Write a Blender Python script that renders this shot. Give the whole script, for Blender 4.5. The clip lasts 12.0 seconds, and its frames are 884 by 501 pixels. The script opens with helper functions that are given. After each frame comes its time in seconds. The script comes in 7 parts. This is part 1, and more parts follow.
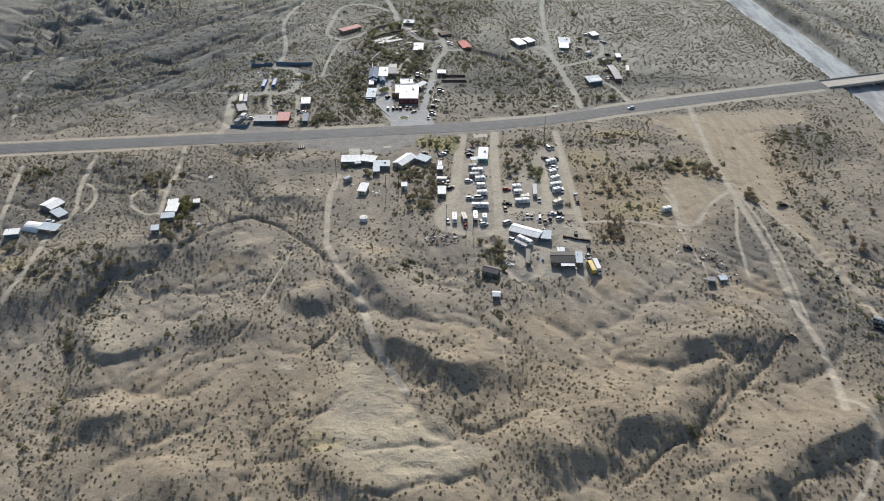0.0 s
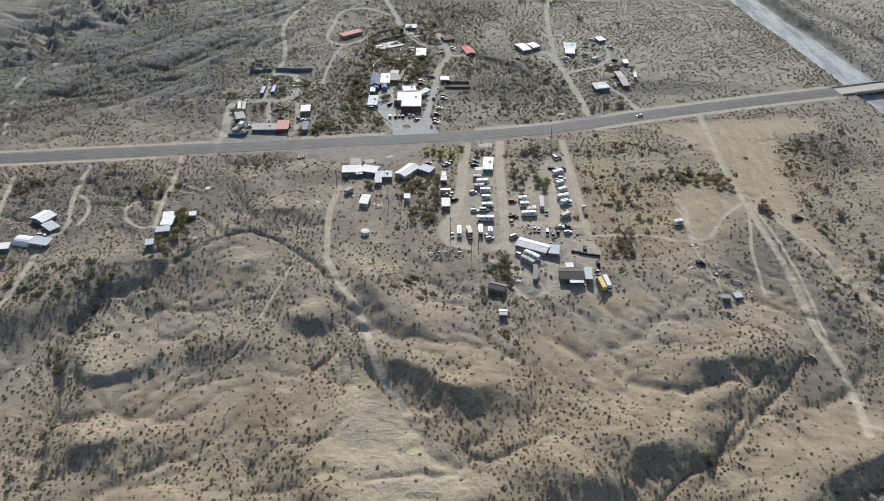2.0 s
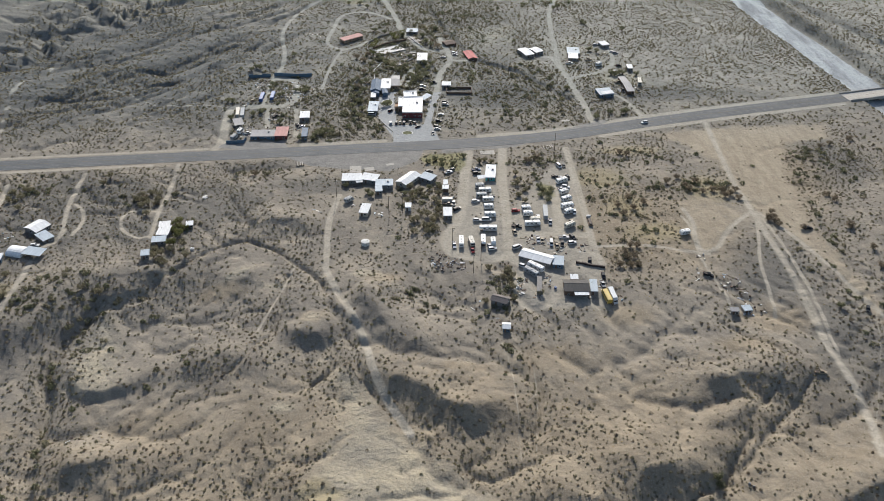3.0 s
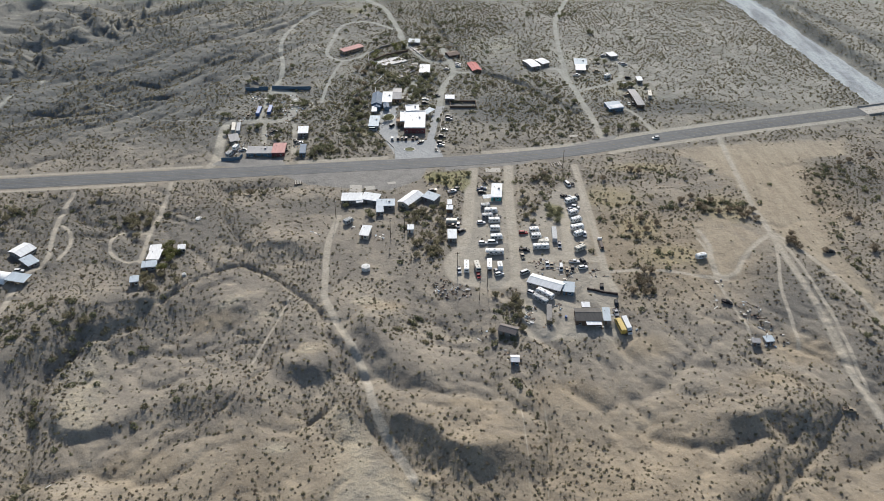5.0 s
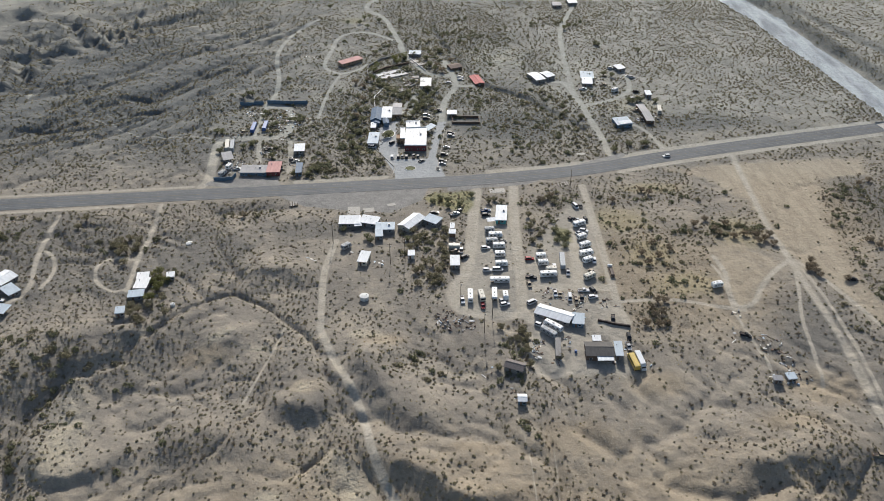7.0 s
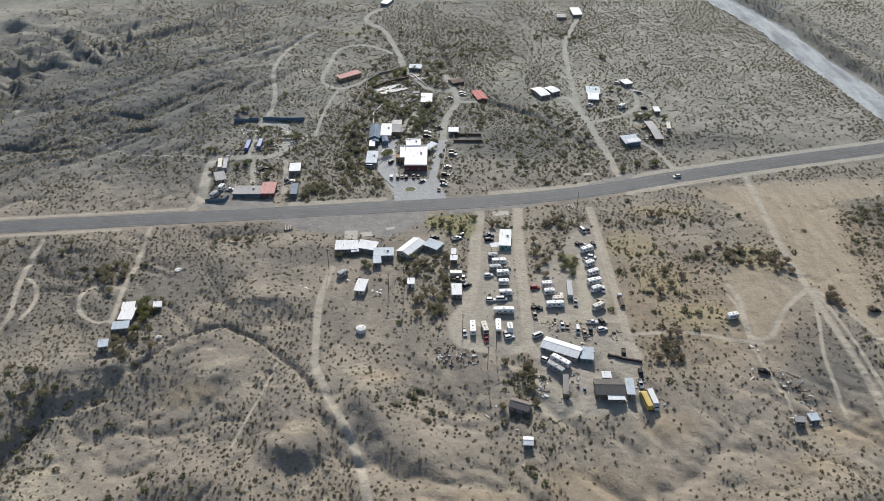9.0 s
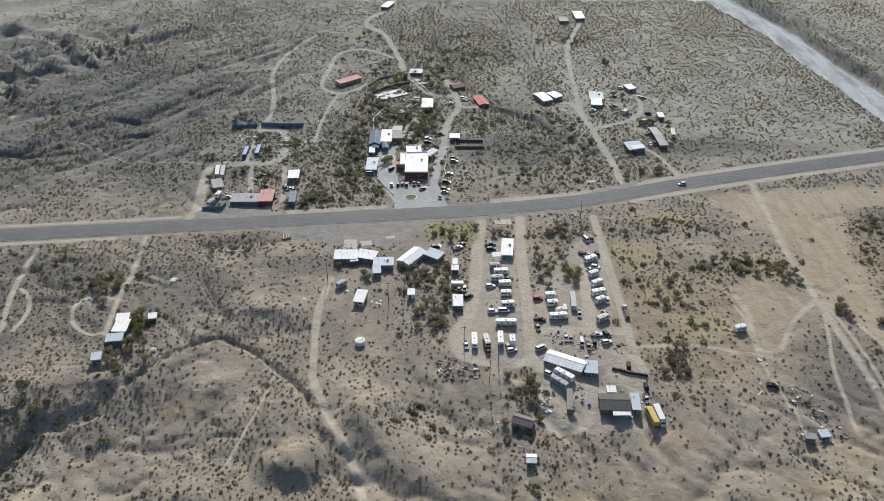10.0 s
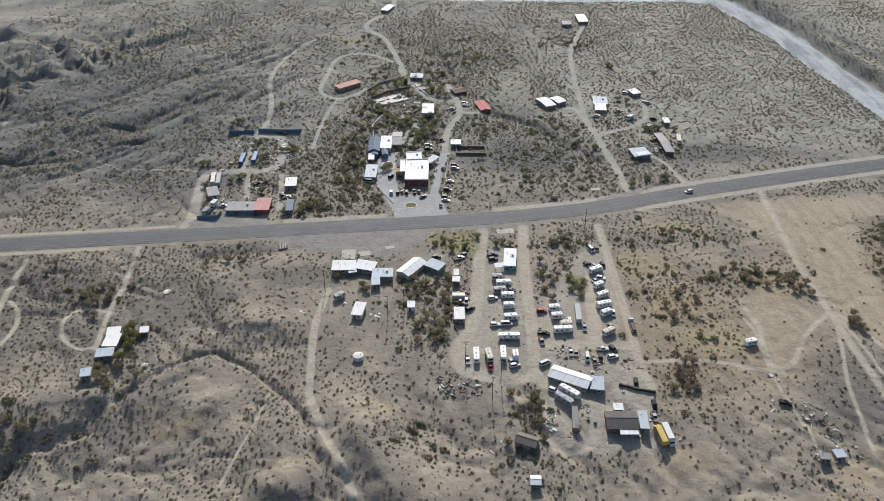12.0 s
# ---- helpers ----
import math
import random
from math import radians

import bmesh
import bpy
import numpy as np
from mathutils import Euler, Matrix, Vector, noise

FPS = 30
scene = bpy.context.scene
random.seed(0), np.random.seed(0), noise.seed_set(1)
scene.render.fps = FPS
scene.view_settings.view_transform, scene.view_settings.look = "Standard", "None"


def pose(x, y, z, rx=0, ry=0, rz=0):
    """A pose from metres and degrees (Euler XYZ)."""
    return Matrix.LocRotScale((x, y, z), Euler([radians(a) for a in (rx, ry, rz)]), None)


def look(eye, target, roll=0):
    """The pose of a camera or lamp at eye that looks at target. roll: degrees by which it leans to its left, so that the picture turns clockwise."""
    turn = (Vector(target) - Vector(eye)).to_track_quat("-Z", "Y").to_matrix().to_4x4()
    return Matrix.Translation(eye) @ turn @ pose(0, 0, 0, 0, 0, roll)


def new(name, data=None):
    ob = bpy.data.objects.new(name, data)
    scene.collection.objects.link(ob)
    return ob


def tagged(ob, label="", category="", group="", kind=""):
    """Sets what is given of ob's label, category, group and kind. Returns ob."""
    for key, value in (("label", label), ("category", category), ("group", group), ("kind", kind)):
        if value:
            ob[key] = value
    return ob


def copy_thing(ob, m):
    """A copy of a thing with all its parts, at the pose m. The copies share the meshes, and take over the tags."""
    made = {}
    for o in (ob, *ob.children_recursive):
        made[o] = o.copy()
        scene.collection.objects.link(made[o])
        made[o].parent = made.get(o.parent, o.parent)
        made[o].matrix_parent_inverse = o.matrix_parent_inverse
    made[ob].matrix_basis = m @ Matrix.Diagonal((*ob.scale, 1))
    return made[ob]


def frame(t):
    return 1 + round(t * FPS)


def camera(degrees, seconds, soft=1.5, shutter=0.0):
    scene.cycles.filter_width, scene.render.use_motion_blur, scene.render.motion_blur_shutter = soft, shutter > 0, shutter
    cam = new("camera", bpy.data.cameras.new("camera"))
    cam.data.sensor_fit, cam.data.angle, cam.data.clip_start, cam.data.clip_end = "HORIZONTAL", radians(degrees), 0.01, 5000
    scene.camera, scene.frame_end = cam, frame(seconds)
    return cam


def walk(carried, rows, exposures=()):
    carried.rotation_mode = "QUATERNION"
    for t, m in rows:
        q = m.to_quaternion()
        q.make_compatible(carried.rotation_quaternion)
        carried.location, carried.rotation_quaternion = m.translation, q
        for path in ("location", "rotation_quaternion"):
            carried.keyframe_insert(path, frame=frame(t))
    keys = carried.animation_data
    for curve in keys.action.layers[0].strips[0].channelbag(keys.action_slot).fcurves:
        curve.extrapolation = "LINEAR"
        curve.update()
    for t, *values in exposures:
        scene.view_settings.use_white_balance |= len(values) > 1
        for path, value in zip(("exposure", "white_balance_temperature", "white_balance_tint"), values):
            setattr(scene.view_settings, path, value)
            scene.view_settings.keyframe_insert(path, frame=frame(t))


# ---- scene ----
cam = camera(54, 12.0, soft=0.85)
PATH = [
    (0, (1.818, -369.352, 260.483), (1.87, -367.698, 259.36), 0.0),
    (0.5, (1.256, -365.633, 260.112), (1.309, -363.98, 258.988), 0.0),
    (1, (0.855, -361.603, 259.57), (0.907, -359.95, 258.446), 0.0),
    (1.5, (0.576, -356.825, 258.9), (0.628, -355.171, 257.776), 0.0),
    (2, (0.325, -351.679, 258.266), (0.376, -350.025, 257.143), -0.0),
    (2.5, (0.131, -346.294, 257.675), (0.181, -344.64, 256.553), -0.0),
    (3, (-0.06, -340.682, 257.148), (-0.01, -339.027, 256.027), -0.0),
    (5, (-0.797, -316.186, 254.11), (-0.75, -314.526, 252.995), -0.1),
    (5.5, (-0.925, -309.791, 253.654), (-0.878, -308.131, 252.54), -0.1),
    (6, (-1.06, -303.239, 253.187), (-1.013, -301.578, 252.074), -0.1),
    (6.5, (-1.105, -296.747, 252.672), (-1.059, -295.086, 251.56), -0.1),
    (7, (-1.222, -290.583, 252.111), (-1.175, -288.92, 251.001), -0.1),
    (9, (-0.379, -266.78, 249.485), (-0.335, -265.11, 248.386), -0.1),
    (9.5, (-0.288, -261.777, 248.909), (-0.245, -260.106, 247.812), -0.2),
    (10, (-0.159, -257.34, 248.223), (-0.117, -255.668, 247.127), -0.1),
    (10.5, (-0.028, -253.688, 247.478), (0.013, -252.015, 246.383), -0.2),
    (11, (0.051, -250.452, 246.585), (0.091, -248.779, 245.491), -0.1),
    (11.5, (0.328, -247.595, 245.774), (0.367, -245.922, 244.68), -0.1),
    (12, (0.418, -244.759, 245.051), (0.457, -243.084, 243.959), -0.2),
]
walk(cam, [(t, look(eye, target, roll)) for t, eye, target, roll in PATH], [(0.0, 0.22), (12.0, 0.22)])

# ---- light: high sun ahead of the camera, clear sky ----
SUN_HIGH, SUN_TURN = 31.0, 1.5
world = bpy.data.worlds.new("sky")
scene.world = world
world.use_nodes = True
sky = world.node_tree.nodes.new("ShaderNodeTexSky")
sky.sky_type = "NISHITA"
sky.sun_disc = False
sky.sun_elevation, sky.sun_rotation = radians(SUN_HIGH), radians(SUN_TURN)
sky.dust_density = 2.0
world.node_tree.nodes["Background"].inputs["Strength"].default_value = 0.115
world.node_tree.links.new(sky.outputs[0], world.node_tree.nodes["Background"].inputs["Color"])
lamp = bpy.data.lights.new("sun", "SUN")
lamp.energy, lamp.angle, lamp.color = 4.7, radians(0.55), (1.0, 0.958, 0.89)
sun = new("sun", lamp)
to_sun = Vector((math.sin(radians(SUN_TURN)) * math.cos(radians(SUN_HIGH)), math.cos(radians(SUN_TURN)) * math.cos(radians(SUN_HIGH)), math.sin(radians(SUN_HIGH))))
sun.matrix_world = look(to_sun * 900, (0, 0, 0))


# ---- materials ----
class Nodes:
    """A small builder of node materials."""

    def __init__(self, name, rough=0.8, metal=0.0, spec=0.3):
        self.mat = bpy.data.materials.new(name)
        self.mat.use_nodes = True
        self.tree = self.mat.node_tree
        self.bsdf = self.tree.nodes["Principled BSDF"]
        self.bsdf.inputs["Roughness"].default_value = rough
        self.bsdf.inputs["Metallic"].default_value = metal
        self.bsdf.inputs["Specular IOR Level"].default_value = spec
        self.place = self.add("ShaderNodeNewGeometry").outputs["Position"]

    def add(self, kind):
        return self.tree.nodes.new(kind)

    def put(self, value, socket):
        if isinstance(value, (int, float)):
            socket.default_value = value
        elif isinstance(value, tuple):
            socket.default_value = (*value[:3], 1.0)
        else:
            self.tree.links.new(value, socket)

    def local(self):
        self.place = self.add("ShaderNodeTexCoord").outputs["Object"]
        return self

    def noise(self, size, detail=4.0, rough=0.6, stretch=(1, 1, 1)):
        n, m = self.add("ShaderNodeTexNoise"), self.add("ShaderNodeMapping")
        m.inputs["Scale"].default_value = stretch
        self.put(self.place, m.inputs["Vector"])
        self.put(m.outputs[0], n.inputs["Vector"])
        n.inputs["Scale"].default_value = 1.0 / size
        n.inputs["Detail"].default_value = detail
        n.inputs["Roughness"].default_value = rough
        return n.outputs["Fac"]

    def ramp(self, value, a, b, lo=0.0, hi=1.0):
        m = self.add("ShaderNodeMapRange")
        m.interpolation_type = "SMOOTHSTEP"
        self.put(value, m.inputs["Value"])
        for key, v in (("From Min", a), ("From Max", b), ("To Min", lo), ("To Max", hi)):
            m.inputs[key].default_value = v
        return m.outputs["Result"]

    def math(self, what, a, b=0.0):
        m = self.add("ShaderNodeMath")
        m.operation = what
        self.put(a, m.inputs[0])
        self.put(b, m.inputs[1])
        return m.outputs[0]

    def mix(self, fac, a, b, kind="MIX"):
        m = self.add("ShaderNodeMix")
        m.data_type, m.blend_type = "RGBA", kind
        self.put(fac, m.inputs["Factor"])
        self.put(a, m.inputs["A"])
        self.put(b, m.inputs["B"])
        return m.outputs["Result"]

    def attr(self, name):
        a = self.add("ShaderNodeAttribute")
        a.attribute_name = name
        return a.outputs["Fac"]

    def colour(self, value):
        self.put(value, self.bsdf.inputs["Base Color"])
        return self

    def rough(self, value):
        self.put(value, self.bsdf.inputs["Roughness"])
        return self

    def bump(self, value, strength=0.5, depth=0.1):
        b = self.add("ShaderNodeBump")
        b.inputs["Strength"].default_value, b.inputs["Distance"].default_value = strength, depth
        self.put(value, b.inputs["Height"])
        self.put(b.outputs[0], self.bsdf.inputs["Normal"])
        return self

    def random(self):
        return self.add("ShaderNodeObjectInfo").outputs["Random"]


def coloured(name, colour, rough=0.7, metal=0.0, grain=0.4, vary=0.25, spec=0.3, dirt=(0.24, 0.19, 0.14), dirty=0.25):
    """Paint, metal or wood in one colour, with grain, dust and a little difference from thing to thing."""
    n = Nodes(name, rough, metal, spec).local()
    dark = tuple(c * (1 - vary) for c in colour)
    c = n.mix(n.ramp(n.noise(grain, 5), 0.3, 0.7), dark, colour)
    c = n.mix(n.ramp(n.noise(2.2, 4), 0.5, 0.8, 0.0, dirty), c, dirt)
    c = n.mix(n.math("MULTIPLY", n.random(), 0.18), c, tuple(v * 0.55 for v in colour))
    n.colour(c)
    n.rough(n.ramp(n.noise(0.9, 3), 0.2, 0.8, max(0.05, rough - 0.12), min(1, rough + 0.12)))
    return n.mat


def ribbed(name, colour, rough=0.65, metal=0.0, rust=(0.22, 0.12, 0.07), rusty=0.2, pitch=0.35):
    """Corrugated sheet with streaks of dust and rust."""
    n = Nodes(name, max(rough, 0.6), metal, 0.12).local()
    c = n.mix(n.ramp(n.noise(1.6, 5, 0.65, (1.0, 0.25, 1)), 0.35, 0.7), tuple(v * 0.8 for v in colour), colour)
    c = n.mix(n.ramp(n.noise(0.9, 6, 0.7, (1.6, 0.2, 1)), 0.58, 0.8, 0.0, rusty), c, rust)
    c = n.mix(n.math("MULTIPLY", n.random(), 0.15), c, tuple(v * 0.6 for v in colour))
    n.colour(c)
    w = n.add("ShaderNodeTexWave")
    n.put(n.place, w.inputs["Vector"])
    w.inputs["Scale"].default_value = 0.314 / pitch
    n.bump(w.outputs["Fac"], 0.5, 0.05)
    return n.mat


M = {
    "white_roof": ribbed("white_roof_sheet", (0.79, 0.81, 0.82), rusty=0.06),
    "bright_roof": ribbed("bright_white_roof_coating", (0.86, 0.86, 0.85), 0.7, rusty=0.02),
    "pale_roof": ribbed("pale_grey_roof_sheet", (0.47, 0.54, 0.60), 0.6, rusty=0.15),
    "grey_roof": ribbed("grey_roof_sheet", (0.30, 0.30, 0.31), 0.55, rusty=0.15),
    "dark_roof": ribbed("dark_shingle_roof", (0.125, 0.120, 0.115), 0.85, rusty=0.1),
    "blue_roof": ribbed("blue_grey_roof_sheet", (0.12, 0.17, 0.24), 0.5, rusty=0.05),
    "red_roof": ribbed("red_roof_sheet", (0.43, 0.10, 0.10), 0.6, rusty=0.12),
    "rose_roof": ribbed("faded_rose_roof_sheet", (0.50, 0.27, 0.25), 0.7, rusty=0.15),
    "rust_roof": ribbed("rusted_roof_sheet", (0.17, 0.13, 0.11), 0.8, rusty=0.5),
    "cream": coloured("cream_stucco", (0.58, 0.52, 0.42), 0.9),
    "white_wall": coloured("white_painted_board", (0.72, 0.71, 0.68), 0.7, dirty=0.35),
    "tan_wall": coloured("tan_adobe", (0.40, 0.28, 0.19), 0.95),
    "brown_wall": coloured("brown_board", (0.16, 0.11, 0.08), 0.85),
    "grey_wall": coloured("grey_weathered_board", (0.26, 0.25, 0.24), 0.85),
    "blue_wall": coloured("blue_grey_board", (0.12, 0.19, 0.26), 0.75),
    "teal_wall": coloured("turquoise_board", (0.08, 0.36, 0.36), 0.7),
    "maroon": coloured("maroon_stucco", (0.20, 0.06, 0.06), 0.85),
    "glass": coloured("dark_window_glass", (0.02, 0.025, 0.03), 0.15, spec=0.3, vary=0.1, dirty=0.1),
    "frame": coloured("white_frame_paint", (0.66, 0.66, 0.64), 0.5),
    "wood": coloured("weathered_wood", (0.24, 0.18, 0.13), 0.85, grain=0.15),
    "pole_wood": coloured("tarred_pole_wood", (0.10, 0.075, 0.055), 0.9, grain=0.2),
    "steel": coloured("galvanised_steel", (0.34, 0.35, 0.36), 0.6, 0.2),
    "dark_metal": coloured("dark_rusty_metal", (0.07, 0.055, 0.05), 0.7, 0.3),
    "rubber": coloured("black_rubber", (0.02, 0.02, 0.02), 0.85, dirty=0.5),
    "rim": coloured("dull_alloy", (0.45, 0.45, 0.46), 0.35, 0.8),
    "rv_white": coloured("white_fibreglass", (0.79, 0.80, 0.80), 0.55, spec=0.15, dirty=0.10, vary=0.1),
    "rv_cream": coloured("cream_fibreglass", (0.60, 0.57, 0.50), 0.55, spec=0.15, dirty=0.15, vary=0.1),
    "rv_grey": coloured("grey_aluminium_skin", (0.40, 0.42, 0.44), 0.6, dirty=0.15, spec=0.12),
    "stripe": coloured("brown_grey_stripe", (0.20, 0.16, 0.14), 0.4),
    "grey_board": coloured("bleached_grey_boards", (0.21, 0.185, 0.175), 0.9, grain=0.3, vary=0.5),
    "turf": coloured("green_bed_plants", (0.125, 0.135, 0.062), 0.95, grain=0.5, vary=0.6, dirty=0.4),
    "concrete": coloured("pale_concrete", (0.42, 0.40, 0.36), 0.9, grain=1.2),
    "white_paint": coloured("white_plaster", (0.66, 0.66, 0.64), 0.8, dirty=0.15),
    "blue_tarp": coloured("blue_painted_steel", (0.05, 0.12, 0.33), 0.5),
    "yellow": coloured("yellow_vehicle_paint", (0.56, 0.40, 0.09), 0.4, spec=0.5),
    "red_paint": coloured("red_car_paint", (0.30, 0.03, 0.035), 0.5, 0.0, spec=0.13, dirty=0.1),
    "white_car": coloured("white_car_paint", (0.60, 0.61, 0.62), 0.5, spec=0.15, dirty=0.08, vary=0.05),
    "dark_car": coloured("dark_car_paint", (0.025, 0.028, 0.035), 0.5, 0.0, spec=0.13, dirty=0.12),
    "silver_car": coloured("silver_car_paint", (0.42, 0.43, 0.45), 0.5, 0.0, spec=0.13, dirty=0.1),
    "blue_car": coloured("blue_car_paint", (0.05, 0.09, 0.19), 0.5, 0.0, spec=0.13, dirty=0.1),
    "tan_car": coloured("tan_car_paint", (0.36, 0.30, 0.22), 0.5, 0.0, spec=0.13, dirty=0.2),
    "lamp_red": coloured("red_tail_lamp", (0.35, 0.02, 0.02), 0.3, vary=0.05),
    "lamp_clear": coloured("clear_head_lamp", (0.65, 0.65, 0.62), 0.15, vary=0.05),
    "bark": coloured("grey_bark", (0.13, 0.10, 0.075), 0.95, grain=0.2),
}


# ---- lie of the land ----
def lattice(ix, iy, seed):
    n = (ix.astype(np.int64) * 374761393 + iy.astype(np.int64) * 668265263 + seed * 144665) & 0x7FFFFFFF
    n = ((n ^ (n >> 13)) * 1274126177) & 0x7FFFFFFF
    return ((n ^ (n >> 16)) & 0xFFFF) / 65535.0


def value_noise(x, y, seed=0):
    """Smooth noise from 0 to 1 with a wavelength of one unit."""
    ix, iy = np.floor(x), np.floor(y)
    fx, fy = x - ix, y - iy
    fx, fy = fx * fx * (3 - 2 * fx), fy * fy * (3 - 2 * fy)
    a, b = lattice(ix, iy, seed), lattice(ix + 1, iy, seed)
    c, d = lattice(ix, iy + 1, seed), lattice(ix + 1, iy + 1, seed)
    return (a + (b - a) * fx) * (1 - fy) + (c + (d - c) * fx) * fy


def fbm(x, y, size, octaves=4, seed=0):
    total, amp, norm = 0, 1.0, 0
    for k in range(octaves):
        total = total + amp * value_noise(x / size + 17.3 * k, y / size - 9.1 * k, seed + k)
        norm, amp, size = norm + amp, amp * 0.5, size * 0.5
    return total / norm


def smooth(v, a, b):
    s = np.clip((v - a) / (b - a), 0, 1)
    return s * s * (3 - 2 * s)


def to_line(x, y, pts, reach=1e9):
    """Distance to a bent line, and on which side of it (positive: to the left of its way)."""
    far, side = np.full(x.shape, 1e6), np.zeros(x.shape)
    xs, ys = [p[0] for p in pts], [p[1] for p in pts]
    near = (x > min(xs) - reach) & (x < max(xs) + reach) & (y > min(ys) - reach) & (y < max(ys) + reach)
    px, py = x[near], y[near]
    best, way = np.full(px.shape, 1e6), np.zeros(px.shape)
    for (ax, ay), (bx, by) in zip(pts, pts[1:]):
        ux, uy = bx - ax, by - ay
        s = np.clip(((px - ax) * ux + (py - ay) * uy) / (ux * ux + uy * uy + 1e-9), 0, 1)
        d = np.hypot(px - ax - s * ux, py - ay - s * uy)
        cross = (ux * (py - ay) - uy * (px - ax)) / math.hypot(ux, uy)
        hit = d < best
        best, way = np.where(hit, d, best), np.where(hit, cross, way)
    far[near], side[near] = best, way
    return far, side


HIGHWAY = [(-900, 95), (-600, 117), (-400, 131), (-268, 139.5), (-197, 145), (-150, 148.5), (-91, 152.5), (-16, 158.5), (30, 161.5), (78, 168.5), (104, 173.5), (145, 187), (217, 205), (273, 218), (309, 226), (355, 237.5), (480, 268), (800, 348)]
WASH = [(-60, 590), (40, 575), (157, 562), (240, 562), (278, 548), (296, 482), (306, 442), (311, 384), (320, 337), (327, 280), (333, 235), (338, 190), (332, 120), (330, 40), (345, -60), (360, -200)]
SCARP = [(280, 600), (292.1, 540.1), (309.5, 485.1), (322.1, 428.7), (328, 385.6), (337, 337.4), (352, 290)]
TERRACE = [(290, 600), (303, 540), (320, 490), (331, 445), (341, 406), (355, 365), (372, 320), (395, 285)]
# crest line, height, reach of the slope left of its way, reach of the slope right of it
RIDGES = [
    ([(-12.5, -57.8), (-9.1, -58.5), (1.3, -65.7), (8.9, -71.6), (17.5, -75.6)], 8.0, 22, 7.5),
    ([(-28.7, -1.5), (-21.0, -13.5), (-13.7, -26.1), (-6.6, -34.5)], 6.6, 22, 8),
    ([(-51.2, -26.5), (-49.8, -26.5)], 4.8, 14, 4),
    ([(-92.6, 17.2), (-89.7, 18.0)], 4.5, 13, 9),
    ([(-81.1, 70.9), (-67.8, 69.1)], 4.2, 12, 8),
    ([(134.5, -62.5), (138.4, -59.6), (145.6, -58.0), (151.0, -61.0)], 8.2, 26, 7.5),
    ([(109.2, -96.4), (117.1, -89.1), (126.7, -83.1), (137.0, -79.0)], 4.2, 9, 6),
    ([(63.5, -124.7), (71.0, -120.5), (80.2, -115.0), (86.8, -110.7), (96.6, -109.7), (107.0, -106.3)], 8.2, 24, 8.5),
    ([(141.6, -140.1), (154.7, -128.9), (160.6, -125.1), (174.4, -120.4), (186.4, -116.8)], 6.8, 22, 7),
    ([(-139.8, -96.0), (-130.5, -95.1)], 6.2, 12, 7.5),
    ([(-118.8, -94.8), (-112.6, -95.4)], 2.5, 9, 6),
    ([(-40.6, -127.1), (-36.3, -132.3), (-30.5, -137.4), (-22.5, -142.2)], 4.4, 30, 6),
    ([(-192.8, -13.5), (-186.8, 3.6), (-175.0, 13.6), (-166.5, 20.4), (-157.3, 18.9)], 2.8, 20, 14),
    ([(-160.0, 24.5), (-148.0, 23.0), (-138.0, 26.0)], 2.2, 7, 6),
    ([(-99.4, -131.1), (-90.6, -132.2)], 4.4, 12, 7),
    ([(-154.6, -49.0), (-148.9, -53.0), (-142.0, -53.8), (-133.4, -50.6)], 3.4, 26, 3),
    ([(-100.7, -39.1), (-93.0, -36.0), (-85.3, -41.0)], 3.4, 14, 8),
    ([(-130.9, -29.2), (-115.1, -24.4)], 2.2, 12, 6),
    ([(-365, 385), (-360, 430), (-330, 445)], 20, 60, 50),
]
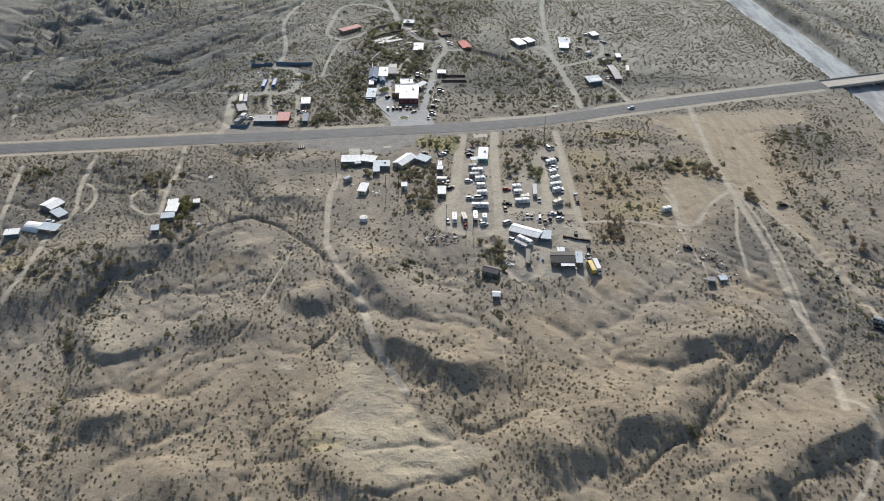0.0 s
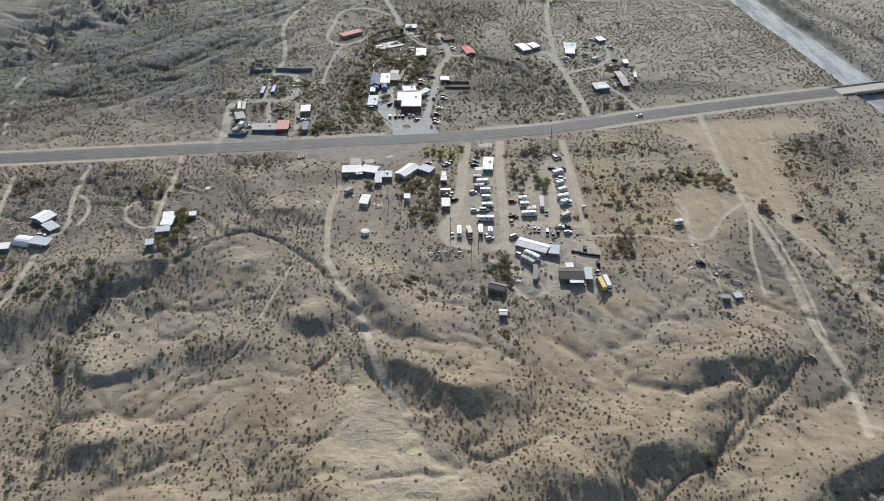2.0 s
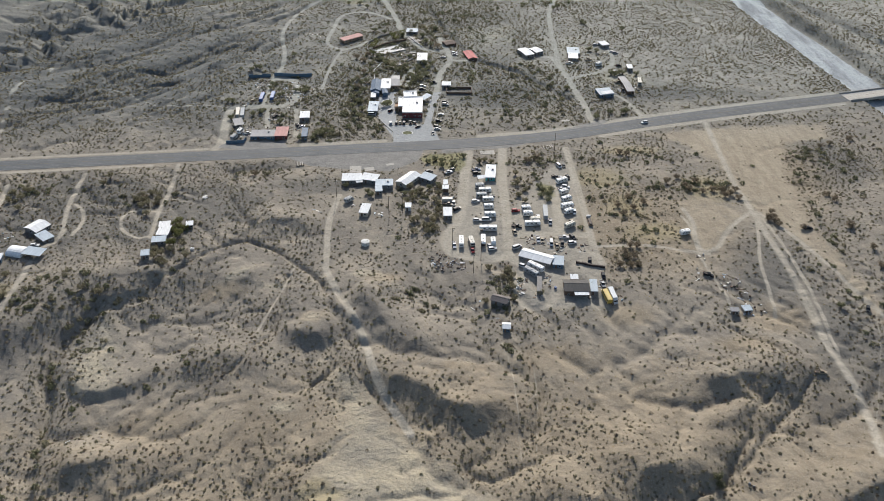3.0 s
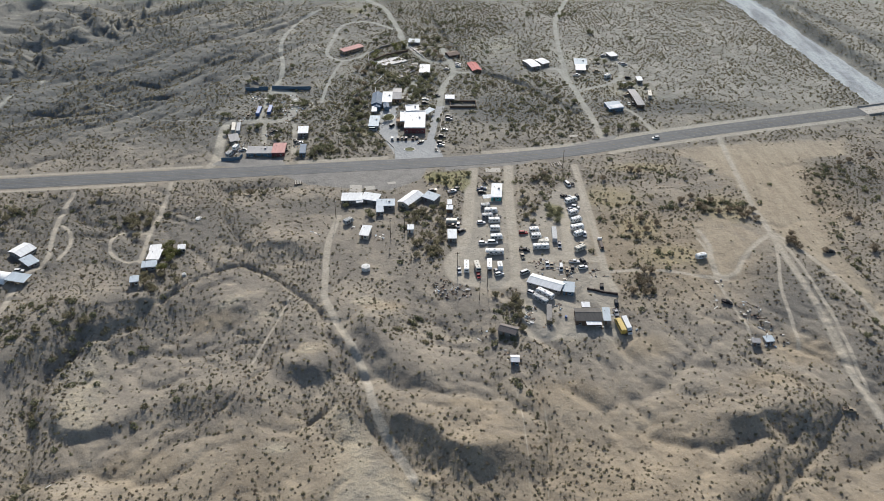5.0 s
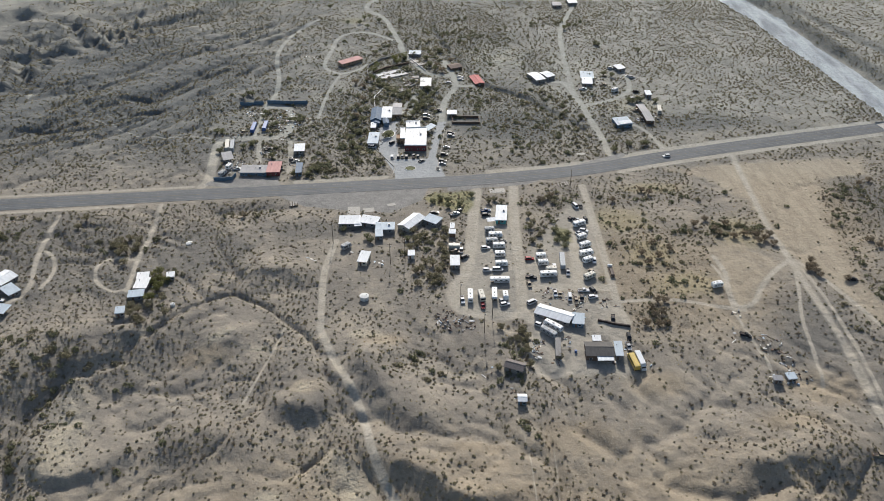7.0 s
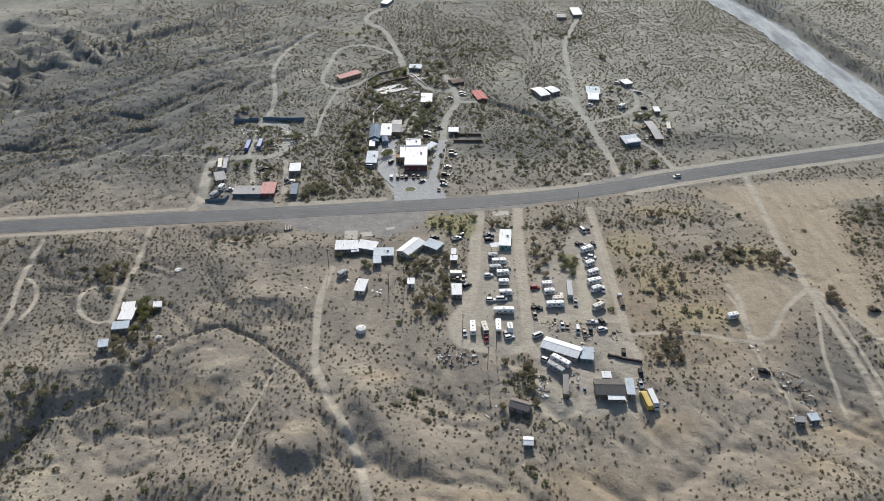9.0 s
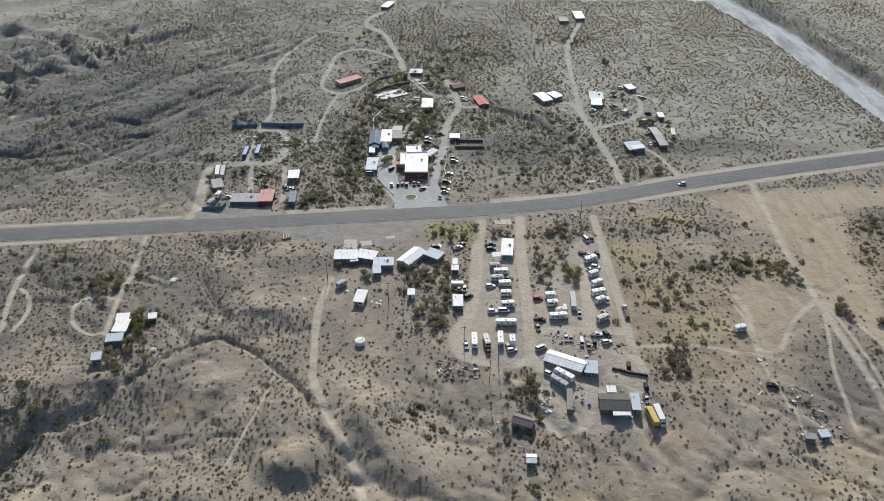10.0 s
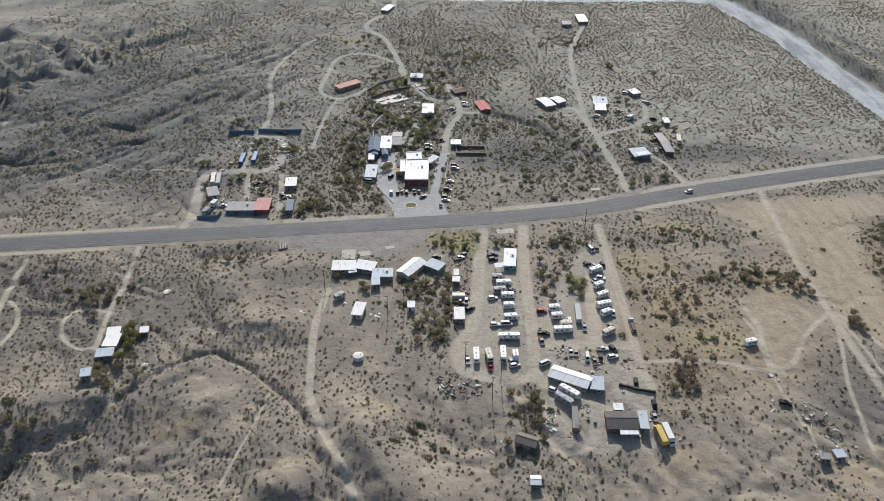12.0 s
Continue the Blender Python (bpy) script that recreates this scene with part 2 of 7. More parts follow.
# bed line, depth, half width
GULLIES = [
    ([(-154.8, -170.0), (-154.8, -130.0), (-157.2, -110.2), (-163.5, -73.7), (-165.1, -56.8), (-171.7, -42.4), (-168.7, -18.3), (-159.5, 2.0), (-147.6, 5.7), (-136.3, 12.1), (-135.3, 21.5)], 2.6, 5),
    ([(-135.3, 21.5), (-125.7, 28.4), (-114.1, 41.4), (-105.4, 49.2), (-93.8, 56.0)], 1.0, 1.8),
    ([(-94.3, 56.3), (-86.2, 50.0), (-78.2, 44.5), (-71.2, 36.5), (-62.5, 27.9), (-57.0, 22.8), (-49.6, 12.9)], 1.9, 1.35),
    ([(-92.6, 90.0), (-87.0, 76.0), (-93.0, 66.0), (-94.3, 56.3)], 1.0, 2.0),
    ([(-49.6, 12.9), (-47.5, 2.7), (-43.6, -8.2), (-38.6, -15.0), (-36.0, -26.1), (-30.0, -37.2), (-28.5, -49.0), (-24.0, -59.2), (-19.0, -68.5), (-12.5, -76.1), (-7.0, -85.4)], 0.9, 1.4),
    ([(142.8, -22.0), (152.6, -36.1), (162.4, -41.6), (164.8, -48.2), (159.1, -61.1), (153.8, -65.8), (143.7, -76.1), (137.5, -83.0), (136.0, -91.0), (127.7, -100.3), (120.0, -110.8), (114.9, -116.7), (104.5, -120.5), (92.7, -131.4), (82.0, -139.3)], 1.2, 1.8),
    ([(14.1, -101.2), (17.6, -104.0), (20.9, -109.6), (26.7, -111.9), (32.9, -109.2), (38.0, -105.1), (43.4, -103.8)], 0.8, 1.5),
    ([(48.1, -11.2), (48.4, -37.4), (49.4, -54.0), (50.5, -69.0), (47.2, -86.8), (44.1, -104.4), (44.9, -118.0), (48.1, -130.2), (49.3, -150.0)], 0.9, 2.0),
    ([(8, 520), (8.9, 429.0), (30, 345), (44.0, 307.0), (73.9, 281.8), (107.0, 231.0)], 2.6, 5),
    ([(-115, 150), (-112, 100), (-95, 70)], 0.9, 2.5),
    ([(-86.7, -48.1), (-80.4, -41.1), (-76.9, -31.1), (-70.4, -24.8), (-68.0, -8.0), (-67.6, 21.1)], 1.2, 1.7),
    ([(-83.8, -5.7), (-75.4, -7.4), (-71.2, 4.1), (-67.6, 21.1)], 0.8, 1.6),
    ([(-21.2, -122.1), (-9.8, -120.1), (-0.5, -117.5), (4.1, -119.0), (13.5, -117.1)], 0.75, 1.5),
    ([(-47.2, -101.8), (-36.7, -97.4), (-35.2, -91.2), (-31.3, -87.6)], 0.8, 1.5),
    ([(-22.5, -143.2), (-11.6, -144.0), (-2.9, -140.4), (3.8, -136.7), (12.7, -137.6), (21.9, -132.3)], 0.9, 1.8),
    ([(-39.2, -35.7), (-42.6, -50.7), (-47.9, -55.5)], 0.9, 1.6),
    ([(-35.7, -53.9), (-37.2, -64.5), (-34.4, -73.2)], 0.9, 1.5),
    ([(-50.6, -57.6), (-42.0, -49.6), (-38.4, -44.8)], 0.8, 1.5),
    ([(109.3, -117.1), (120.8, -115.3), (127.5, -107.0), (146.8, -86.3), (164.0, -70.3), (174.6, -57.9)], 1.0, 1.8),
    ([(142.9, -146.1), (162.0, -135.2), (179.8, -128.3)], 1.0, 1.8),
    ([(-265.0, 243.0), (-240.0, 240.0), (-219.0, 243.0), (-206.0, 256.0), (-196.0, 266.0), (-184.0, 268.0)], 2.4, 4.0),
    ([(-214.0, 290.0), (-190.0, 292.0), (-172.0, 318.0), (-150.0, 345.0)], 2.2, 4.5),
    ([(-320.0, 290.0), (-290.0, 305.0), (-262.0, 318.0)], 1.8, 4.5),
    ([(-280.0, 215.0), (-245.0, 222.0), (-215.0, 232.0)], 1.6, 3.5),
    ([(-330.0, 180.0), (-295.0, 190.0), (-262.0, 212.0)], 1.8, 4),
    ([(-300.0, 425.0), (-262.0, 422.0), (-228.0, 445.0), (-190.0, 480.0)], 2.2, 5),
]


def roughness(x, y):
    """How far a place is from the level ground of the settlement."""
    rough = 0.35 + 0.65 * smooth(np.maximum(30 - y, -70 - x), -15, 40)
    rough = np.maximum(rough, 0.8 * smooth(y, 280, 420) * (1 - 0.7 * smooth(x, 20, 90)))
    return rough * (0.25 + 0.75 * smooth(np.maximum(np.abs(x - 22) - 70, np.abs(y - 150) - 100), 0, 25))


def broad(x, y):
    """The large forms of the ground: slopes, ridges, gullies and the wash."""
    z = -0.05 * 14 * np.log1p(np.exp(np.clip((34 - y) / 14, -40, 40)))
    z = np.maximum(z, -16 - 0 * y)
    z = z - 7.0 / (1 + np.exp(np.clip((x + 98) / 9, -40, 40))) / (1 + np.exp(np.clip((y - 2 - 0.55 * np.clip(x + 150, -60, 40)) / 7, -40, 40)))
    rough = roughness(x, y)
    wx = x + 3.5 * (fbm(x, y, 8, 3, 40) - 0.5)
    wy = y + 3.5 * (fbm(x, y, 8, 3, 50) - 0.5)
    spur = fbm(x + 0.3 * y, y * 0.4, 6, 3, 44)
    crown = np.zeros(x.shape)
    for pts, high, left, right in RIDGES:
        d, side = to_line(wx, wy, pts, 3.2 * max(left, right))
        soft = 1.6 + 0.6 * d
        turn = smooth(side / soft, -1, 1)
        steep = np.maximum(0, 1 - d * (0.4 + 1.2 * spur) / (1.75 * right)) ** 1.15
        crown = np.maximum(crown, high * (0.62 + 0.42 * value_noise(x / 13, y / 13, 17)) * (np.exp(-((d / left) ** 2)) * turn + steep * (1 - turn)))
    z = z + crown
    # worn slopes: rills and ribs
    ribs = np.abs(fbm(x * 0.85 + y * 0.5, (y - x * 0.6) * 0.45, 15, 4, 3) - 0.5) * 2
    z = z + rough * (2.6 * (fbm(x, y, 46, 2, 11) - 0.5) + 0.3 * (fbm(x, y, 13, 2, 21) - 0.5) - 0.4 * (1 - ribs) ** 5)
    creases = np.abs(fbm(x + 0.4 * y, y, 8, 3, 71) - 0.5) * 2
    z = z + rough * 0.3 * (np.minimum(creases * 3.6, 1) - 0.8) * (0.3 + 0.7 * smooth(fbm(x, y, 55, 2, 75), 0.4, 0.62))
    # eroded ridges beyond the highway
    wild = smooth(-70 - x, 0, 60) * smooth(y, 175, 260)
    wild = wild * (1 - 0.92 * np.exp(-((((x + 104) / 52) ** 2 + ((y - 228) / 76) ** 2) ** 2)))
    u, v = x * 0.78 - y * 0.62, x * 0.62 + y * 0.78
    comb = np.abs(fbm(u + 16 * fbm(x, y, 45, 2, 81), v * 0.19, 27, 3, 7) - 0.5) * 2
    side_rills = np.abs(fbm(u, v, 13, 3, 9) - 0.5) * 2
    z = z + wild * (6.0 * np.sqrt(np.minimum(comb * 1.6, 1) + 0.02) + 0.9 * np.minimum(side_rills * 2.2, 1) - 5.1)
    for pts, deep, half in GULLIES:
        d, _ = to_line(wx * 0.5 + x * 0.5, wy * 0.5 + y * 0.5, pts, 4 * half)
        z = z - 0.75 * deep * (0.85 * (1 - smooth(d, 0.3 * half, 0.95 * half)) + 0.15 * np.exp(-((d / (2 * half)) ** 2))) * (0.7 + 0.6 * value_noise(x / 7, y / 7, 5))
    d, _ = to_line(x, y, HIGHWAY)
    z = z * smooth(d, 8, 24)
    d, side = to_line(x + 4 * (fbm(x, y, 40, 2, 91) - 0.5), y, WASH)
    road_d = to_line(x, y, HIGHWAY)[0]
    east = smooth(side, 0, 4)
    z = z + 1.2 * east * smooth(d, 15, 22) * (1 - smooth(d, 50, 110)) * smooth(y, 200, 240) * smooth(road_d, 12, 40)
    z = z - 3.4 * (1 - smooth(d, 12 + 2 * east, 18 + 5 * east)) + 0.7 * (fbm(x, y, 16, 3, 33) - 0.5) * (1 - smooth(d, 8, 16))
    for line, rise, seed in ((SCARP, 2.6, 93), (TERRACE, 3.0, 97)):
        d, side = to_line(x + 7 * (fbm(x, y, 22, 3, seed) - 0.5), y + 7 * (fbm(x, y, 22, 3, seed + 7) - 0.5), line)
        ragged = 2.5 + 4.0 * fbm(x, y, 9, 2, seed + 3)
        z = z + (rise * smooth(side / ragged, -0.6, 1.0) * (1 - smooth(d, 60, 140)) - 0.8 * np.exp(-((d / 4) ** 2))) * smooth(road_d, 25, 60)
    return z


def running_water(step=1.3):
    """Depth of the rills that rain cuts into the slopes, and how much water each place gathers."""
    xs, ys = np.arange(-340, 300, step), np.arange(-205, 520, step)
    X, Y = np.meshgrid(xs, ys)
    z = broad(X.ravel(), Y.ravel()).reshape(X.shape)
    z = z + 0.7 * (fbm(X, Y, 11, 3, 101) - 0.5)
    ring = [(a, b, math.hypot(a, b)) for a in (-1, 0, 1) for b in (-1, 0, 1) if a or b]
    for _ in range(70):  # hollows fill up until they spill over
        low = np.full(z.shape, 1e9)
        for a, b, _d in ring:
            low = np.minimum(low, np.roll(z, (a, b), (0, 1)))
        z = np.maximum(z, low + 0.004)
    rows, cols = z.shape
    index = np.arange(z.size).reshape(z.shape)
    best, to = np.zeros(z.shape), index.copy()
    for a, b, d in ring:
        fall = (z - np.roll(z, (a, b), (0, 1))) / d
        hit = fall > best
        best, to = np.where(hit, fall, best), np.where(hit, np.roll(index, (a, b), (0, 1)), to)
    water, to = [1.0] * z.size, to.ravel().tolist()
    for i in np.argsort(-z, axis=None).tolist():
        if to[i] != i:
            water[to[i]] += water[i]
    water = np.log(np.maximum(np.array(water).reshape(z.shape) / 9, 1))
    cut = np.minimum(0.42 * water, 1.9)
    for _ in range(5):
        deep = cut
        for a, b, d in ring:
            deep = np.maximum(deep, np.roll(cut, (a, b), (0, 1)) - 0.46 * step * d)
        cut = deep
    for a in (0, 1):
        cut = 0.25 * np.roll(cut, 1, a) + 0.5 * cut + 0.25 * np.roll(cut, -1, a)
        water = 0.25 * np.roll(water, 1, a) + 0.5 * water + 0.25 * np.roll(water, -1, a)
    edge = smooth(np.minimum.reduce([X - xs[0], xs[-1] - X, Y - ys[0], ys[-1] - Y]), 2, 25)
    dry = smooth(to_line(X, Y, HIGHWAY)[0], 8, 24) * smooth(to_line(X, Y, WASH)[0], 14, 24) * edge
    return xs, ys, cut * dry * roughness(X, Y) * (1 - 0.5 * smooth(Y, 180, 260)), water * dry


def sampled(x, y, field):
    """A value of the water's grid between its cells."""
    u = np.clip((x - RILL_X[0]) / (RILL_X[1] - RILL_X[0]), 0, len(RILL_X) - 1.001)
    v = np.clip((y - RILL_Y[0]) / (RILL_Y[1] - RILL_Y[0]), 0, len(RILL_Y) - 1.001)
    i, j = u.astype(int), v.astype(int)
    u, v = u - i, v - j
    return (field[j, i] * (1 - u) + field[j, i + 1] * u) * (1 - v) + (field[j + 1, i] * (1 - u) + field[j + 1, i + 1] * u) * v


RILL_X, RILL_Y, RILL_CUT, RILL_WATER = running_water()


def height(x, y):
    """The ground's height, for arrays of places."""
    return broad(x, y) - sampled(x, y, RILL_CUT)


# ---- ground ----
TRACKS = []  # half width, line and wear of each dirt track, plus one painted bank highlight


def track(half, pts):
    """A track with its bends rounded off."""
    for _ in range(3):
        cut = [pts[0]]
        for (ax, ay), (bx, by) in zip(pts, pts[1:]):
            cut += [(0.75 * ax + 0.25 * bx, 0.75 * ay + 0.25 * by), (0.25 * ax + 0.75 * bx, 0.25 * ay + 0.75 * by)]
        pts = [*cut, pts[-1]]
    quiet = pts[0][0] < -140 or pts[0][0] > 140 or half < 1.2
    TRACKS.append((half * (0.8 if quiet else 0.86), pts, (0.56 if half < 1 else 0.72) if quiet else 0.95))


track(3.0, [(194.3, 190.8), (193.6, 181.2), (190.7, 147.6), (187.7, 107.5), (188.7, 74.6), (188.4, 45.2), (190.0, 18.8), (189.8, -7.1), (187.4, -42.3), (188.6, -57.8), (189.5, -72.8), (186.1, -92.9), (182.7, -106.1)])
track(1.4, [(190.5, 74.0), (193.5, 50.0), (194.5, 20.0), (194.0, -10.0), (190.5, -45.0)])
track(2.0, [(191.1, 73.4), (199.5, 56.0), (206.0, 37.0), (214.0, 12.0), (221.0, -13.2), (225.4, -31.4), (223.6, -48.3)])
track(2.2, [(188.2, 73.2), (176.1, 63.1), (164.1, 48.4), (159.3, 38.2), (150.4, 34.7), (148.4, 40.9), (149.7, 53.1), (152.5, 64.1), (150.0, 78.0)])
track(1.3, [(92.4, 40.7), (116.1, 42.6), (131.0, 39.3), (145.2, 34.7), (152.6, 33.4)])
track(1.5, [(188.8, 67.5), (182.8, 45.2), (176.5, 25.6), (174.8, 11.4), (173.1, -5.2), (170.3, -17.8)])
track(0.7, [(228.0, 6.6), (213.6, -35.5), (200.4, -65.5), (186.0, -92.8)])
track(3.6, [(31.4, 149.7), (27.3, 117.0), (24.9, 87.8), (20.5, 63.8), (14.2, 54.7), (13.2, 44.1), (17.9, 35.6), (29.0, 32.8), (40.2, 32.7), (45.9, 33.3)])
track(3.1, [(53.5, 154.5), (50.0, 116.4), (49.0, 83.0), (48.2, 59.3), (46.1, 34.9), (49.8, 28.5)])
track(2.3, [(94.0, 153.2), (93.9, 122.3), (93.5, 92.3), (92.8, 58.1), (91.9, 37.2), (94.4, 25.5)])
track(3.0, [(49.3, 53.4), (67.0, 53.2), (83.2, 51.9), (90.3, 51.7)])
track(3.2, [(80.7, 103.8), (77.9, 76.0), (76.4, 53.0)])
track(1.9, [(-46.6, 98.2), (-51.1, 69.3), (-49.3, 40.1), (-49.2, 25.1), (-43.3, 9.8), (-36.4, -6.4), (-29.0, -22.5), (-24.5, -38.0), (-22.5, -50.0), (-16.5, -66.0), (-10.4, -76.5), (-5.3, -87.0)])
track(1.0, [(-65.4, 26.1), (-72.4, -3.7), (-77.3, -21.5)])
track(0.8, [(-92.8, 85.6), (-87.2, 69.8), (-92.6, 58.4)])
track(2.2, [(-148.7, 139.1), (-147.5, 106.3), (-148.5, 86.6), (-146.9, 72.0), (-145.4, 55.3)])
track(1.6, [(-147.9, 84.0), (-163.8, 89.1), (-167.8, 79.7), (-164.8, 66.1), (-154.9, 55.5), (-145.0, 56.4)])
track(2.4, [(-203.1, 128.5), (-202.5, 103.2), (-199.1, 76.8), (-194.1, 63.4), (-197.2, 53.3), (-201.2, 46.8)])
track(1.8, [(-198.4, 93.9), (-191.0, 87.0), (-186.9, 71.0), (-188.9, 59.5)])
track(2.4, [(-245.1, 116.0), (-237.7, 74.5), (-234.0, 51.0), (-234.1, 32.5)])
track(2.4, [(-203.1, 35.9), (-201.9, 14.9), (-204.3, -7.6), (-206.9, -20.3), (-211.1, -34.1)])
track(0.8, [(36.4, -31.0), (40.3, -50.5), (39.9, -74.6), (39.1, -101.5)])
track(0.6, [(50.7, -41.4), (49.7, -68.8), (45.5, -97.6)])
track(2.4, [(-12.7, 368.3), (-15.3, 392.6), (-22.3, 420.6), (-29.9, 458.8), (-46.2, 477.3), (-47.7, 490.4), (-42.1, 503.9), (-24.5, 524.3), (-24.4, 561.7), (-26.4, 600.1)])
track(1.8, [(-21.6, 400.1), (-36.0, 416.0), (-48.7, 420.8), (-67.9, 413.6), (-70.6, 373.7), (-74.3, 349.9), (-71.3, 339.3), (-65.6, 333.9), (-59.6, 329.3), (-46.9, 336.2), (-40.9, 346.4)])
track(1.3, [(-59.6, 329.3), (-64.8, 306.3), (-68.1, 280.0), (-69.7, 252.1)])
track(2.4, [(-15.9, 385.5), (-13.4, 373.6), (-7.1, 357.3), (0.2, 336.8), (6.1, 326.1), (21.2, 323.7)])
track(2.4, [(18.7, 352.6), (21.9, 337.0), (26.2, 314.7), (24.8, 298.1), (17.9, 281.8), (14.8, 262.6), (13.5, 242.1)])
track(1.6, [(-13.8, 256.2), (-10.4, 273.1), (-2.6, 288.8), (2.1, 312.9)])
track(1.8, [(24.2, 306.8), (32.3, 302.4), (43.2, 306.0)])
track(2.4, [(119.4, 184.7), (117.3, 194.0), (117.3, 219.0), (114.5, 241.4), (112.3, 269.9), (109.7, 287.9), (106.7, 309.6), (98.8, 309.2)])
track(2.0, [(109.7, 287.9), (111.0, 320.3), (114.5, 383.6), (118.8, 421.3), (129.8, 454.6), (140.5, 485.5)])
track(1.8, [(111.6, 265.8), (129.3, 271.9), (146.6, 282.9), (154.0, 299.4), (153.7, 334.0)])
track(2.4, [(153.7, 197.1), (150.1, 216.9), (143.3, 235.0), (137.1, 232.4)])
track(3.2, [(-129.9, 159.7), (-126.9, 166.5), (-129.1, 189.5), (-131.3, 216.4), (-126.9, 222.6), (-98.7, 221.2), (-92.3, 223.4), (-87.3, 229.6), (-87.8, 254.5), (-92.0, 272.4), (-106.6, 272.6)])
track(1.8, [(-109.0, 222.7), (-107.8, 246.3), (-108.2, 271.3), (-104.7, 284.7), (-104.0, 320.1), (-112.1, 357.4), (-112.9, 384.3), (-103.9, 431.8), (-87.6, 452.5)])
track(1.8, [(-105.2, 219.7), (-100.8, 188.9)])
track(1.0, [(-131.0, 221.0), (-150.0, 229.0), (-172.0, 228.0), (-190.0, 232.0), (-205.0, 247.0), (-228.0, 262.0)])
track(1.8, [(-84.6, 216.5), (-81.3, 191.5), (-80.8, 175.6)])
track(1.6, [(-44.5, 562.1), (-42.2, 551.8), (-32.5, 543.8)])
track(1.4, [(-271.0, 167.2), (-284.8, 214.2), (-297.0, 269.3), (-280.7, 299.4), (-280.0, 354.2)])
track(1.4, [(-7.2, 257.6), (-9.6, 252.2), (-4.2, 275.0), (-1.1, 294.7)])
track(1.2, [(147.1, 70.2), (149.3, 62.9), (148.0, 45.8), (147.0, 30.4), (148.5, 20.0), (151.0, -0.5), (151.0, -7.9)])
track(1.6, [(48.0, 22.7), (47.6, 10.2), (46.8, -0.8)])
track(0.7, [(49.1, -40.7), (50.2, -54.0), (49.7, -64.3), (44.7, -71.1)])
track(2.0, [(192.6, -117.8), (188.1, -126.9), (181.1, -139.4), (170.2, -150.3)])
track(2.0, [(183.2, -98.0), (189.7, -103.2), (193.1, -113.2), (192.6, -117.8)])
for off, lo, hi in ((8.6, -420, -135), (8.4, -75, -22), (-8.4, -420, -165), (-8.2, 120, 300), (8.2, 40, 300)):
    way = [(x, y) for x, y in zip(np.linspace(lo, hi, 12), np.interp(np.linspace(lo, hi, 12), [p[0] for p in HIGHWAY], [p[1] for p in HIGHWAY]))]
    track(2.3, [(x, y + off * 1.1) for x, y in way])
# no track: bright edge of the wash's west bank, painted as a pale line
track(0.9, [(270, 553), (287, 478), (292, 436), (297, 376), (306, 341), (309, 298)])
PAVED = [
    [(-27.5, 202.9), (-16.2, 171.3), (-16.4, 162.3), (14.7, 162.8), (8.7, 193.3), (12.2, 221.0), (17.3, 243.9), (10.7, 242.9), (7.2, 221.1), (4.5, 196.6), (3.9, 190.5), (-19.9, 190.6)],
    [(-27.5, 202.9), (-19.9, 190.6), (-14.5, 190.6), (-15.5, 211.0), (-16.0, 229.2), (-15.1, 244.6), (-19.5, 246.0), (-24.2, 242.5), (-28.2, 234.0), (-27.7, 218.3)],
    [(-84.4, 146.9), (-68.3, 136.1), (-44.3, 129.6), (-18.1, 126.2), (-0.7, 139.0), (3.9, 154.7), (-46.2, 154.4)],
    [(-129.1, 160.8), (-124.7, 168.5), (-87.8, 169.6), (-83.0, 158.3), (-107.0, 156.1)],
    [(14.7, 157.9), (14.4, 148.7), (32.8, 152.7), (60.5, 155.4), (88.9, 170.3), (95.9, 165.2), (112.5, 169.6), (131.1, 196.5), (78.1, 171.9)],
]
GREENS = [
    [(1.1, 143.0), (5.7, 148.2), (29.7, 149.1), (29.2, 132.0), (24.3, 124.1), (15.3, 129.3), (9.9, 132.5), (1.7, 138.8)],
    [(70.9, 108.7), (79.1, 106.2), (78.2, 92.8), (73.1, 92.9), (69.3, 101.8)],
]
SANDY = [
    [(147.2, 171.7), (184.3, 178.3), (226.1, 181.8), (275.1, 184.5), (267.6, 162.2), (236.1, 156.3), (221.0, 106.7), (219.0, 48.9), (224.0, 0.0), (229.0, -40.0), (222.0, -66.0), (219.0, -20.0), (210.0, 25.0), (199.0, 55.0), (189.7, 77.1), (187.3, 97.7), (185.6, 132.4), (168.7, 159.9)],
    [(149.4, 88.5), (167.8, 96.6), (183.0, 82.0), (187.7, 72.1), (171.4, 50.1), (161.3, 32.7), (146.7, 31.1), (142.4, 51.3)],
]
YARDS = [
    [(33.7, 131.6), (48.8, 131.1), (44.8, 33.3), (14.5, 35.8), (16.6, 56.5)],
    [(52.8, 82.9), (85.6, 137.6), (97.2, 132.2), (88.1, 52.7), (50.1, 50.1)],
    [(50.1, 50.1), (89.7, 49.1), (94.6, 24.0), (90.4, -8.6), (66.6, -9.4), (47.3, -8.9), (48.3, 25.3)],
]
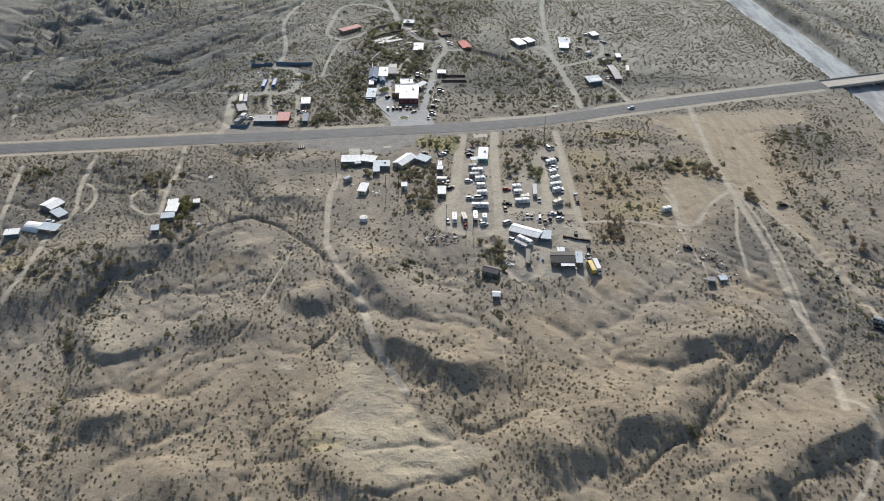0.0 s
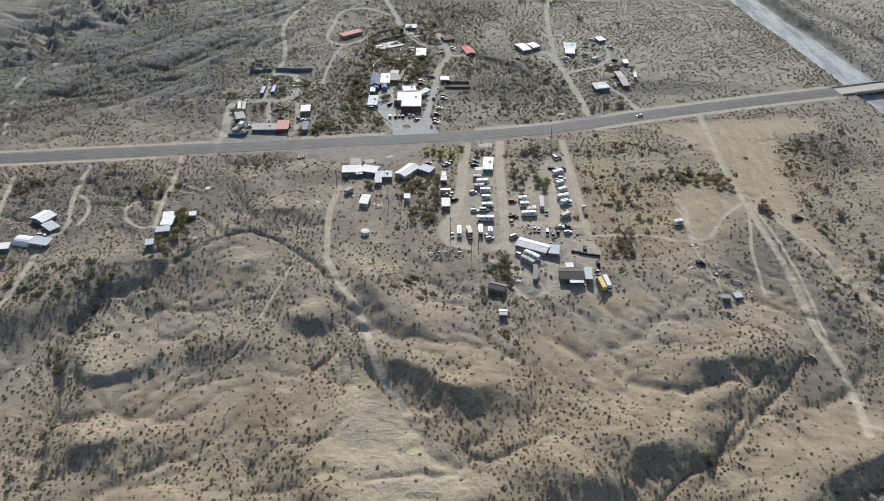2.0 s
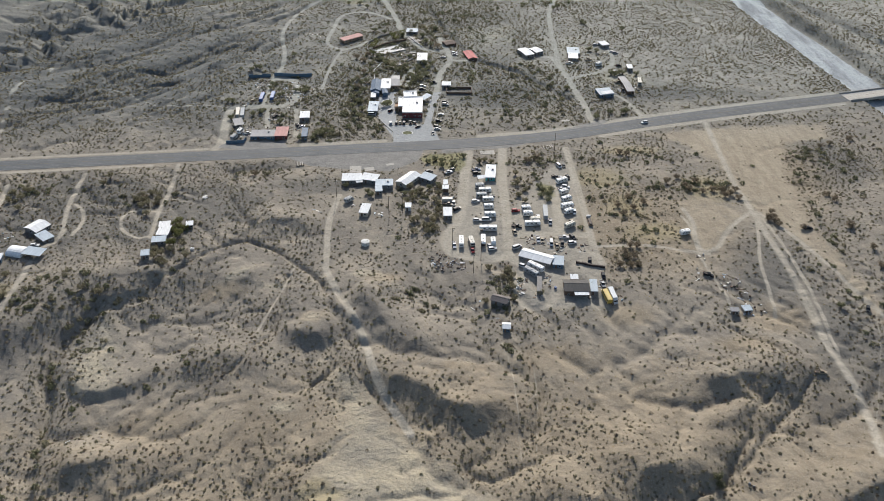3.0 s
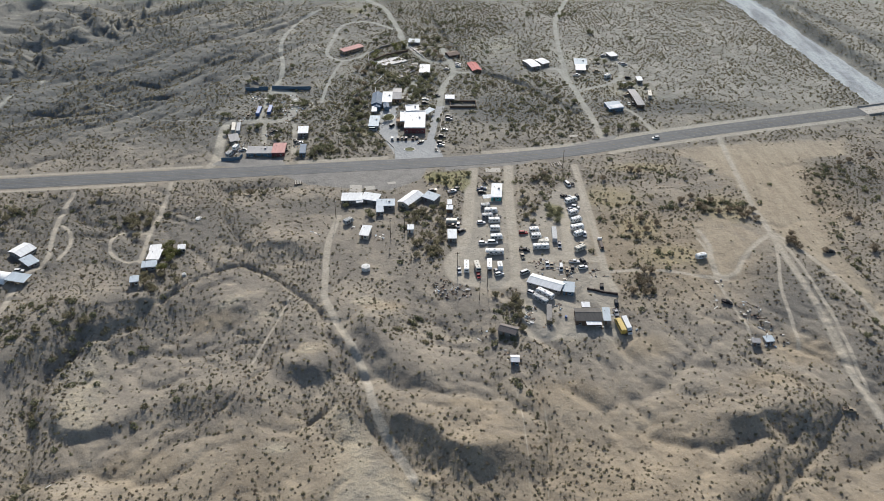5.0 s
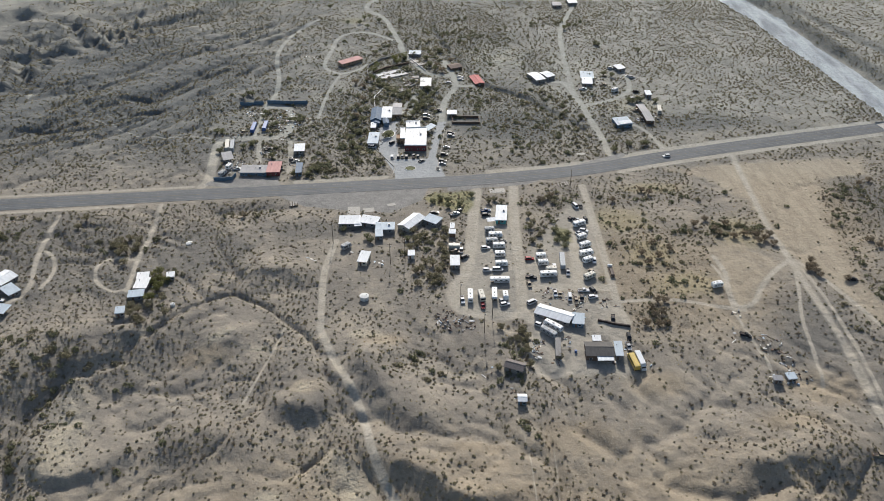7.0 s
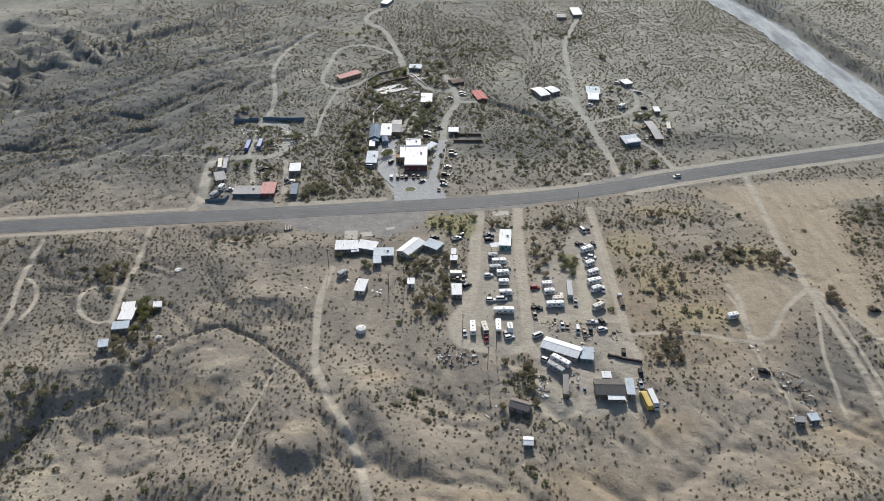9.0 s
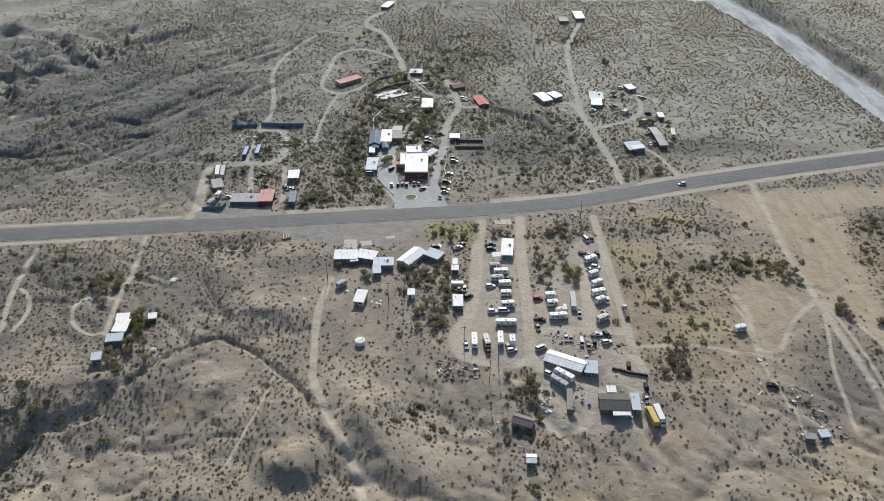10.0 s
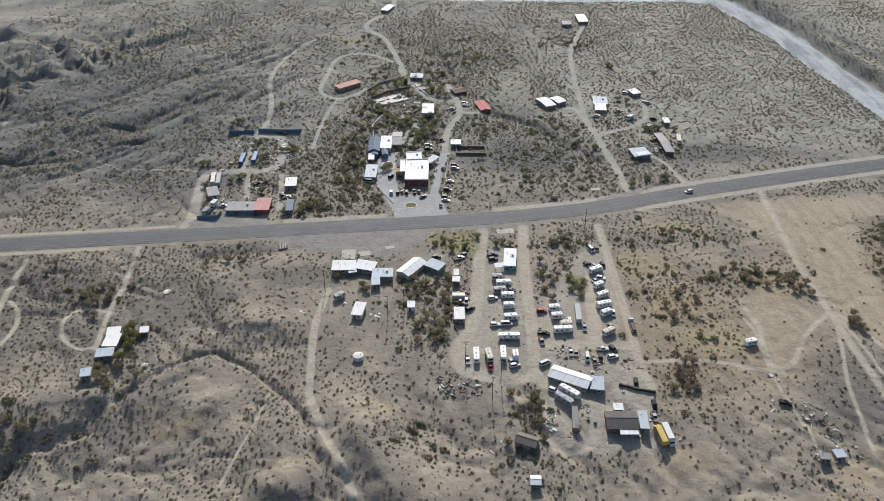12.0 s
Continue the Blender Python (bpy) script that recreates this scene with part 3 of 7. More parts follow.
CLAY = [
    [(-40.5, -46.0), (-26.5, -53.7), (-12.9, -77.4), (11.5, -105.5), (31.7, -122.8), (17.2, -136.4), (-13.8, -142.4), (-39.2, -125.0), (-47.7, -109.1), (-35.1, -85.9)],
    [(-158.1, 1.9), (-144.3, -10.7), (-135.0, -44.8), (-138.2, -54.5), (-153.7, -56.5), (-161.8, -38.9)],
    [(63.2, -5.4), (69.0, -1.6), (80.4, -2.0), (87.1, -9.5), (71.3, -11.9), (63.4, -10.5)],
    [(-230.1, 25.2), (-209.0, 22.1), (-204.1, 5.1), (-216.0, 5.1), (-222.7, 6.7)],
    [(-31.5, 319.0), (-25.9, 325.8), (-13.1, 338.5), (-12.2, 323.3), (-20.0, 316.4), (-31.3, 313.7)],
]
RUST = [(20, -110, 260, 85), (215, 120, 40, 70), (120, 60, 70, 60), (-115, -75, 30, 16), (-60, -80, 34, 14), (95, -72, 30, 16), (60, -45, 28, 16), (150, -40, 20, 9), (-90, -140, 40, 18), (20, -50, 20, 6), (-20, 15, 14, 6), (-52, -14, 10, 6), (0, -160, 60, 20), (160, -105, 40, 10), (120, -150, 60, 14), (170, -20, 22, 14), (100, -15, 16, 10), (-190, -75, 24, 14), (-185, -110, 20, 12), (-100, 10, 16, 8)]
STRAW = [(-42, -114, 9, 7), (-38, -119, 14, 5), (-213, 12, 14, 10), (108, 115, 24, 20), (118, 82, 18, 18), (10, 139, 12, 9), (135, 150, 30, 9), (150, 265, 34, 18), (-35, 205, 16, 10), (170, 100, 20, 25), (130, 55, 26, 14), (-55, 450, 20, 10), (-22, 300, 10, 16), (76, 100, 9, 9)]
DARK = [(-215, 70, 60, 42), (-300, 250, 130, 130), (-195, 100, 60, 36), (-150, 66, 40, 22), (200, -60, 30, 60), (-210, 310, 120, 130), (-150, 210, 60, 40), (250, 130, 40, 38), (180, 20, 30, 30), (-60, 110, 30, 12), (-120, 90, 40, 30), (170, 240, 60, 22), (60, 235, 50, 30)]


def inside(x, y, pts):
    """Signed distance to a closed outline, positive within."""
    d, _ = to_line(x, y, [*pts, pts[0]])
    odd = np.zeros(x.shape, bool)
    for (ax, ay), (bx, by) in zip(pts, [*pts[1:], pts[0]]):
        odd ^= ((ay > y) != (by > y)) & (x < (bx - ax) * (y - ay) / (by - ay + 1e-9) + ax)
    return np.where(odd, d, -d)


def blobs(x, y, spots):
    v = np.zeros(x.shape)
    for cx, cy, rx, ry in spots:
        v = np.maximum(v, np.exp(-(((x - cx) / rx) ** 2 + ((y - cy) / ry) ** 2)))
    return v


def worn(x, y):
    """How much a place is worn bare by wheels, painted bank highlight included: 0.5 at the edge of a track."""
    v = np.zeros(x.shape)
    for half, pts, wear in TRACKS:
        d, _ = to_line(x, y, pts, 3 * half + 3)
        v = np.maximum(v, wear * np.clip(1 - d / (2 * half), 0, 1))
    return v


def areas(x, y, polys, soft):
    v = np.zeros(x.shape)
    for pts in polys:
        v = np.maximum(v, np.clip(0.5 + inside(x, y, pts) / (2 * soft), 0, 1))
    return v


def steps(*runs):
    out = [runs[0][0]]
    for a, b, size, grow in runs:
        while out[-1] < b - 1e-6:
            out.append(out[-1] + size)
            size *= grow
    return np.array(out)


side_out = steps((0, 3200, 3.0, 1.09))[1:]
gx = np.concatenate([-260 - side_out[::-1], steps((-260, 262, 1.0, 1.0), (262, 390, 2.0, 1.0)), 390 + side_out])
gy = np.concatenate([-205 - steps((0, 900, 3.0, 1.15))[1:][::-1], steps((-205, 150, 0.95, 1.0), (150, 430, 1.6, 1.0), (430, 4200, 2.4, 1.035))])
GX, GY = np.meshgrid(gx, gy)
fx, fy = GX.ravel(), GY.ravel()
fz = height(fx, fy)
cols, rows_n = len(gx), len(gy)
mesh = bpy.data.meshes.new("ground")
idx = np.arange(cols * rows_n).reshape(rows_n, cols)
quads = np.stack([idx[:-1, :-1], idx[:-1, 1:], idx[1:, 1:], idx[1:, :-1]], -1).reshape(-1, 4)
mesh.vertices.add(len(fx))
mesh.vertices.foreach_set("co", np.stack([fx, fy, fz], 1).ravel())
mesh.loops.add(quads.size)
mesh.loops.foreach_set("vertex_index", quads.ravel().astype(np.int32))
mesh.polygons.add(len(quads))
mesh.polygons.foreach_set("loop_start", np.arange(0, quads.size, 4, dtype=np.int32))
mesh.polygons.foreach_set("use_smooth", np.ones(len(quads), bool))
mesh.update(calc_edges=True)
wash_d, _ = to_line(fx + 4 * (fbm(fx, fy, 40, 2, 91) - 0.5), fy, WASH)
for key, values in (
    ("track", worn(fx, fy)),
    ("paved", areas(fx, fy, PAVED, 2.5)),
    ("lot", areas(fx, fy, PAVED[:2], 2.0)),
    ("grass", areas(fx, fy, GREENS, 4)),
    ("yard", areas(fx, fy, YARDS, 6)),
    ("sandy", np.maximum(areas(fx, fy, SANDY[:1], 9), 0.62 * areas(fx, fy, SANDY[1:], 8))),
    ("clay", np.maximum(areas(fx, fy, CLAY, 14), 0.8 * blobs(fx, fy, [(-52, -14, 9, 6), (-92, 23, 7, 5), (-27, 18, 16, 5), (-75, 12, 10, 4), (-95, 20, 9, 6), (-60, -70, 12, 5), (120, 330, 40, 30), (60, 360, 40, 40)]))),
    ("tan", blobs(fx, fy, RUST)),
    ("straw", blobs(fx, fy, STRAW)),
    ("stony", blobs(fx, fy, DARK)),
    ("wash", 1 - smooth(wash_d, 8, 18)),
    ("rill", np.clip(sampled(fx, fy, RILL_WATER) / 4.5, 0, 1)),
    # amount of distance haze painted into the ground, growing with y
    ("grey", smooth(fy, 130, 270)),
    ("pale", smooth(fx, 50, 130) * smooth(fy, 205, 280) * (1 - smooth(fy, 480, 700)) * smooth(wash_d, 16, 28)),
):
    mesh.attributes.new(key, "FLOAT", "POINT").data.foreach_set("value", values.astype(np.float32))


def ground_material():
    n = Nodes("desert_gravel", 0.95, 0.0, 0.12)
    big, mid, fine, grit = n.noise(38, 4), n.noise(7, 5, 0.65), n.noise(1.4, 5, 0.7), n.noise(0.35, 3, 0.7)
    ragged = n.math("MULTIPLY", n.math("SUBTRACT", mid, 0.5), 0.8)
    ragged_fine = n.math("MULTIPLY", n.math("SUBTRACT", fine, 0.5), 0.5)

    def mask(name, a, b, edge=ragged):
        return n.ramp(n.math("ADD", n.attr(name), edge), a, b)

    patch = n.noise(16, 6, 0.7)
    c = n.mix(n.ramp(big, 0.38, 0.62), (0.168, 0.153, 0.132), (0.240, 0.214, 0.176))
    c = n.mix(n.ramp(patch, 0.44, 0.66, 0.0, 0.7), c, (0.305, 0.270, 0.214))
    c = n.mix(n.ramp(mid, 0.50, 0.66, 0.0, 0.45), c, (0.158, 0.148, 0.130))
    c = n.mix(n.math("MULTIPLY", mask("rill", 0.35, 0.8), 0.55), c, (0.285, 0.262, 0.205))
    c = n.mix(n.math("MULTIPLY", mask("stony", 0.3, 0.8), 0.85), c, (0.122, 0.117, 0.107))
    c = n.mix(n.math("MULTIPLY", mask("tan", 0.25, 0.9), 0.88), c, n.mix(n.ramp(patch, 0.35, 0.65), (0.203, 0.168, 0.122), (0.284, 0.238, 0.173)))
    c = n.mix(n.math("MULTIPLY", mask("clay", 0.35, 0.85), 0.7), c, n.mix(n.ramp(patch, 0.35, 0.65), (0.285, 0.266, 0.220), (0.385, 0.343, 0.252)))
    c = n.mix(n.math("MULTIPLY", mask("straw", 0.4, 0.95), 0.6), c, (0.300, 0.256, 0.150))
    c = n.mix(n.math("MULTIPLY", mask("yard", 0.4, 0.7), 0.75), c, n.mix(n.ramp(patch, 0.35, 0.65), (0.268, 0.251, 0.216), (0.345, 0.321, 0.273)))
    streak = n.noise(5, 5, 0.65, (1.0, 0.22, 1))
    c = n.mix(n.math("MULTIPLY", mask("sandy", 0.35, 0.7), 0.85), c, n.mix(n.ramp(streak, 0.35, 0.65), (0.262, 0.222, 0.165), (0.345, 0.297, 0.222)))
    c = n.mix(mask("wash", 0.38, 0.58), c, n.mix(n.ramp(n.noise(9, 4, 0.6, (1, 0.25, 1)), 0.35, 0.65), (0.250, 0.250, 0.248), (0.430, 0.425, 0.410)))
    c = n.mix(n.math("MULTIPLY", mask("pale", 0.3, 0.9), 0.58), c, n.mix(n.ramp(patch, 0.35, 0.65), (0.262, 0.232, 0.187), (0.395, 0.352, 0.290)))
    rut = n.ramp(n.noise(1.1, 3), 0.35, 0.65, 0.75, 1.0)
    c = n.mix(n.math("MULTIPLY", mask("track", 0.30, 0.60, ragged_fine), rut), c, n.mix(n.ramp(mid, 0.3, 0.7), (0.320, 0.292, 0.238), (0.390, 0.358, 0.300)))
    # bluish air haze over the far ground, put into its base colour
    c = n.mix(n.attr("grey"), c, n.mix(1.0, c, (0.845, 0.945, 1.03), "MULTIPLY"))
    c = n.mix(n.math("MULTIPLY", mask("paved", 0.46, 0.54, ragged_fine), 0.93), c, n.mix(n.ramp(mid, 0.3, 0.7), (0.175, 0.172, 0.166), (0.245, 0.240, 0.228)))
    c = n.mix(n.math("MULTIPLY", mask("lot", 0.46, 0.54, ragged_fine), 0.93), c, n.mix(n.ramp(patch, 0.3, 0.7), (0.285, 0.300, 0.308), (0.350, 0.364, 0.370)))
    c = n.mix(n.math("MULTIPLY", mask("grass", 0.35, 0.7), 0.8), c, n.mix(n.ramp(mid, 0.35, 0.65), (0.120, 0.125, 0.055), (0.255, 0.235, 0.120)))
    c = n.mix(n.ramp(fine, 0.42, 0.70, 0.0, 0.48), c, n.mix(0.62, c, (0.085, 0.080, 0.068)), "MIX")
    c = n.mix(n.ramp(grit, 0.55, 0.68, 0.0, 0.48), c, (0.44, 0.41, 0.355))
    n.colour(c)
    rill = n.math("ABSOLUTE", n.math("SUBTRACT", n.noise(6.5, 6, 0.62), 0.5))
    wrinkle = n.math("ABSOLUTE", n.math("SUBTRACT", n.noise(2.2, 4, 0.6, (1.0, 0.6, 1.0)), 0.5))
    relief = n.math("ADD", n.math("MULTIPLY", n.math("MINIMUM", rill, 0.16), 2.6), n.math("MULTIPLY", n.math("MINIMUM", wrinkle, 0.2), 0.7))
    relief = n.math("MULTIPLY", relief, n.math("ADD", n.math("MULTIPLY", mask("clay", 0.35, 0.85), 1.4), 1.0))
    n.bump(n.math("ADD", relief, n.math("ADD", n.math("MULTIPLY", fine, 0.3), n.math("MULTIPLY", grit, 0.06))), 0.42, 0.9)
    return n.mat


M["ground"] = ground_material()
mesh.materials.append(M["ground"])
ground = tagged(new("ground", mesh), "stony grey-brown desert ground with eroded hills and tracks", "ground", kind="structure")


FZ = fz.reshape(rows_n, cols)


def ground_z(x, y):
    """The height of the ground sheet at a place."""
    i, j = int(np.searchsorted(gx, x)) - 1, int(np.searchsorted(gy, y)) - 1
    u, v = (x - gx[i]) / (gx[i + 1] - gx[i]), (y - gy[j]) / (gy[j + 1] - gy[j])
    return float((FZ[j, i] * (1 - u) + FZ[j, i + 1] * u) * (1 - v) + (FZ[j + 1, i] * (1 - u) + FZ[j + 1, i + 1] * u) * v)


# ---- helpers for things ----
def part(name, bm, material, parent=None, label="", smooth_faces=False):
    """Links a bmesh as one mesh object under a thing or a part."""
    me = bpy.data.meshes.new(name)
    bmesh.ops.recalc_face_normals(bm, faces=bm.faces)
    bm.to_mesh(me)
    bm.free()
    me.materials.append(M[material] if isinstance(material, str) else material)
    if smooth_faces:
        me.polygons.foreach_set("use_smooth", np.ones(len(me.polygons), bool))
    ob = new(name, me)
    ob.parent = parent
    return tagged(ob, label)


def box(bm, x0, x1, y0, y1, z0, z1, taper=0.0, lift=0.0):
    """A box; taper draws the top in, lift raises the top's far edge."""
    t = taper
    v = [bm.verts.new(p) for p in ((x0, y0, z0), (x1, y0, z0), (x1, y1, z0), (x0, y1, z0), (x0 + t, y0 + t, z1), (x1 - t, y0 + t, z1), (x1 - t, y1 - t, z1 + lift), (x0 + t, y1 - t, z1 + lift))]
    for f in ((3, 2, 1, 0), (4, 5, 6, 7), (0, 1, 5, 4), (1, 2, 6, 5), (2, 3, 7, 6), (3, 0, 4, 7)):
        bm.faces.new([v[k] for k in f])
    return v


def boxed(*args, **kw):
    bm = bmesh.new()
    box(bm, *args, **kw)
    return bm


def tube(bm, a, b, r, r2=None, sides=8):
    """A round bar from a to b."""
    a, b = Vector(a), Vector(b)
    turn = (b - a).to_track_quat("Z", "Y").to_matrix()
    ring = [[bm.verts.new(p + turn @ Vector((q * math.cos(k * math.tau / sides), q * math.sin(k * math.tau / sides), 0))) for k in range(sides)] for p, q in ((a, r), (b, r if r2 is None else r2))]
    for k in range(sides):
        bm.faces.new([ring[0][k], ring[0][(k + 1) % sides], ring[1][(k + 1) % sides], ring[1][k]])
    bm.faces.new(ring[0][::-1])
    bm.faces.new(ring[1])


def extrude(profile, x0, x1, pinch=0.0, axis="y", waist=0.0):
    """A closed profile of (along, up) pairs drawn across from x0 to x1; pinch narrows it towards its top."""
    bm = bmesh.new()
    top, low = max(p[1] for p in profile), min(p[1] for p in profile)
    rings = []
    for x in (x0, x1):
        ring = []
        for a, u in profile:
            s = x * (1 - pinch * max(0, (u - low - waist) / (top - low)))
            ring.append(bm.verts.new((a, s, u) if axis == "y" else (s, a, u)))
        rings.append(ring)
    for k in range(len(profile)):
        j = (k + 1) % len(profile)
        bm.faces.new([rings[0][k], rings[0][j], rings[1][j], rings[1][k]])
    bm.faces.new(rings[0][::-1])
    bm.faces.new(rings[1])
    return bm


# ---- highway ----
def drape(pts, half, lift, name, material, step=5.0, label="", camber=0.0, parent=None, depth=0.0):
    """A strip that follows a line over the road bed."""
    line = []
    for (ax, ay), (bx, by) in zip(pts, pts[1:]):
        k = max(1, int(math.hypot(bx - ax, by - ay) / step))
        line += [(ax + (bx - ax) * s / k, ay + (by - ay) * s / k) for s in range(k)]
    line.append(pts[-1])
    p = np.array(line)
    for _ in range(24):
        p[1:-1] = 0.25 * p[:-2] + 0.5 * p[1:-1] + 0.25 * p[2:]
    way = np.gradient(p, axis=0)
    way /= np.linalg.norm(way, axis=1)[:, None]
    across = np.stack([-way[:, 1], way[:, 0]], 1)
    bm = bmesh.new()
    rows = []
    for q, a in zip(p, across):
        offs = [(-half, lift - depth), (-half, lift), (-half * 0.6, lift + 0.4 * camber), (0, lift + camber), (half * 0.6, lift + 0.4 * camber), (half, lift), (half, lift - depth)] if depth else [(-half, lift), (0, lift + camber), (half, lift)]
        rows.append([bm.verts.new((q[0] + a[0] * s, q[1] + a[1] * s, u)) for s, u in offs])
    for r, s in zip(rows, rows[1:]):
        for k in range(len(r) - 1):
            bm.faces.new([r[k], r[k + 1], s[k + 1], s[k]])
    ob = part(name, bm, material, parent, label)
    return ob, p, across


def asphalt_material():
    n = Nodes("worn_asphalt", 0.8, 0.0, 0.3)
    c = n.mix(n.ramp(n.noise(14, 5, 0.6), 0.35, 0.65), (0.060, 0.068, 0.077), (0.086, 0.095, 0.105))
    c = n.mix(n.ramp(n.noise(0.5, 4, 0.7), 0.4, 0.7, 0.0, 0.4), c, (0.110, 0.119, 0.129))
    c = n.mix(n.ramp(n.noise(3.0, 5, 0.7, (0.16, 1.0, 1)), 0.56, 0.72, 0.0, 0.55), c, (0.056, 0.057, 0.058))
    c = n.mix(n.ramp(n.noise(2.4, 5, 0.7, (0.10, 1.0, 1)), 0.55, 0.75, 0.0, 0.4), c, (0.142, 0.150, 0.157))
    ragged = n.math("MULTIPLY", n.math("SUBTRACT", n.noise(6, 6, 0.7), 0.5), 0.9)
    dust = n.ramp(n.math("ADD", n.attr("verge"), ragged), 0.86, 1.15, 0.0, 0.8)
    n.colour(n.mix(dust, c, (0.240, 0.232, 0.212)))
    n.bump(n.noise(0.3, 3), 0.3, 0.03)
    return n.mat


M["asphalt"] = asphalt_material()
M["line_paint"] = coloured("faded_white_line_paint", (0.252, 0.252, 0.244), 0.7, grain=0.8, vary=0.5, dirty=0.6)
M["yellow_line"] = coloured("faded_yellow_line_paint", (0.168, 0.143, 0.076), 0.7, grain=0.8, vary=0.5, dirty=0.6)
M["worn_path"] = coloured("polished_asphalt", (0.116, 0.123, 0.131), 0.8, grain=2.5, vary=0.35, dirt=(0.084, 0.084, 0.084), dirty=0.6)
road, road_p, road_a = drape(HIGHWAY, 6.4, 0.10, "road", "asphalt", camber=0.08, depth=0.6)
road.data.attributes.new("verge", "FLOAT", "POINT").data.foreach_set("value", [(1.0, 1.0, 0.6, 0.0, 0.6, 1.0, 1.0)[k % 7] for k in range(len(road.data.vertices))])
tagged(road, "two-lane grey asphalt highway with paved shoulders", "road", kind="structure")


def beside(off, lo, hi):
    return [tuple(p + a * off) for p, a in zip(road_p, road_a) if lo < p[0] < hi][::2]


for off, half in ((1.9, 0.45), (-1.9, 0.45), (4.9, 0.55)):
    drape(beside(off, -880, 780), half, 0.125 + 0.08 * (1 - abs(off) / 6.4), "wheel_path", "worn_path", parent=road)
for off, half, mat in ((3.55, 0.09, "line_paint"), (-3.55, 0.09, "line_paint"), (0.13, 0.06, "yellow_line"), (-0.13, 0.06, "yellow_line")):
    strip, _, _ = drape(beside(off, -880, 780), half, 0.14 + 0.08 * (1 - abs(off) / 6.2), "lane_line", mat, parent=road)


# ---- bridge over the wash ----
def bridge():
    lo, hi = Vector((309, 226.0)), Vector((356, 237.6))
    turn = math.degrees(math.atan2(hi.y - lo.y, hi.x - lo.x))
    root = tagged(new("road_bridge"), "pale concrete road bridge with low parapets over the wash", "bridge")
    root.matrix_world = pose((lo.x + hi.x) / 2, (lo.y + hi.y) / 2, 0, 0, 0, turn)
    n = (hi - lo).length / 2 + 4
    part("deck", boxed(-n, n, -6.6, 6.6, -0.9, 0.235), "concrete", root)
    for y in (-6.4, 6.4):
        part("parapet", boxed(-n, n, y - 0.2, y + 0.2, 0.235, 1.05), "concrete", root)
        bm = bmesh.new()
        tube(bm, (-n, y, 1.25), (n, y, 1.25), 0.06)
        part("handrail", bm, "steel", root)
    for x in (-12, 0, 12):
        part("pier", boxed(x - 0.5, x + 0.5, -5.5, 5.5, -6.5, -0.9), "concrete", root)
    for y, mat in ((3.55, "line_paint"), (-3.55, "line_paint"), (0.13, "yellow_line")):
        part("lane_line", boxed(-n, n, y - 0.09, y + 0.09, 0.236, 0.242), mat, root)


bridge()
slab = part("wash_apron", boxed(-18, 18, -5.5, 5.5, -1.5, 0.3), "concrete")
slab.matrix_world = pose(334, 252, -4.6, 0, 0, 9)
tagged(slab, "pale concrete apron slab in the wash bed beside the bridge", "slab")

# ---- buildings ----
def window_part(root, x, y, z, w, h, side):
    """A framed window on a wall that faces -y ("s"), +y ("n"), -x ("w") or +x ("e")."""
    s = {"s": (0, -1), "n": (0, 1), "w": (-1, 0), "e": (1, 0)}[side]
    bm = bmesh.new()

    def slab_on(a0, a1, z0, z1, t0, t1):
        if s[0] == 0:
            ys = sorted((y + s[1] * t0, y + s[1] * t1))
            box(bm, x + a0, x + a1, *ys, z0, z1)
        else:
            xs = sorted((x + s[0] * t0, x + s[0] * t1))
            box(bm, *xs, y + a0, y + a1, z0, z1)

    slab_on(-w / 2 - 0.08, w / 2 + 0.08, z - h / 2 - 0.1, z - h / 2, -0.02, 0.1)
    slab_on(-w / 2 - 0.08, w / 2 + 0.08, z + h / 2, z + h / 2 + 0.08, -0.02, 0.07)
    slab_on(-w / 2 - 0.08, -w / 2, z - h / 2, z + h / 2, -0.02, 0.07)
    slab_on(w / 2, w / 2 + 0.08, z - h / 2, z + h / 2, -0.02, 0.07)
    frame_ob = part("window", bm, "frame", root)
    bm = bmesh.new()
    slab_on(-w / 2, w / 2, z - h / 2, z + h / 2, -0.02, 0.03)
    part("pane", bm, "glass", frame_ob)


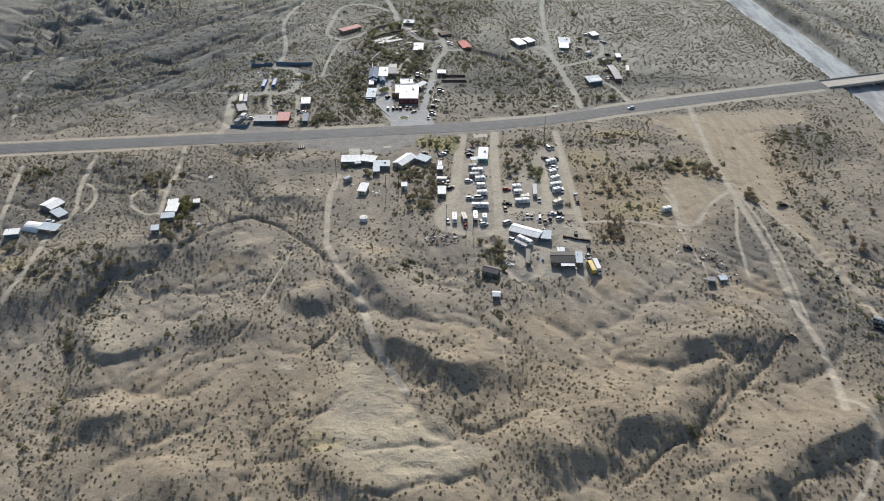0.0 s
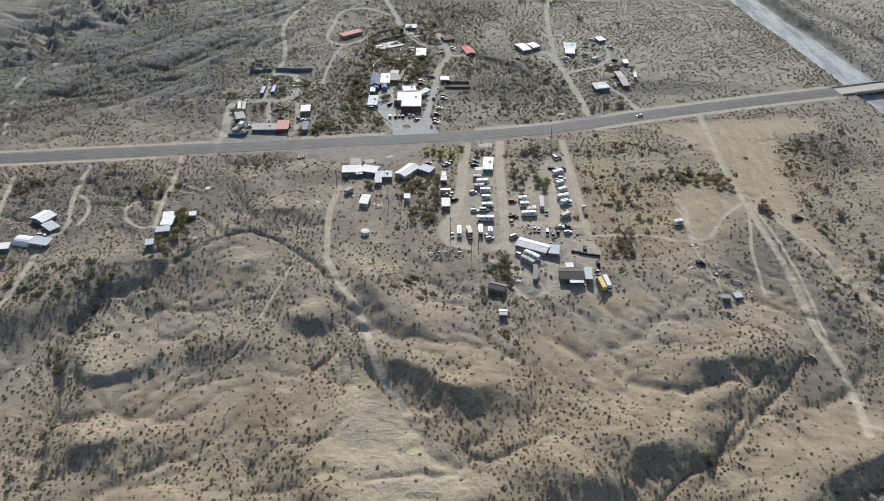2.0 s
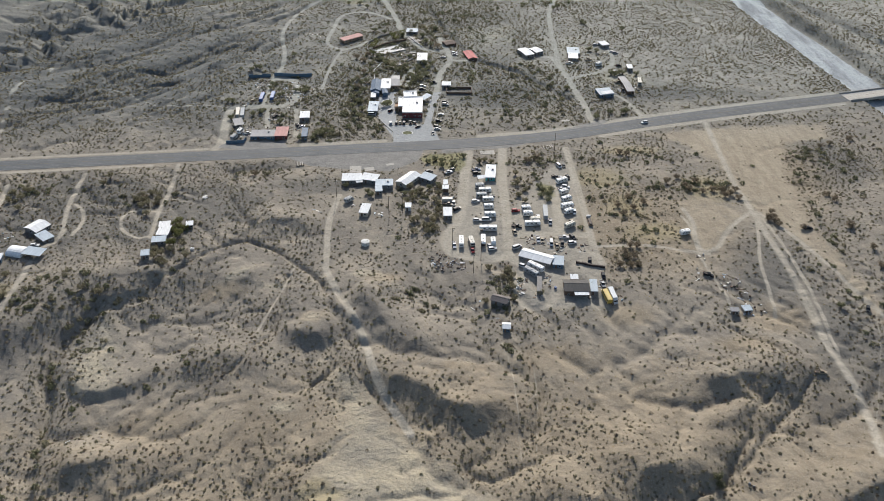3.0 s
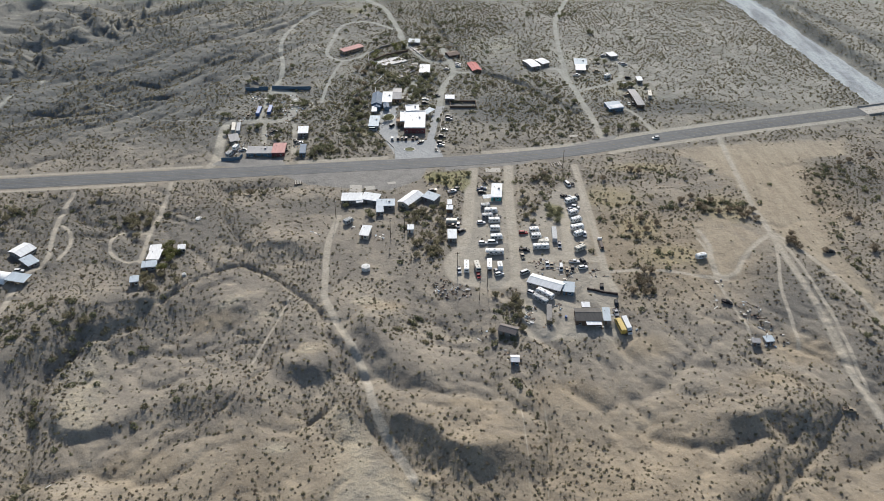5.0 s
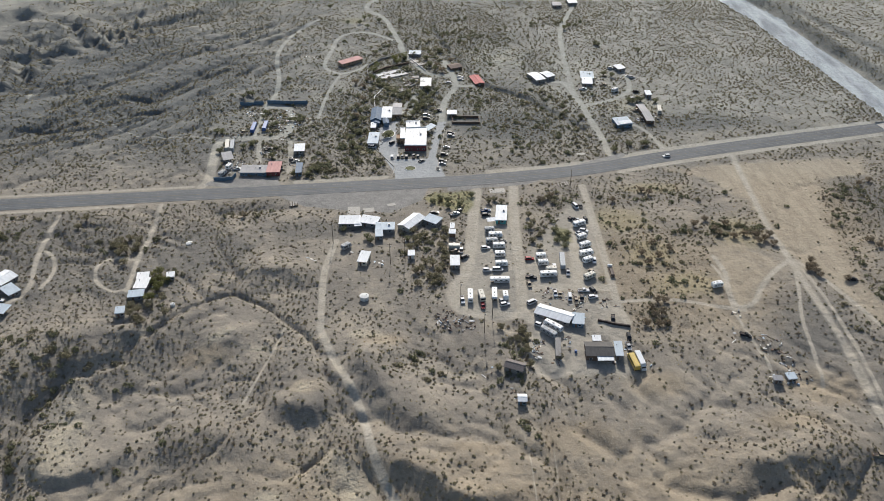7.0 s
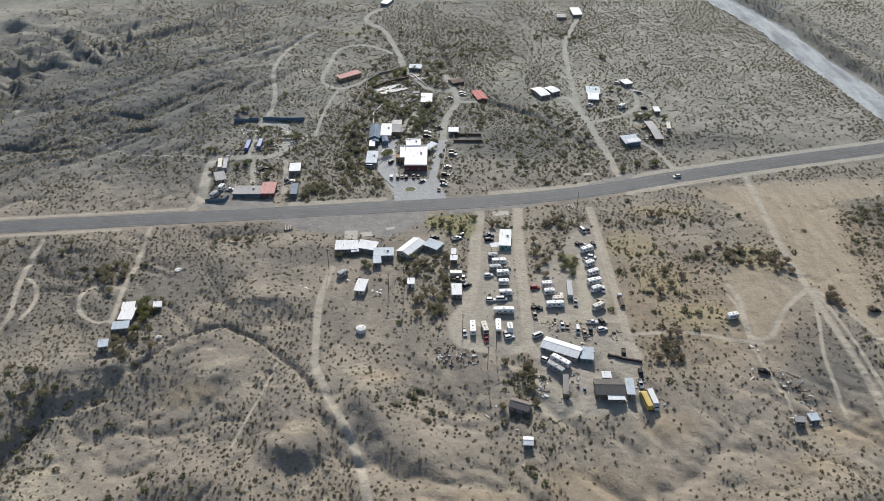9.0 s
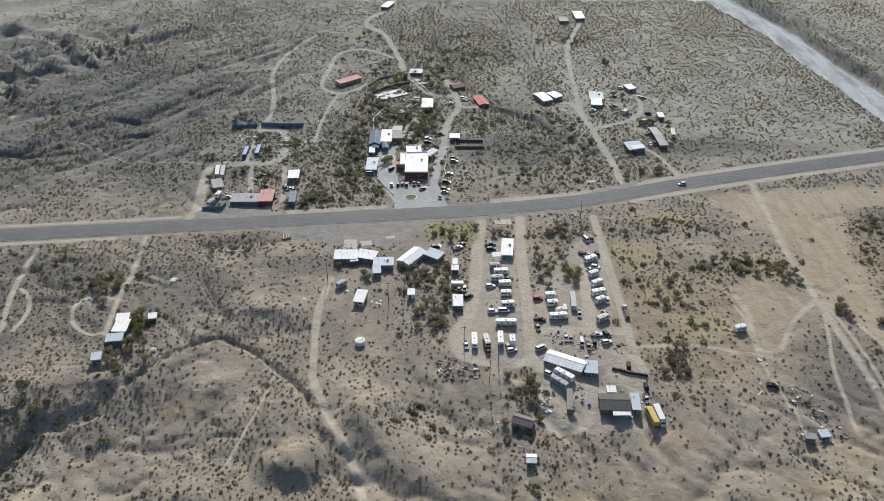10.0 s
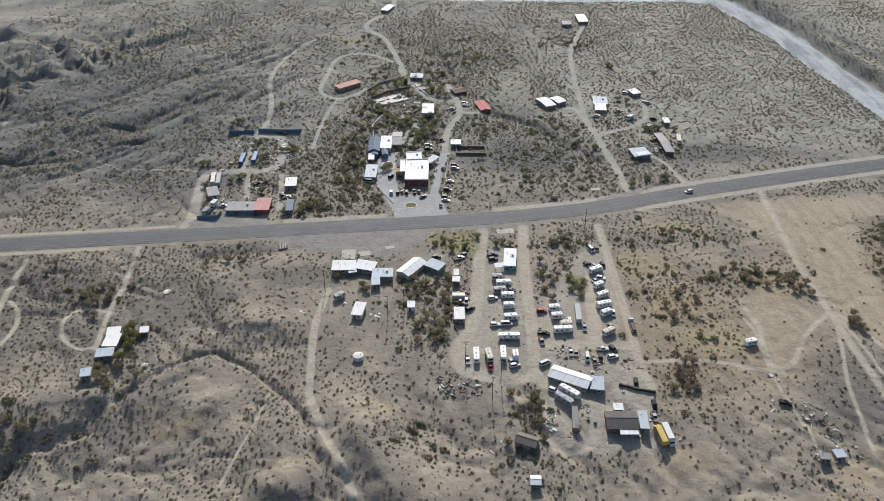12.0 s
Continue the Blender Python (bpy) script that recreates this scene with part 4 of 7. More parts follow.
def roof_part(root, kind, w, d, h, over, mat, rise=0.9, thick=0.14):
    bm = bmesh.new()
    x, y = w / 2 + over, d / 2 + over
    if kind == "flat":
        box(bm, -x, x, -y, y, h, h + thick, lift=0.25)
        box(bm, -x, x, -y - 0.04, -y, h - 0.12, h + thick + 0.03)
    elif kind == "parapet":
        box(bm, -w / 2, w / 2, -d / 2, d / 2, h, h + 0.1)
        for a in ((-x, x, -y, -y + 0.3), (-x, x, y - 0.3, y), (-x, -x + 0.3, -y + 0.3, y - 0.3), (x - 0.3, x, -y + 0.3, y - 0.3)):
            box(bm, *a, h - 0.2, h + 0.5)
    elif kind == "shed":
        v = box(bm, -x, x, -y, y, h, h + thick)
        for k, q in enumerate(v):
            q.co.z += rise * (q.co.y + y) / (2 * y)
    elif kind == "quonset":
        n = 10
        rows = [[bm.verts.new((s, -(d / 2 + q) * math.cos(math.pi * k / n), 0.3 + (h + q) * math.sin(math.pi * k / n))) for k in range(n + 1)] for s, q in ((-w / 2 - 0.1, 0.1), (w / 2 + 0.1, 0.1))]
        for k in range(n):
            bm.faces.new([rows[0][k], rows[0][k + 1], rows[1][k + 1], rows[1][k]])
        bm.faces.new(rows[0])
        bm.faces.new(rows[1][::-1])
    else:
        # gable: the ridge runs along x
        for sgn in (-1, 1):
            a = [(-x, sgn * y, h - rise * over / (d / 2)), (x, sgn * y, h - rise * over / (d / 2)), (x, 0, h + rise), (-x, 0, h + rise)]
            lo = [bm.verts.new(p) for p in a]
            hi = [bm.verts.new((p[0], p[1], p[2] + thick)) for p in a]
            for f in ((0, 1, 2, 3),):
                bm.faces.new([lo[k] for k in f][::-1])
                bm.faces.new([hi[k] for k in f])
            for k in range(4):
                bm.faces.new([lo[k], lo[(k + 1) % 4], hi[(k + 1) % 4], hi[k]])
        box(bm, -x, x, -0.18, 0.18, h + rise + thick - 0.03, h + rise + thick + 0.05)
    return part("roof", bm, mat, root)


def wall_part(root, kind, w, d, h, mat, rise=0.9):
    bm = bmesh.new()
    v = box(bm, -w / 2, w / 2, -d / 2, d / 2, -0.8, h)
    if kind == "shed":
        for q in v:
            if q.co.z > 0:
                q.co.z += rise * (q.co.y + d / 2 + 0.3) / (d + 0.6)
    if kind == "gable":
        for s in (-w / 2, w / 2):
            a = [bm.verts.new(p) for p in ((s, -d / 2, h), (s, d / 2, h), (s, 0, h + rise))]
            b = [bm.verts.new((q.co.x - 0.2 * (1 if s > 0 else -1), q.co.y, q.co.z)) for q in a]
            bm.faces.new(a)
            bm.faces.new(b[::-1])
            for k in range(3):
                bm.faces.new([a[k], a[(k + 1) % 3], b[(k + 1) % 3], b[k]])
    return part("wall", bm, mat, root)


def building(name, label, category, x, y, w, d, turn, h=2.6, roof="flat", roof_mat="white_roof", wall="grey_wall", over=0.35, rise=0.9, vents=1, windows=True, group=""):
    """A walled building with roof, door, windows and vents. Its front faces the camera's side."""
    root = tagged(new(name), label, category, group)
    corners = [(x, y), *((x + a * w * 0.5 * math.cos(radians(turn)) - b * d * 0.5 * math.sin(radians(turn)), y + a * w * 0.5 * math.sin(radians(turn)) + b * d * 0.5 * math.cos(radians(turn))) for a in (-1, 1) for b in (-1, 1))]
    zs = [ground_z(*c) for c in corners]
    root.matrix_world = pose(x, y, max(min(zs), sum(zs) / 5 - 0.35), 0, 0, turn)
    if roof != "quonset":
        wall_part(root, roof, w, d, h, wall, rise)
    roof_part(root, roof, w, d, h, over, roof_mat, rise)
    if roof == "quonset":
        part("door", boxed(-w / 2 - 0.16, -w / 2 - 0.1, -1.2, 1.2, 0.1, 2.3), "grey_wall", root)
        return root
    if windows:
        door_x = -w * 0.18
        door = part("door", boxed(door_x - 0.48, door_x + 0.48, -d / 2 - 0.06, -d / 2 + 0.02, 0.05, 2.1), "brown_wall", root)
        part("door_knob", boxed(door_x + 0.3, door_x + 0.38, -d / 2 - 0.12, -d / 2 - 0.06, 1.0, 1.08), "steel", door)
        k = max(1, int(w / 3.4))
        for i in range(k):
            wx = -w / 2 + (i + 0.5) * w / k
            if abs(wx - door_x) > 1.1 or k == 1 and w > 3.2:
                window_part(root, wx + (0.9 if k == 1 else 0), -d / 2, 1.5, 1.1, 0.9, "s")
        if d > 3.5:
            window_part(root, -w / 2, 0, 1.5, 1.1, 0.9, "w")
            window_part(root, w / 2, 0, 1.5, 1.1, 0.9, "e")
    top = h + (0.15 if roof in ("flat", "parapet") else 0.3)
    for i in range(vents if roof != "gable" else 0):
        vx, vy = w * (-0.25 + 0.5 * ((i * 0.618) % 1)), d * (0.22 - 0.4 * ((i * 0.37) % 1))
        bm = bmesh.new()
        tube(bm, (vx, vy, top), (vx, vy, top + 0.75), 0.09)
        tube(bm, (vx, vy, top + 0.75), (vx, vy, top + 0.9), 0.2, 0.05)
        part("roof_vent", bm, "steel", root)
    if vents > 1 and roof in ("flat", "parapet"):
        part("cooler_unit", boxed(w * 0.22 - 0.55, w * 0.22 + 0.55, d * 0.1 - 0.5, d * 0.1 + 0.5, top + 0.02, top + 1.0), "steel", root)
    return root


def carport(name, label, category, x, y, w, d, turn, h=2.5, roof_mat="white_roof", rise=0.4):
    """A roof on posts."""
    root = tagged(new(name), label, category)
    root.matrix_world = pose(x, y, ground_z(x, y) - 0.05, 0, 0, turn)
    roof_part(root, "shed", w, d, h, 0.25, roof_mat, rise, 0.1)
    for sx in (-1, 0, 1) if w > 6 else (-1, 1):
        for sy in (-1, 1):
            bm = bmesh.new()
            tube(bm, (sx * (w / 2 - 0.1), sy * (d / 2 - 0.1), -0.4), (sx * (w / 2 - 0.1), sy * (d / 2 - 0.1), h + rise * (0.5 + 0.5 * sy * (d - 0.2) / (d + 0.5)) + 0.02), 0.07)
            part("post", bm, "wood", root)
    return root


# ---- vehicles ----
MADE = {}


def again(key, make, label, category, m, group=""):
    """The first of a kind is built, the others are copies of it."""
    if key in MADE:
        ob = copy_thing(MADE[key], m)
    else:
        ob = MADE[key] = make()
        ob.matrix_basis = m
    return tagged(ob, label, category, group)


def stand(a, b):
    """The pose of a thing whose tail is at a and nose at b, laid on the ground, and its length."""
    (ax, ay), (bx, by) = a, b
    za, zb = ground_z(ax, ay), ground_z(bx, by)
    n = math.hypot(bx - ax, by - ay)
    return pose((ax + bx) / 2, (ay + by) / 2, (za + zb) / 2 - 0.01, 0, -math.degrees(math.atan2(zb - za, max(n, 1))), math.degrees(math.atan2(by - ay, bx - ax))), n


def wheel(root, x, y, r=0.34, wide=0.22):
    bm = bmesh.new()
    tube(bm, (x, y - wide / 2, r), (x, y + wide / 2, r), r, sides=12)
    w = part("wheel", bm, "rubber", root)
    bm = bmesh.new()
    s = 1 if y > 0 else -1
    tube(bm, (x, y + s * (wide / 2 - 0.02), r), (x, y + s * (wide / 2 + 0.02), r), r * 0.6, sides=10)
    part("rim", bm, "rim", w)


def make_trailer(n, skin, motor=False, wide=2.45, high=2.9, fifth=False):
    """A travel trailer or a motorhome, nose towards +x."""
    root = new("motorhome" if motor else "travel_trailer")
    h, y = n / 2, wide / 2
    low = 0.55
    nose = 0.35 if motor else 0.7
    prof = [(-h, low), (-h, high - 0.25), (-h + 0.2, high), (h - nose - 0.2, high), (h - nose * 0.4, high - 0.35), (h, low + 1.1), (h - 0.08, low)]
    if fifth:
        prof = [(-h, low), (-h, high - 0.2), (-h + 0.15, high), (h - 0.5, high), (h, high - 0.5), (h - 0.25, 1.75), (h - 2.1, 1.6), (h - 2.2, low)]
    bm = extrude(prof, -y, y)
    bmesh.ops.bevel(bm, geom=[e for e in bm.edges if abs(e.verts[0].co.y - e.verts[1].co.y) < 0.01 and e.verts[0].co.z > 1.9 and e.verts[1].co.z > 1.9], offset=0.14, segments=2, affect="EDGES")
    part("body", bm, skin, root)
    for s in (-1, 1):
        ys = sorted((s * y, s * (y + 0.012)))
        part("stripe", boxed(-h + 0.3, h - (2.4 if fifth else 1.0), *ys, 1.0, 1.28), "stripe", root)
        for k, wx in enumerate((-n * 0.34, -n * 0.08, n * 0.2)):
            ys2 = sorted((s * y, s * (y + 0.02)))
            part("window", boxed(wx - 0.55, wx + 0.55, *ys2, 1.55, 2.15), "glass", root)
    part("door", boxed(n * 0.05, n * 0.05 + 0.7, -y - 0.03, -y, 0.62, 2.45), "frame", root)
    bm = bmesh.new()
    tube(bm, (-h + 0.8, -y - 0.1, high - 0.2), (n * 0.1, -y - 0.1, high - 0.2), 0.09)
    part("awning", bm, "rv_cream", root)
    part("air_conditioner", boxed(-0.5, 0.45, -0.38, 0.38, high - 0.02, high + 0.3, taper=0.1), "rv_cream", root)
    for vx in (-n * 0.3, n * 0.28):
        part("roof_vent", boxed(vx - 0.24, vx + 0.24, -0.24, 0.24, high - 0.02, high + 0.14, taper=0.04), "stripe", root)
    part("rear_window", boxed(-h - 0.02, -h, -0.7, 0.7, 1.6, 2.2), "glass", root)
    if motor:
        bm = extrude([(h - nose * 0.4, high - 0.38), (h - nose * 0.4 + 0.03, high - 0.38), (h + 0.03, low + 1.12), (h, low + 1.12)], -y + 0.12, y - 0.12)
        part("windscreen", bm, "glass", root)
        part("bumper", boxed(h - 0.1, h + 0.12, -y, y, 0.42, 0.75), "dark_metal", root)
        xs = (h - 1.1, -h * 0.45)
    else:
        bm = bmesh.new()
        if not fifth:
            tube(bm, (h - 0.2, -0.5, 0.5), (h + 1.0, 0, 0.5), 0.05)
            tube(bm, (h - 0.2, 0.5, 0.5), (h + 1.0, 0, 0.5), 0.05)
            tube(bm, (h + 0.9, 0, 0.0), (h + 0.9, 0, 0.9), 0.05)
        else:
            tube(bm, (h - 2.4, -0.9, 0.0), (h - 2.4, -0.9, 0.7), 0.05)
            tube(bm, (h - 2.4, 0.9, 0.0), (h - 2.4, 0.9, 0.7), 0.05)
        part("hitch", bm, "dark_metal", root)
        part("chassis", boxed(-h + 0.2, h - 0.6, -0.9, 0.9, 0.38, 0.55), "dark_metal", root)
        xs = (-0.45, 0.45) if n > 6.5 else (0.0,)
    for x in xs:
        for s in (-1, 1):
            wheel(root, x - (0.4 if not motor else 0), s * (y - 0.13), 0.36)
    return root


def make_car(paint, kind):
    """A car, an off-road wagon, a van or a pickup, nose towards +x."""
    root = new({"pickup": "pickup_truck", "van": "van", "suv": "suv"}.get(kind, "car"))
    n = {"car": 4.5, "suv": 4.8, "van": 5.4, "pickup": 5.6}[kind]
    h, y = n / 2, 0.93
    belt = {"car": 0.88, "suv": 1.05, "van": 1.15, "pickup": 1.05}[kind]
    top = {"car": 1.43, "suv": 1.8, "van": 2.15, "pickup": 1.82}[kind]
    if kind == "van":
        nose, cab = h - 0.75, (-h + 0.08, -h + 0.18, h - 1.5, h - 0.75)
    elif kind == "pickup":
        nose, cab = h - 1.4, (-0.75, -0.6, 0.75, 1.35)
    elif kind == "suv":
        nose, cab = h - 1.3, (-h + 0.1, -h + 0.4, 0.5, 1.1)
    else:
        nose, cab = h - 1.25, (-h + 0.55, -h + 1.2, 0.3, 1.0)
    body = [(-h, 0.35), (-h - 0.02, belt - 0.12), (-h + 0.12, belt), (nose, belt), (h - 0.2, belt - 0.14), (h, belt - 0.34), (h, 0.32)]
    bm = extrude(body, -y, y)
    bmesh.ops.bevel(bm, geom=[e for e in bm.edges if abs(e.verts[0].co.y - e.verts[1].co.y) < 0.01 and e.verts[0].co.z > 0.6], offset=0.07, segments=2, affect="EDGES")
    part("body", bm, paint, root)
    part("window_band", extrude([(cab[0], belt - 0.02), (cab[1], top - 0.06), (cab[2], top - 0.06), (cab[3], belt - 0.02)], -y + 0.05, y - 0.05, pinch=0.16), "glass", root)
    yr = (y - 0.05) * 0.86
    part("roof_panel", boxed(cab[1] - 0.05, cab[2] + 0.05, -yr, yr, top - 0.09, top, taper=0.05), paint, root)
    for s in (-1, 1):
        bm = bmesh.new()
        tube(bm, (cab[3] - 0.05, s * (y - 0.08), belt), (cab[2], s * (yr + 0.01), top - 0.05), 0.04, sides=6)
        part("pillar", bm, paint, root)
        bm = bmesh.new()
        tube(bm, (cab[0] + 0.03, s * (y - 0.08), belt), (cab[1], s * (yr + 0.01), top - 0.05), 0.05, sides=6)
        part("pillar", bm, paint, root)
        part("headlight", boxed(h - 0.06, h + 0.015, *sorted((s * 0.45, s * 0.82)), belt - 0.36, belt - 0.2), "lamp_clear", root)
        part("tail_light", boxed(-h - 0.03, -h + 0.04, *sorted((s * 0.62, s * 0.9)), belt - 0.34, belt - 0.14), "lamp_red", root)
        part("wing_mirror", boxed(cab[3] - 0.3, cab[3] - 0.12, *sorted((s * y, s * (y + 0.16))), belt, belt + 0.14), paint, root)
        for x in (h - 0.85, -h + 0.9):
            wheel(root, x, s * (y - 0.12), 0.35)
    if kind == "pickup":
        part("cargo_bed", boxed(-h + 0.12, -0.85, -y + 0.14, y - 0.14, belt + 0.005, belt + 0.03), "dark_metal", root)
        for s in (-1, 1):
            part("bed_rail", boxed(-h + 0.02, -0.8, *sorted((s * y, s * (y - 0.13))), belt, belt + 0.16), paint, root)
        part("tailgate", boxed(-h, -h + 0.1, -y + 0.13, y - 0.13, belt, belt + 0.16), paint, root)
    part("bumper", boxed(h - 0.03, h + 0.1, -y + 0.05, y - 0.05, 0.34, 0.5), "dark_metal", root)
    part("bumper", boxed(-h - 0.1, -h + 0.03, -y + 0.05, y - 0.05, 0.34, 0.5), "dark_metal", root)
    return root


def make_box_truck(paint, n, cab_paint, open_bed=False):
    root = new("flatbed_truck" if open_bed else "box_truck")
    h = n / 2
    bm = extrude([(h - 2.0, 0.5), (h - 2.0, 2.3), (h - 1.0, 2.3), (h - 0.75, 1.45), (h, 1.25), (h, 0.5)], -1.05, 1.05)
    part("cab", bm, cab_paint, root)
    part("windscreen", extrude([(h - 0.97, 2.2), (h - 0.93, 2.2), (h - 0.68, 1.47), (h - 0.72, 1.47)], -0.95, 0.95), "glass", root)
    if open_bed:
        part("flatbed", boxed(-h, h - 2.1, -1.2, 1.2, 0.85, 1.05), "wood", root)
        part("load", boxed(-h + 0.6, h - 3.4, -0.9, 0.9, 1.052, 1.7, taper=0.15), "dark_metal", root)
    else:
        bm = boxed(-h, h - 2.1, -1.22, 1.22, 0.8, 3.1)
        bmesh.ops.bevel(bm, geom=bm.edges[:], offset=0.06, segments=1, affect="EDGES")
        part("cargo_box", bm, paint, root)
        part("rear_door", boxed(-h - 0.03, -h, -1.1, 1.1, 0.9, 2.95), "frame", root)
    part("chassis", boxed(-h + 0.1, h - 0.2, -0.5, 0.5, 0.5, 0.84), "dark_metal", root)
    for x in (h - 1.0, -h + 1.3, -h + 2.3):
        for s in (-1, 1):
            wheel(root, x, s * 0.98, 0.46, 0.28)
    return root


def make_bus(n):
    root = new("yellow_bus")
    h = n / 2
    bm = extrude([(-h, 0.5), (-h, 2.8), (-h + 0.15, 3.0), (h - 1.6, 3.0), (h - 1.3, 2.8), (h - 1.15, 1.6), (h, 1.45), (h, 0.5)], -1.2, 1.2)
    part("body", bm, "yellow", root)
    part("roof_panel", boxed(-h + 0.3, h - 1.8, -0.95, 0.95, 3.0, 3.06, taper=0.1), "yellow", root)
    for s in (-1, 1):
        for k in range(5):
            x = -h + 0.6 + k * (n - 2.8) / 5
            part("window", boxed(x, x + (n - 2.8) / 5 - 0.2, *sorted((s * 1.2, s * 1.215)), 1.75, 2.45), "glass", root)
        for x in (h - 1.0, -h + 1.8):
            wheel(root, x, s * 1.05, 0.48, 0.28)
    part("windscreen", boxed(h - 1.24, h - 1.18, -1.05, 1.05, 1.65, 2.6), "glass", root)
    part("bumper", boxed(-h - 0.12, -h, -1.15, 1.15, 0.45, 0.75), "dark_metal", root)
    return root


def make_container(mat, n):
    root = new("shipping_container")
    h = n / 2
    part("body", boxed(-h, h, -1.22, 1.22, 0.12, 2.6), mat, root)
    for s in (-1, 1):
        ribs = max(3, int(n / 0.6))
        wave = [(-h + 0.05, 1.22)]
        for k in range(ribs):
            x = -h + (k + 0.5) * n / ribs
            wave += [(x - 0.2, 1.225), (x - 0.12, 1.26), (x + 0.12, 1.26), (x + 0.2, 1.225)]
        wave.append((h - 0.05, 1.22))
        bm = bmesh.new()
        low = [bm.verts.new((x, s * y, 0.3)) for x, y in wave]
        high = [bm.verts.new((x, s * y, 2.45)) for x, y in wave]
        for k in range(len(wave) - 1):
            bm.faces.new([low[k], low[k + 1], high[k + 1], high[k]])
        bm.faces.new(low)
        bm.faces.new(high)
        part("side_panel", bm, mat, root)
        part("door", boxed(-h - 0.04, -h, *sorted((s * 0.03, s * 1.18)), 0.2, 2.5), mat, root)
        part("skid", boxed(-h, h, *sorted((s * 0.9, s * 1.2)), -0.1, 0.12), "dark_metal", root)
    return root


def trailer(a, b, skin="rv_white", group="trailers of the park", **kw):
    m, n = stand(a, b)
    n = min((5.4, 6.4, 7.4, 8.6, 9.8, 11.0), key=lambda v: abs(v - n))
    word = {"rv_white": "white", "rv_cream": "cream", "rv_grey": "grey aluminium"}[skin]
    motor, fifth = kw.get("motor", False), kw.get("fifth", False)
    what = "motorhome" if motor else "fifth-wheel travel trailer" if fifth else "travel trailer"
    return again(("rv", n, skin, motor, fifth), lambda: make_trailer(n, skin, **kw), f"{word} {what} with roof vents parked on gravel", "motorhome" if motor else "trailer", m, group)


def car(a, b, paint="white_car", kind="car", group="parked vehicles", where="parked on bare gravel"):
    m, _ = stand(a, b)
    word = paint.split("_")[0]
    what = {"car": "sedan car", "suv": "off-road wagon", "van": "panel van", "pickup": "pickup truck"}[kind]
    return again(("car", paint, kind), lambda: make_car(paint, kind), f"{word} {what} {where}", {"pickup": "truck", "van": "van"}.get(kind, "car"), m, group)


def truck(a, b, paint, label, **kw):
    m, n = stand(a, b)
    n = min((6.5, 8.0, 10.0), key=lambda v: abs(v - n))
    return again(("truck", paint, n, *kw.items()), lambda: make_box_truck(paint, n, "white_car", **kw), label, "truck", m)


def bus(a, b):
    m, n = stand(a, b)
    return again(("bus",), lambda: make_bus(max(7.5, min(n, 10))), "yellow school bus parked beside the workshop", "bus", m)


def container(a, b, mat, label):
    m, n = stand(a, b)
    n = 12.0 if n > 9 else 6.0
    return again(("box", mat, n), lambda: make_container(mat, n), label, "container", m)

# ---- things, place by place ----
# motel by the highway
building("motel_wing", "long white metal-roofed motel building beside the highway", "building", -40.2, 114.9, 11.2, 7.4, -0.5, roof_mat='white_roof', vents=3, roof='shed', rise=0.5)
building("motel_wing", "white metal-roofed motel wing set at an angle", "building", -29.3, 114.6, 9.5, 6.8, -17.0, roof_mat='white_roof', vents=2, roof='shed', rise=0.5)
carport("porch", "small white porch roof on posts", "porch", -35.7, 111.1, 3.6, 3.1, 7.1, h=2.2)
building("motel_house", "pale roofed house with a rear wing", "house", -20.7, 108.1, 9.8, 6.6, 0.0, roof_mat='pale_roof', vents=2)
building("house_wing", "low pale roofed wing of a house", "house", -23.8, 101.0, 3.6, 5.4, 4.3, roof_mat='pale_roof', vents=0)
building("gabled_house", "pale ribbed-roof long house set askew", "house", -6.5, 113.0, 14.8, 7.5, 54.1, roof='gable', roof_mat='white_roof', rise=1.1, wall='cream')
building("gabled_annex", "pale ribbed-roof annex of the long house", "house", 5.2, 114.3, 8.3, 6.1, -35.7, roof='shed', roof_mat='pale_roof', rise=0.6)
building("white_shed", "square white-roofed shed on bare ground", "shed", -30.8, 78.9, 4.7, 8.9, -11.3, roof='shed', rise=0.5, wall='cream')
building("small_shed", "small white-roofed utility shed", "shed", -6.5, 81.5, 3.0, 4.1, -1.7, wall='white_wall')
trailer((-42.1, 89.8), (-39.5, 92.3), 'rv_grey', group='')
car((4.4, 123.8), (7.7, 124.8), 'dark_car', 'suv')
car((15.8, 122.2), (19.6, 124.0), 'white_car', 'pickup')
car((19.5, 125.4), (21.2, 127.9), 'dark_car', 'car')

# west side of the trailer park
building("kiosk", "small white-roofed kiosk beside the park lane", "shed", 15.6, 107.4, 1.9, 4.4, -2.7, wall='white_wall')
building("brown_shed", "small brown shed with a pale roof", "shed", 15.4, 101.6, 3.1, 3.6, -5.2, roof_mat='white_roof', wall='brown_wall')
building("white_store", "white flat-roofed storage shed", "shed", 15.7, 74.0, 4.3, 8.1, -1.2, roof='shed', rise=0.4, wall='grey_wall')
container((14.3, 89.2), (17.7, 89.1), 'rv_cream', 'cream painted storage box beside the shed')
car((19.5, 84.3), (19.4, 88.1), 'white_car', 'pickup')
car((19.8, 79.3), (22.3, 81.2), 'dark_car', 'suv')
car((15.4, 85.8), (17.7, 85.2), 'tan_car', 'pickup')

# first row of the trailer park
building("park_office", "white metal-roofed office with turquoise walls", "building", 43.3, 120.0, 5.6, 15.0, -6.7, roof_mat='white_roof', wall='teal_wall', vents=2)
carport("awning", "white awning roof on posts beside the office", "carport", 38.8, 113.6, 7.5, 2.9, 8.7, h=2.3)
car((33.0, 125.7), (37.1, 126.1), 'blue_car', 'pickup')
car((33.2, 121.3), (36.7, 121.8), 'dark_car', 'suv')
car((30.3, 87.9), (34.2, 88.5), 'white_car', 'suv')
car((40.0, 94.8), (43.5, 94.3), 'dark_car', 'car')
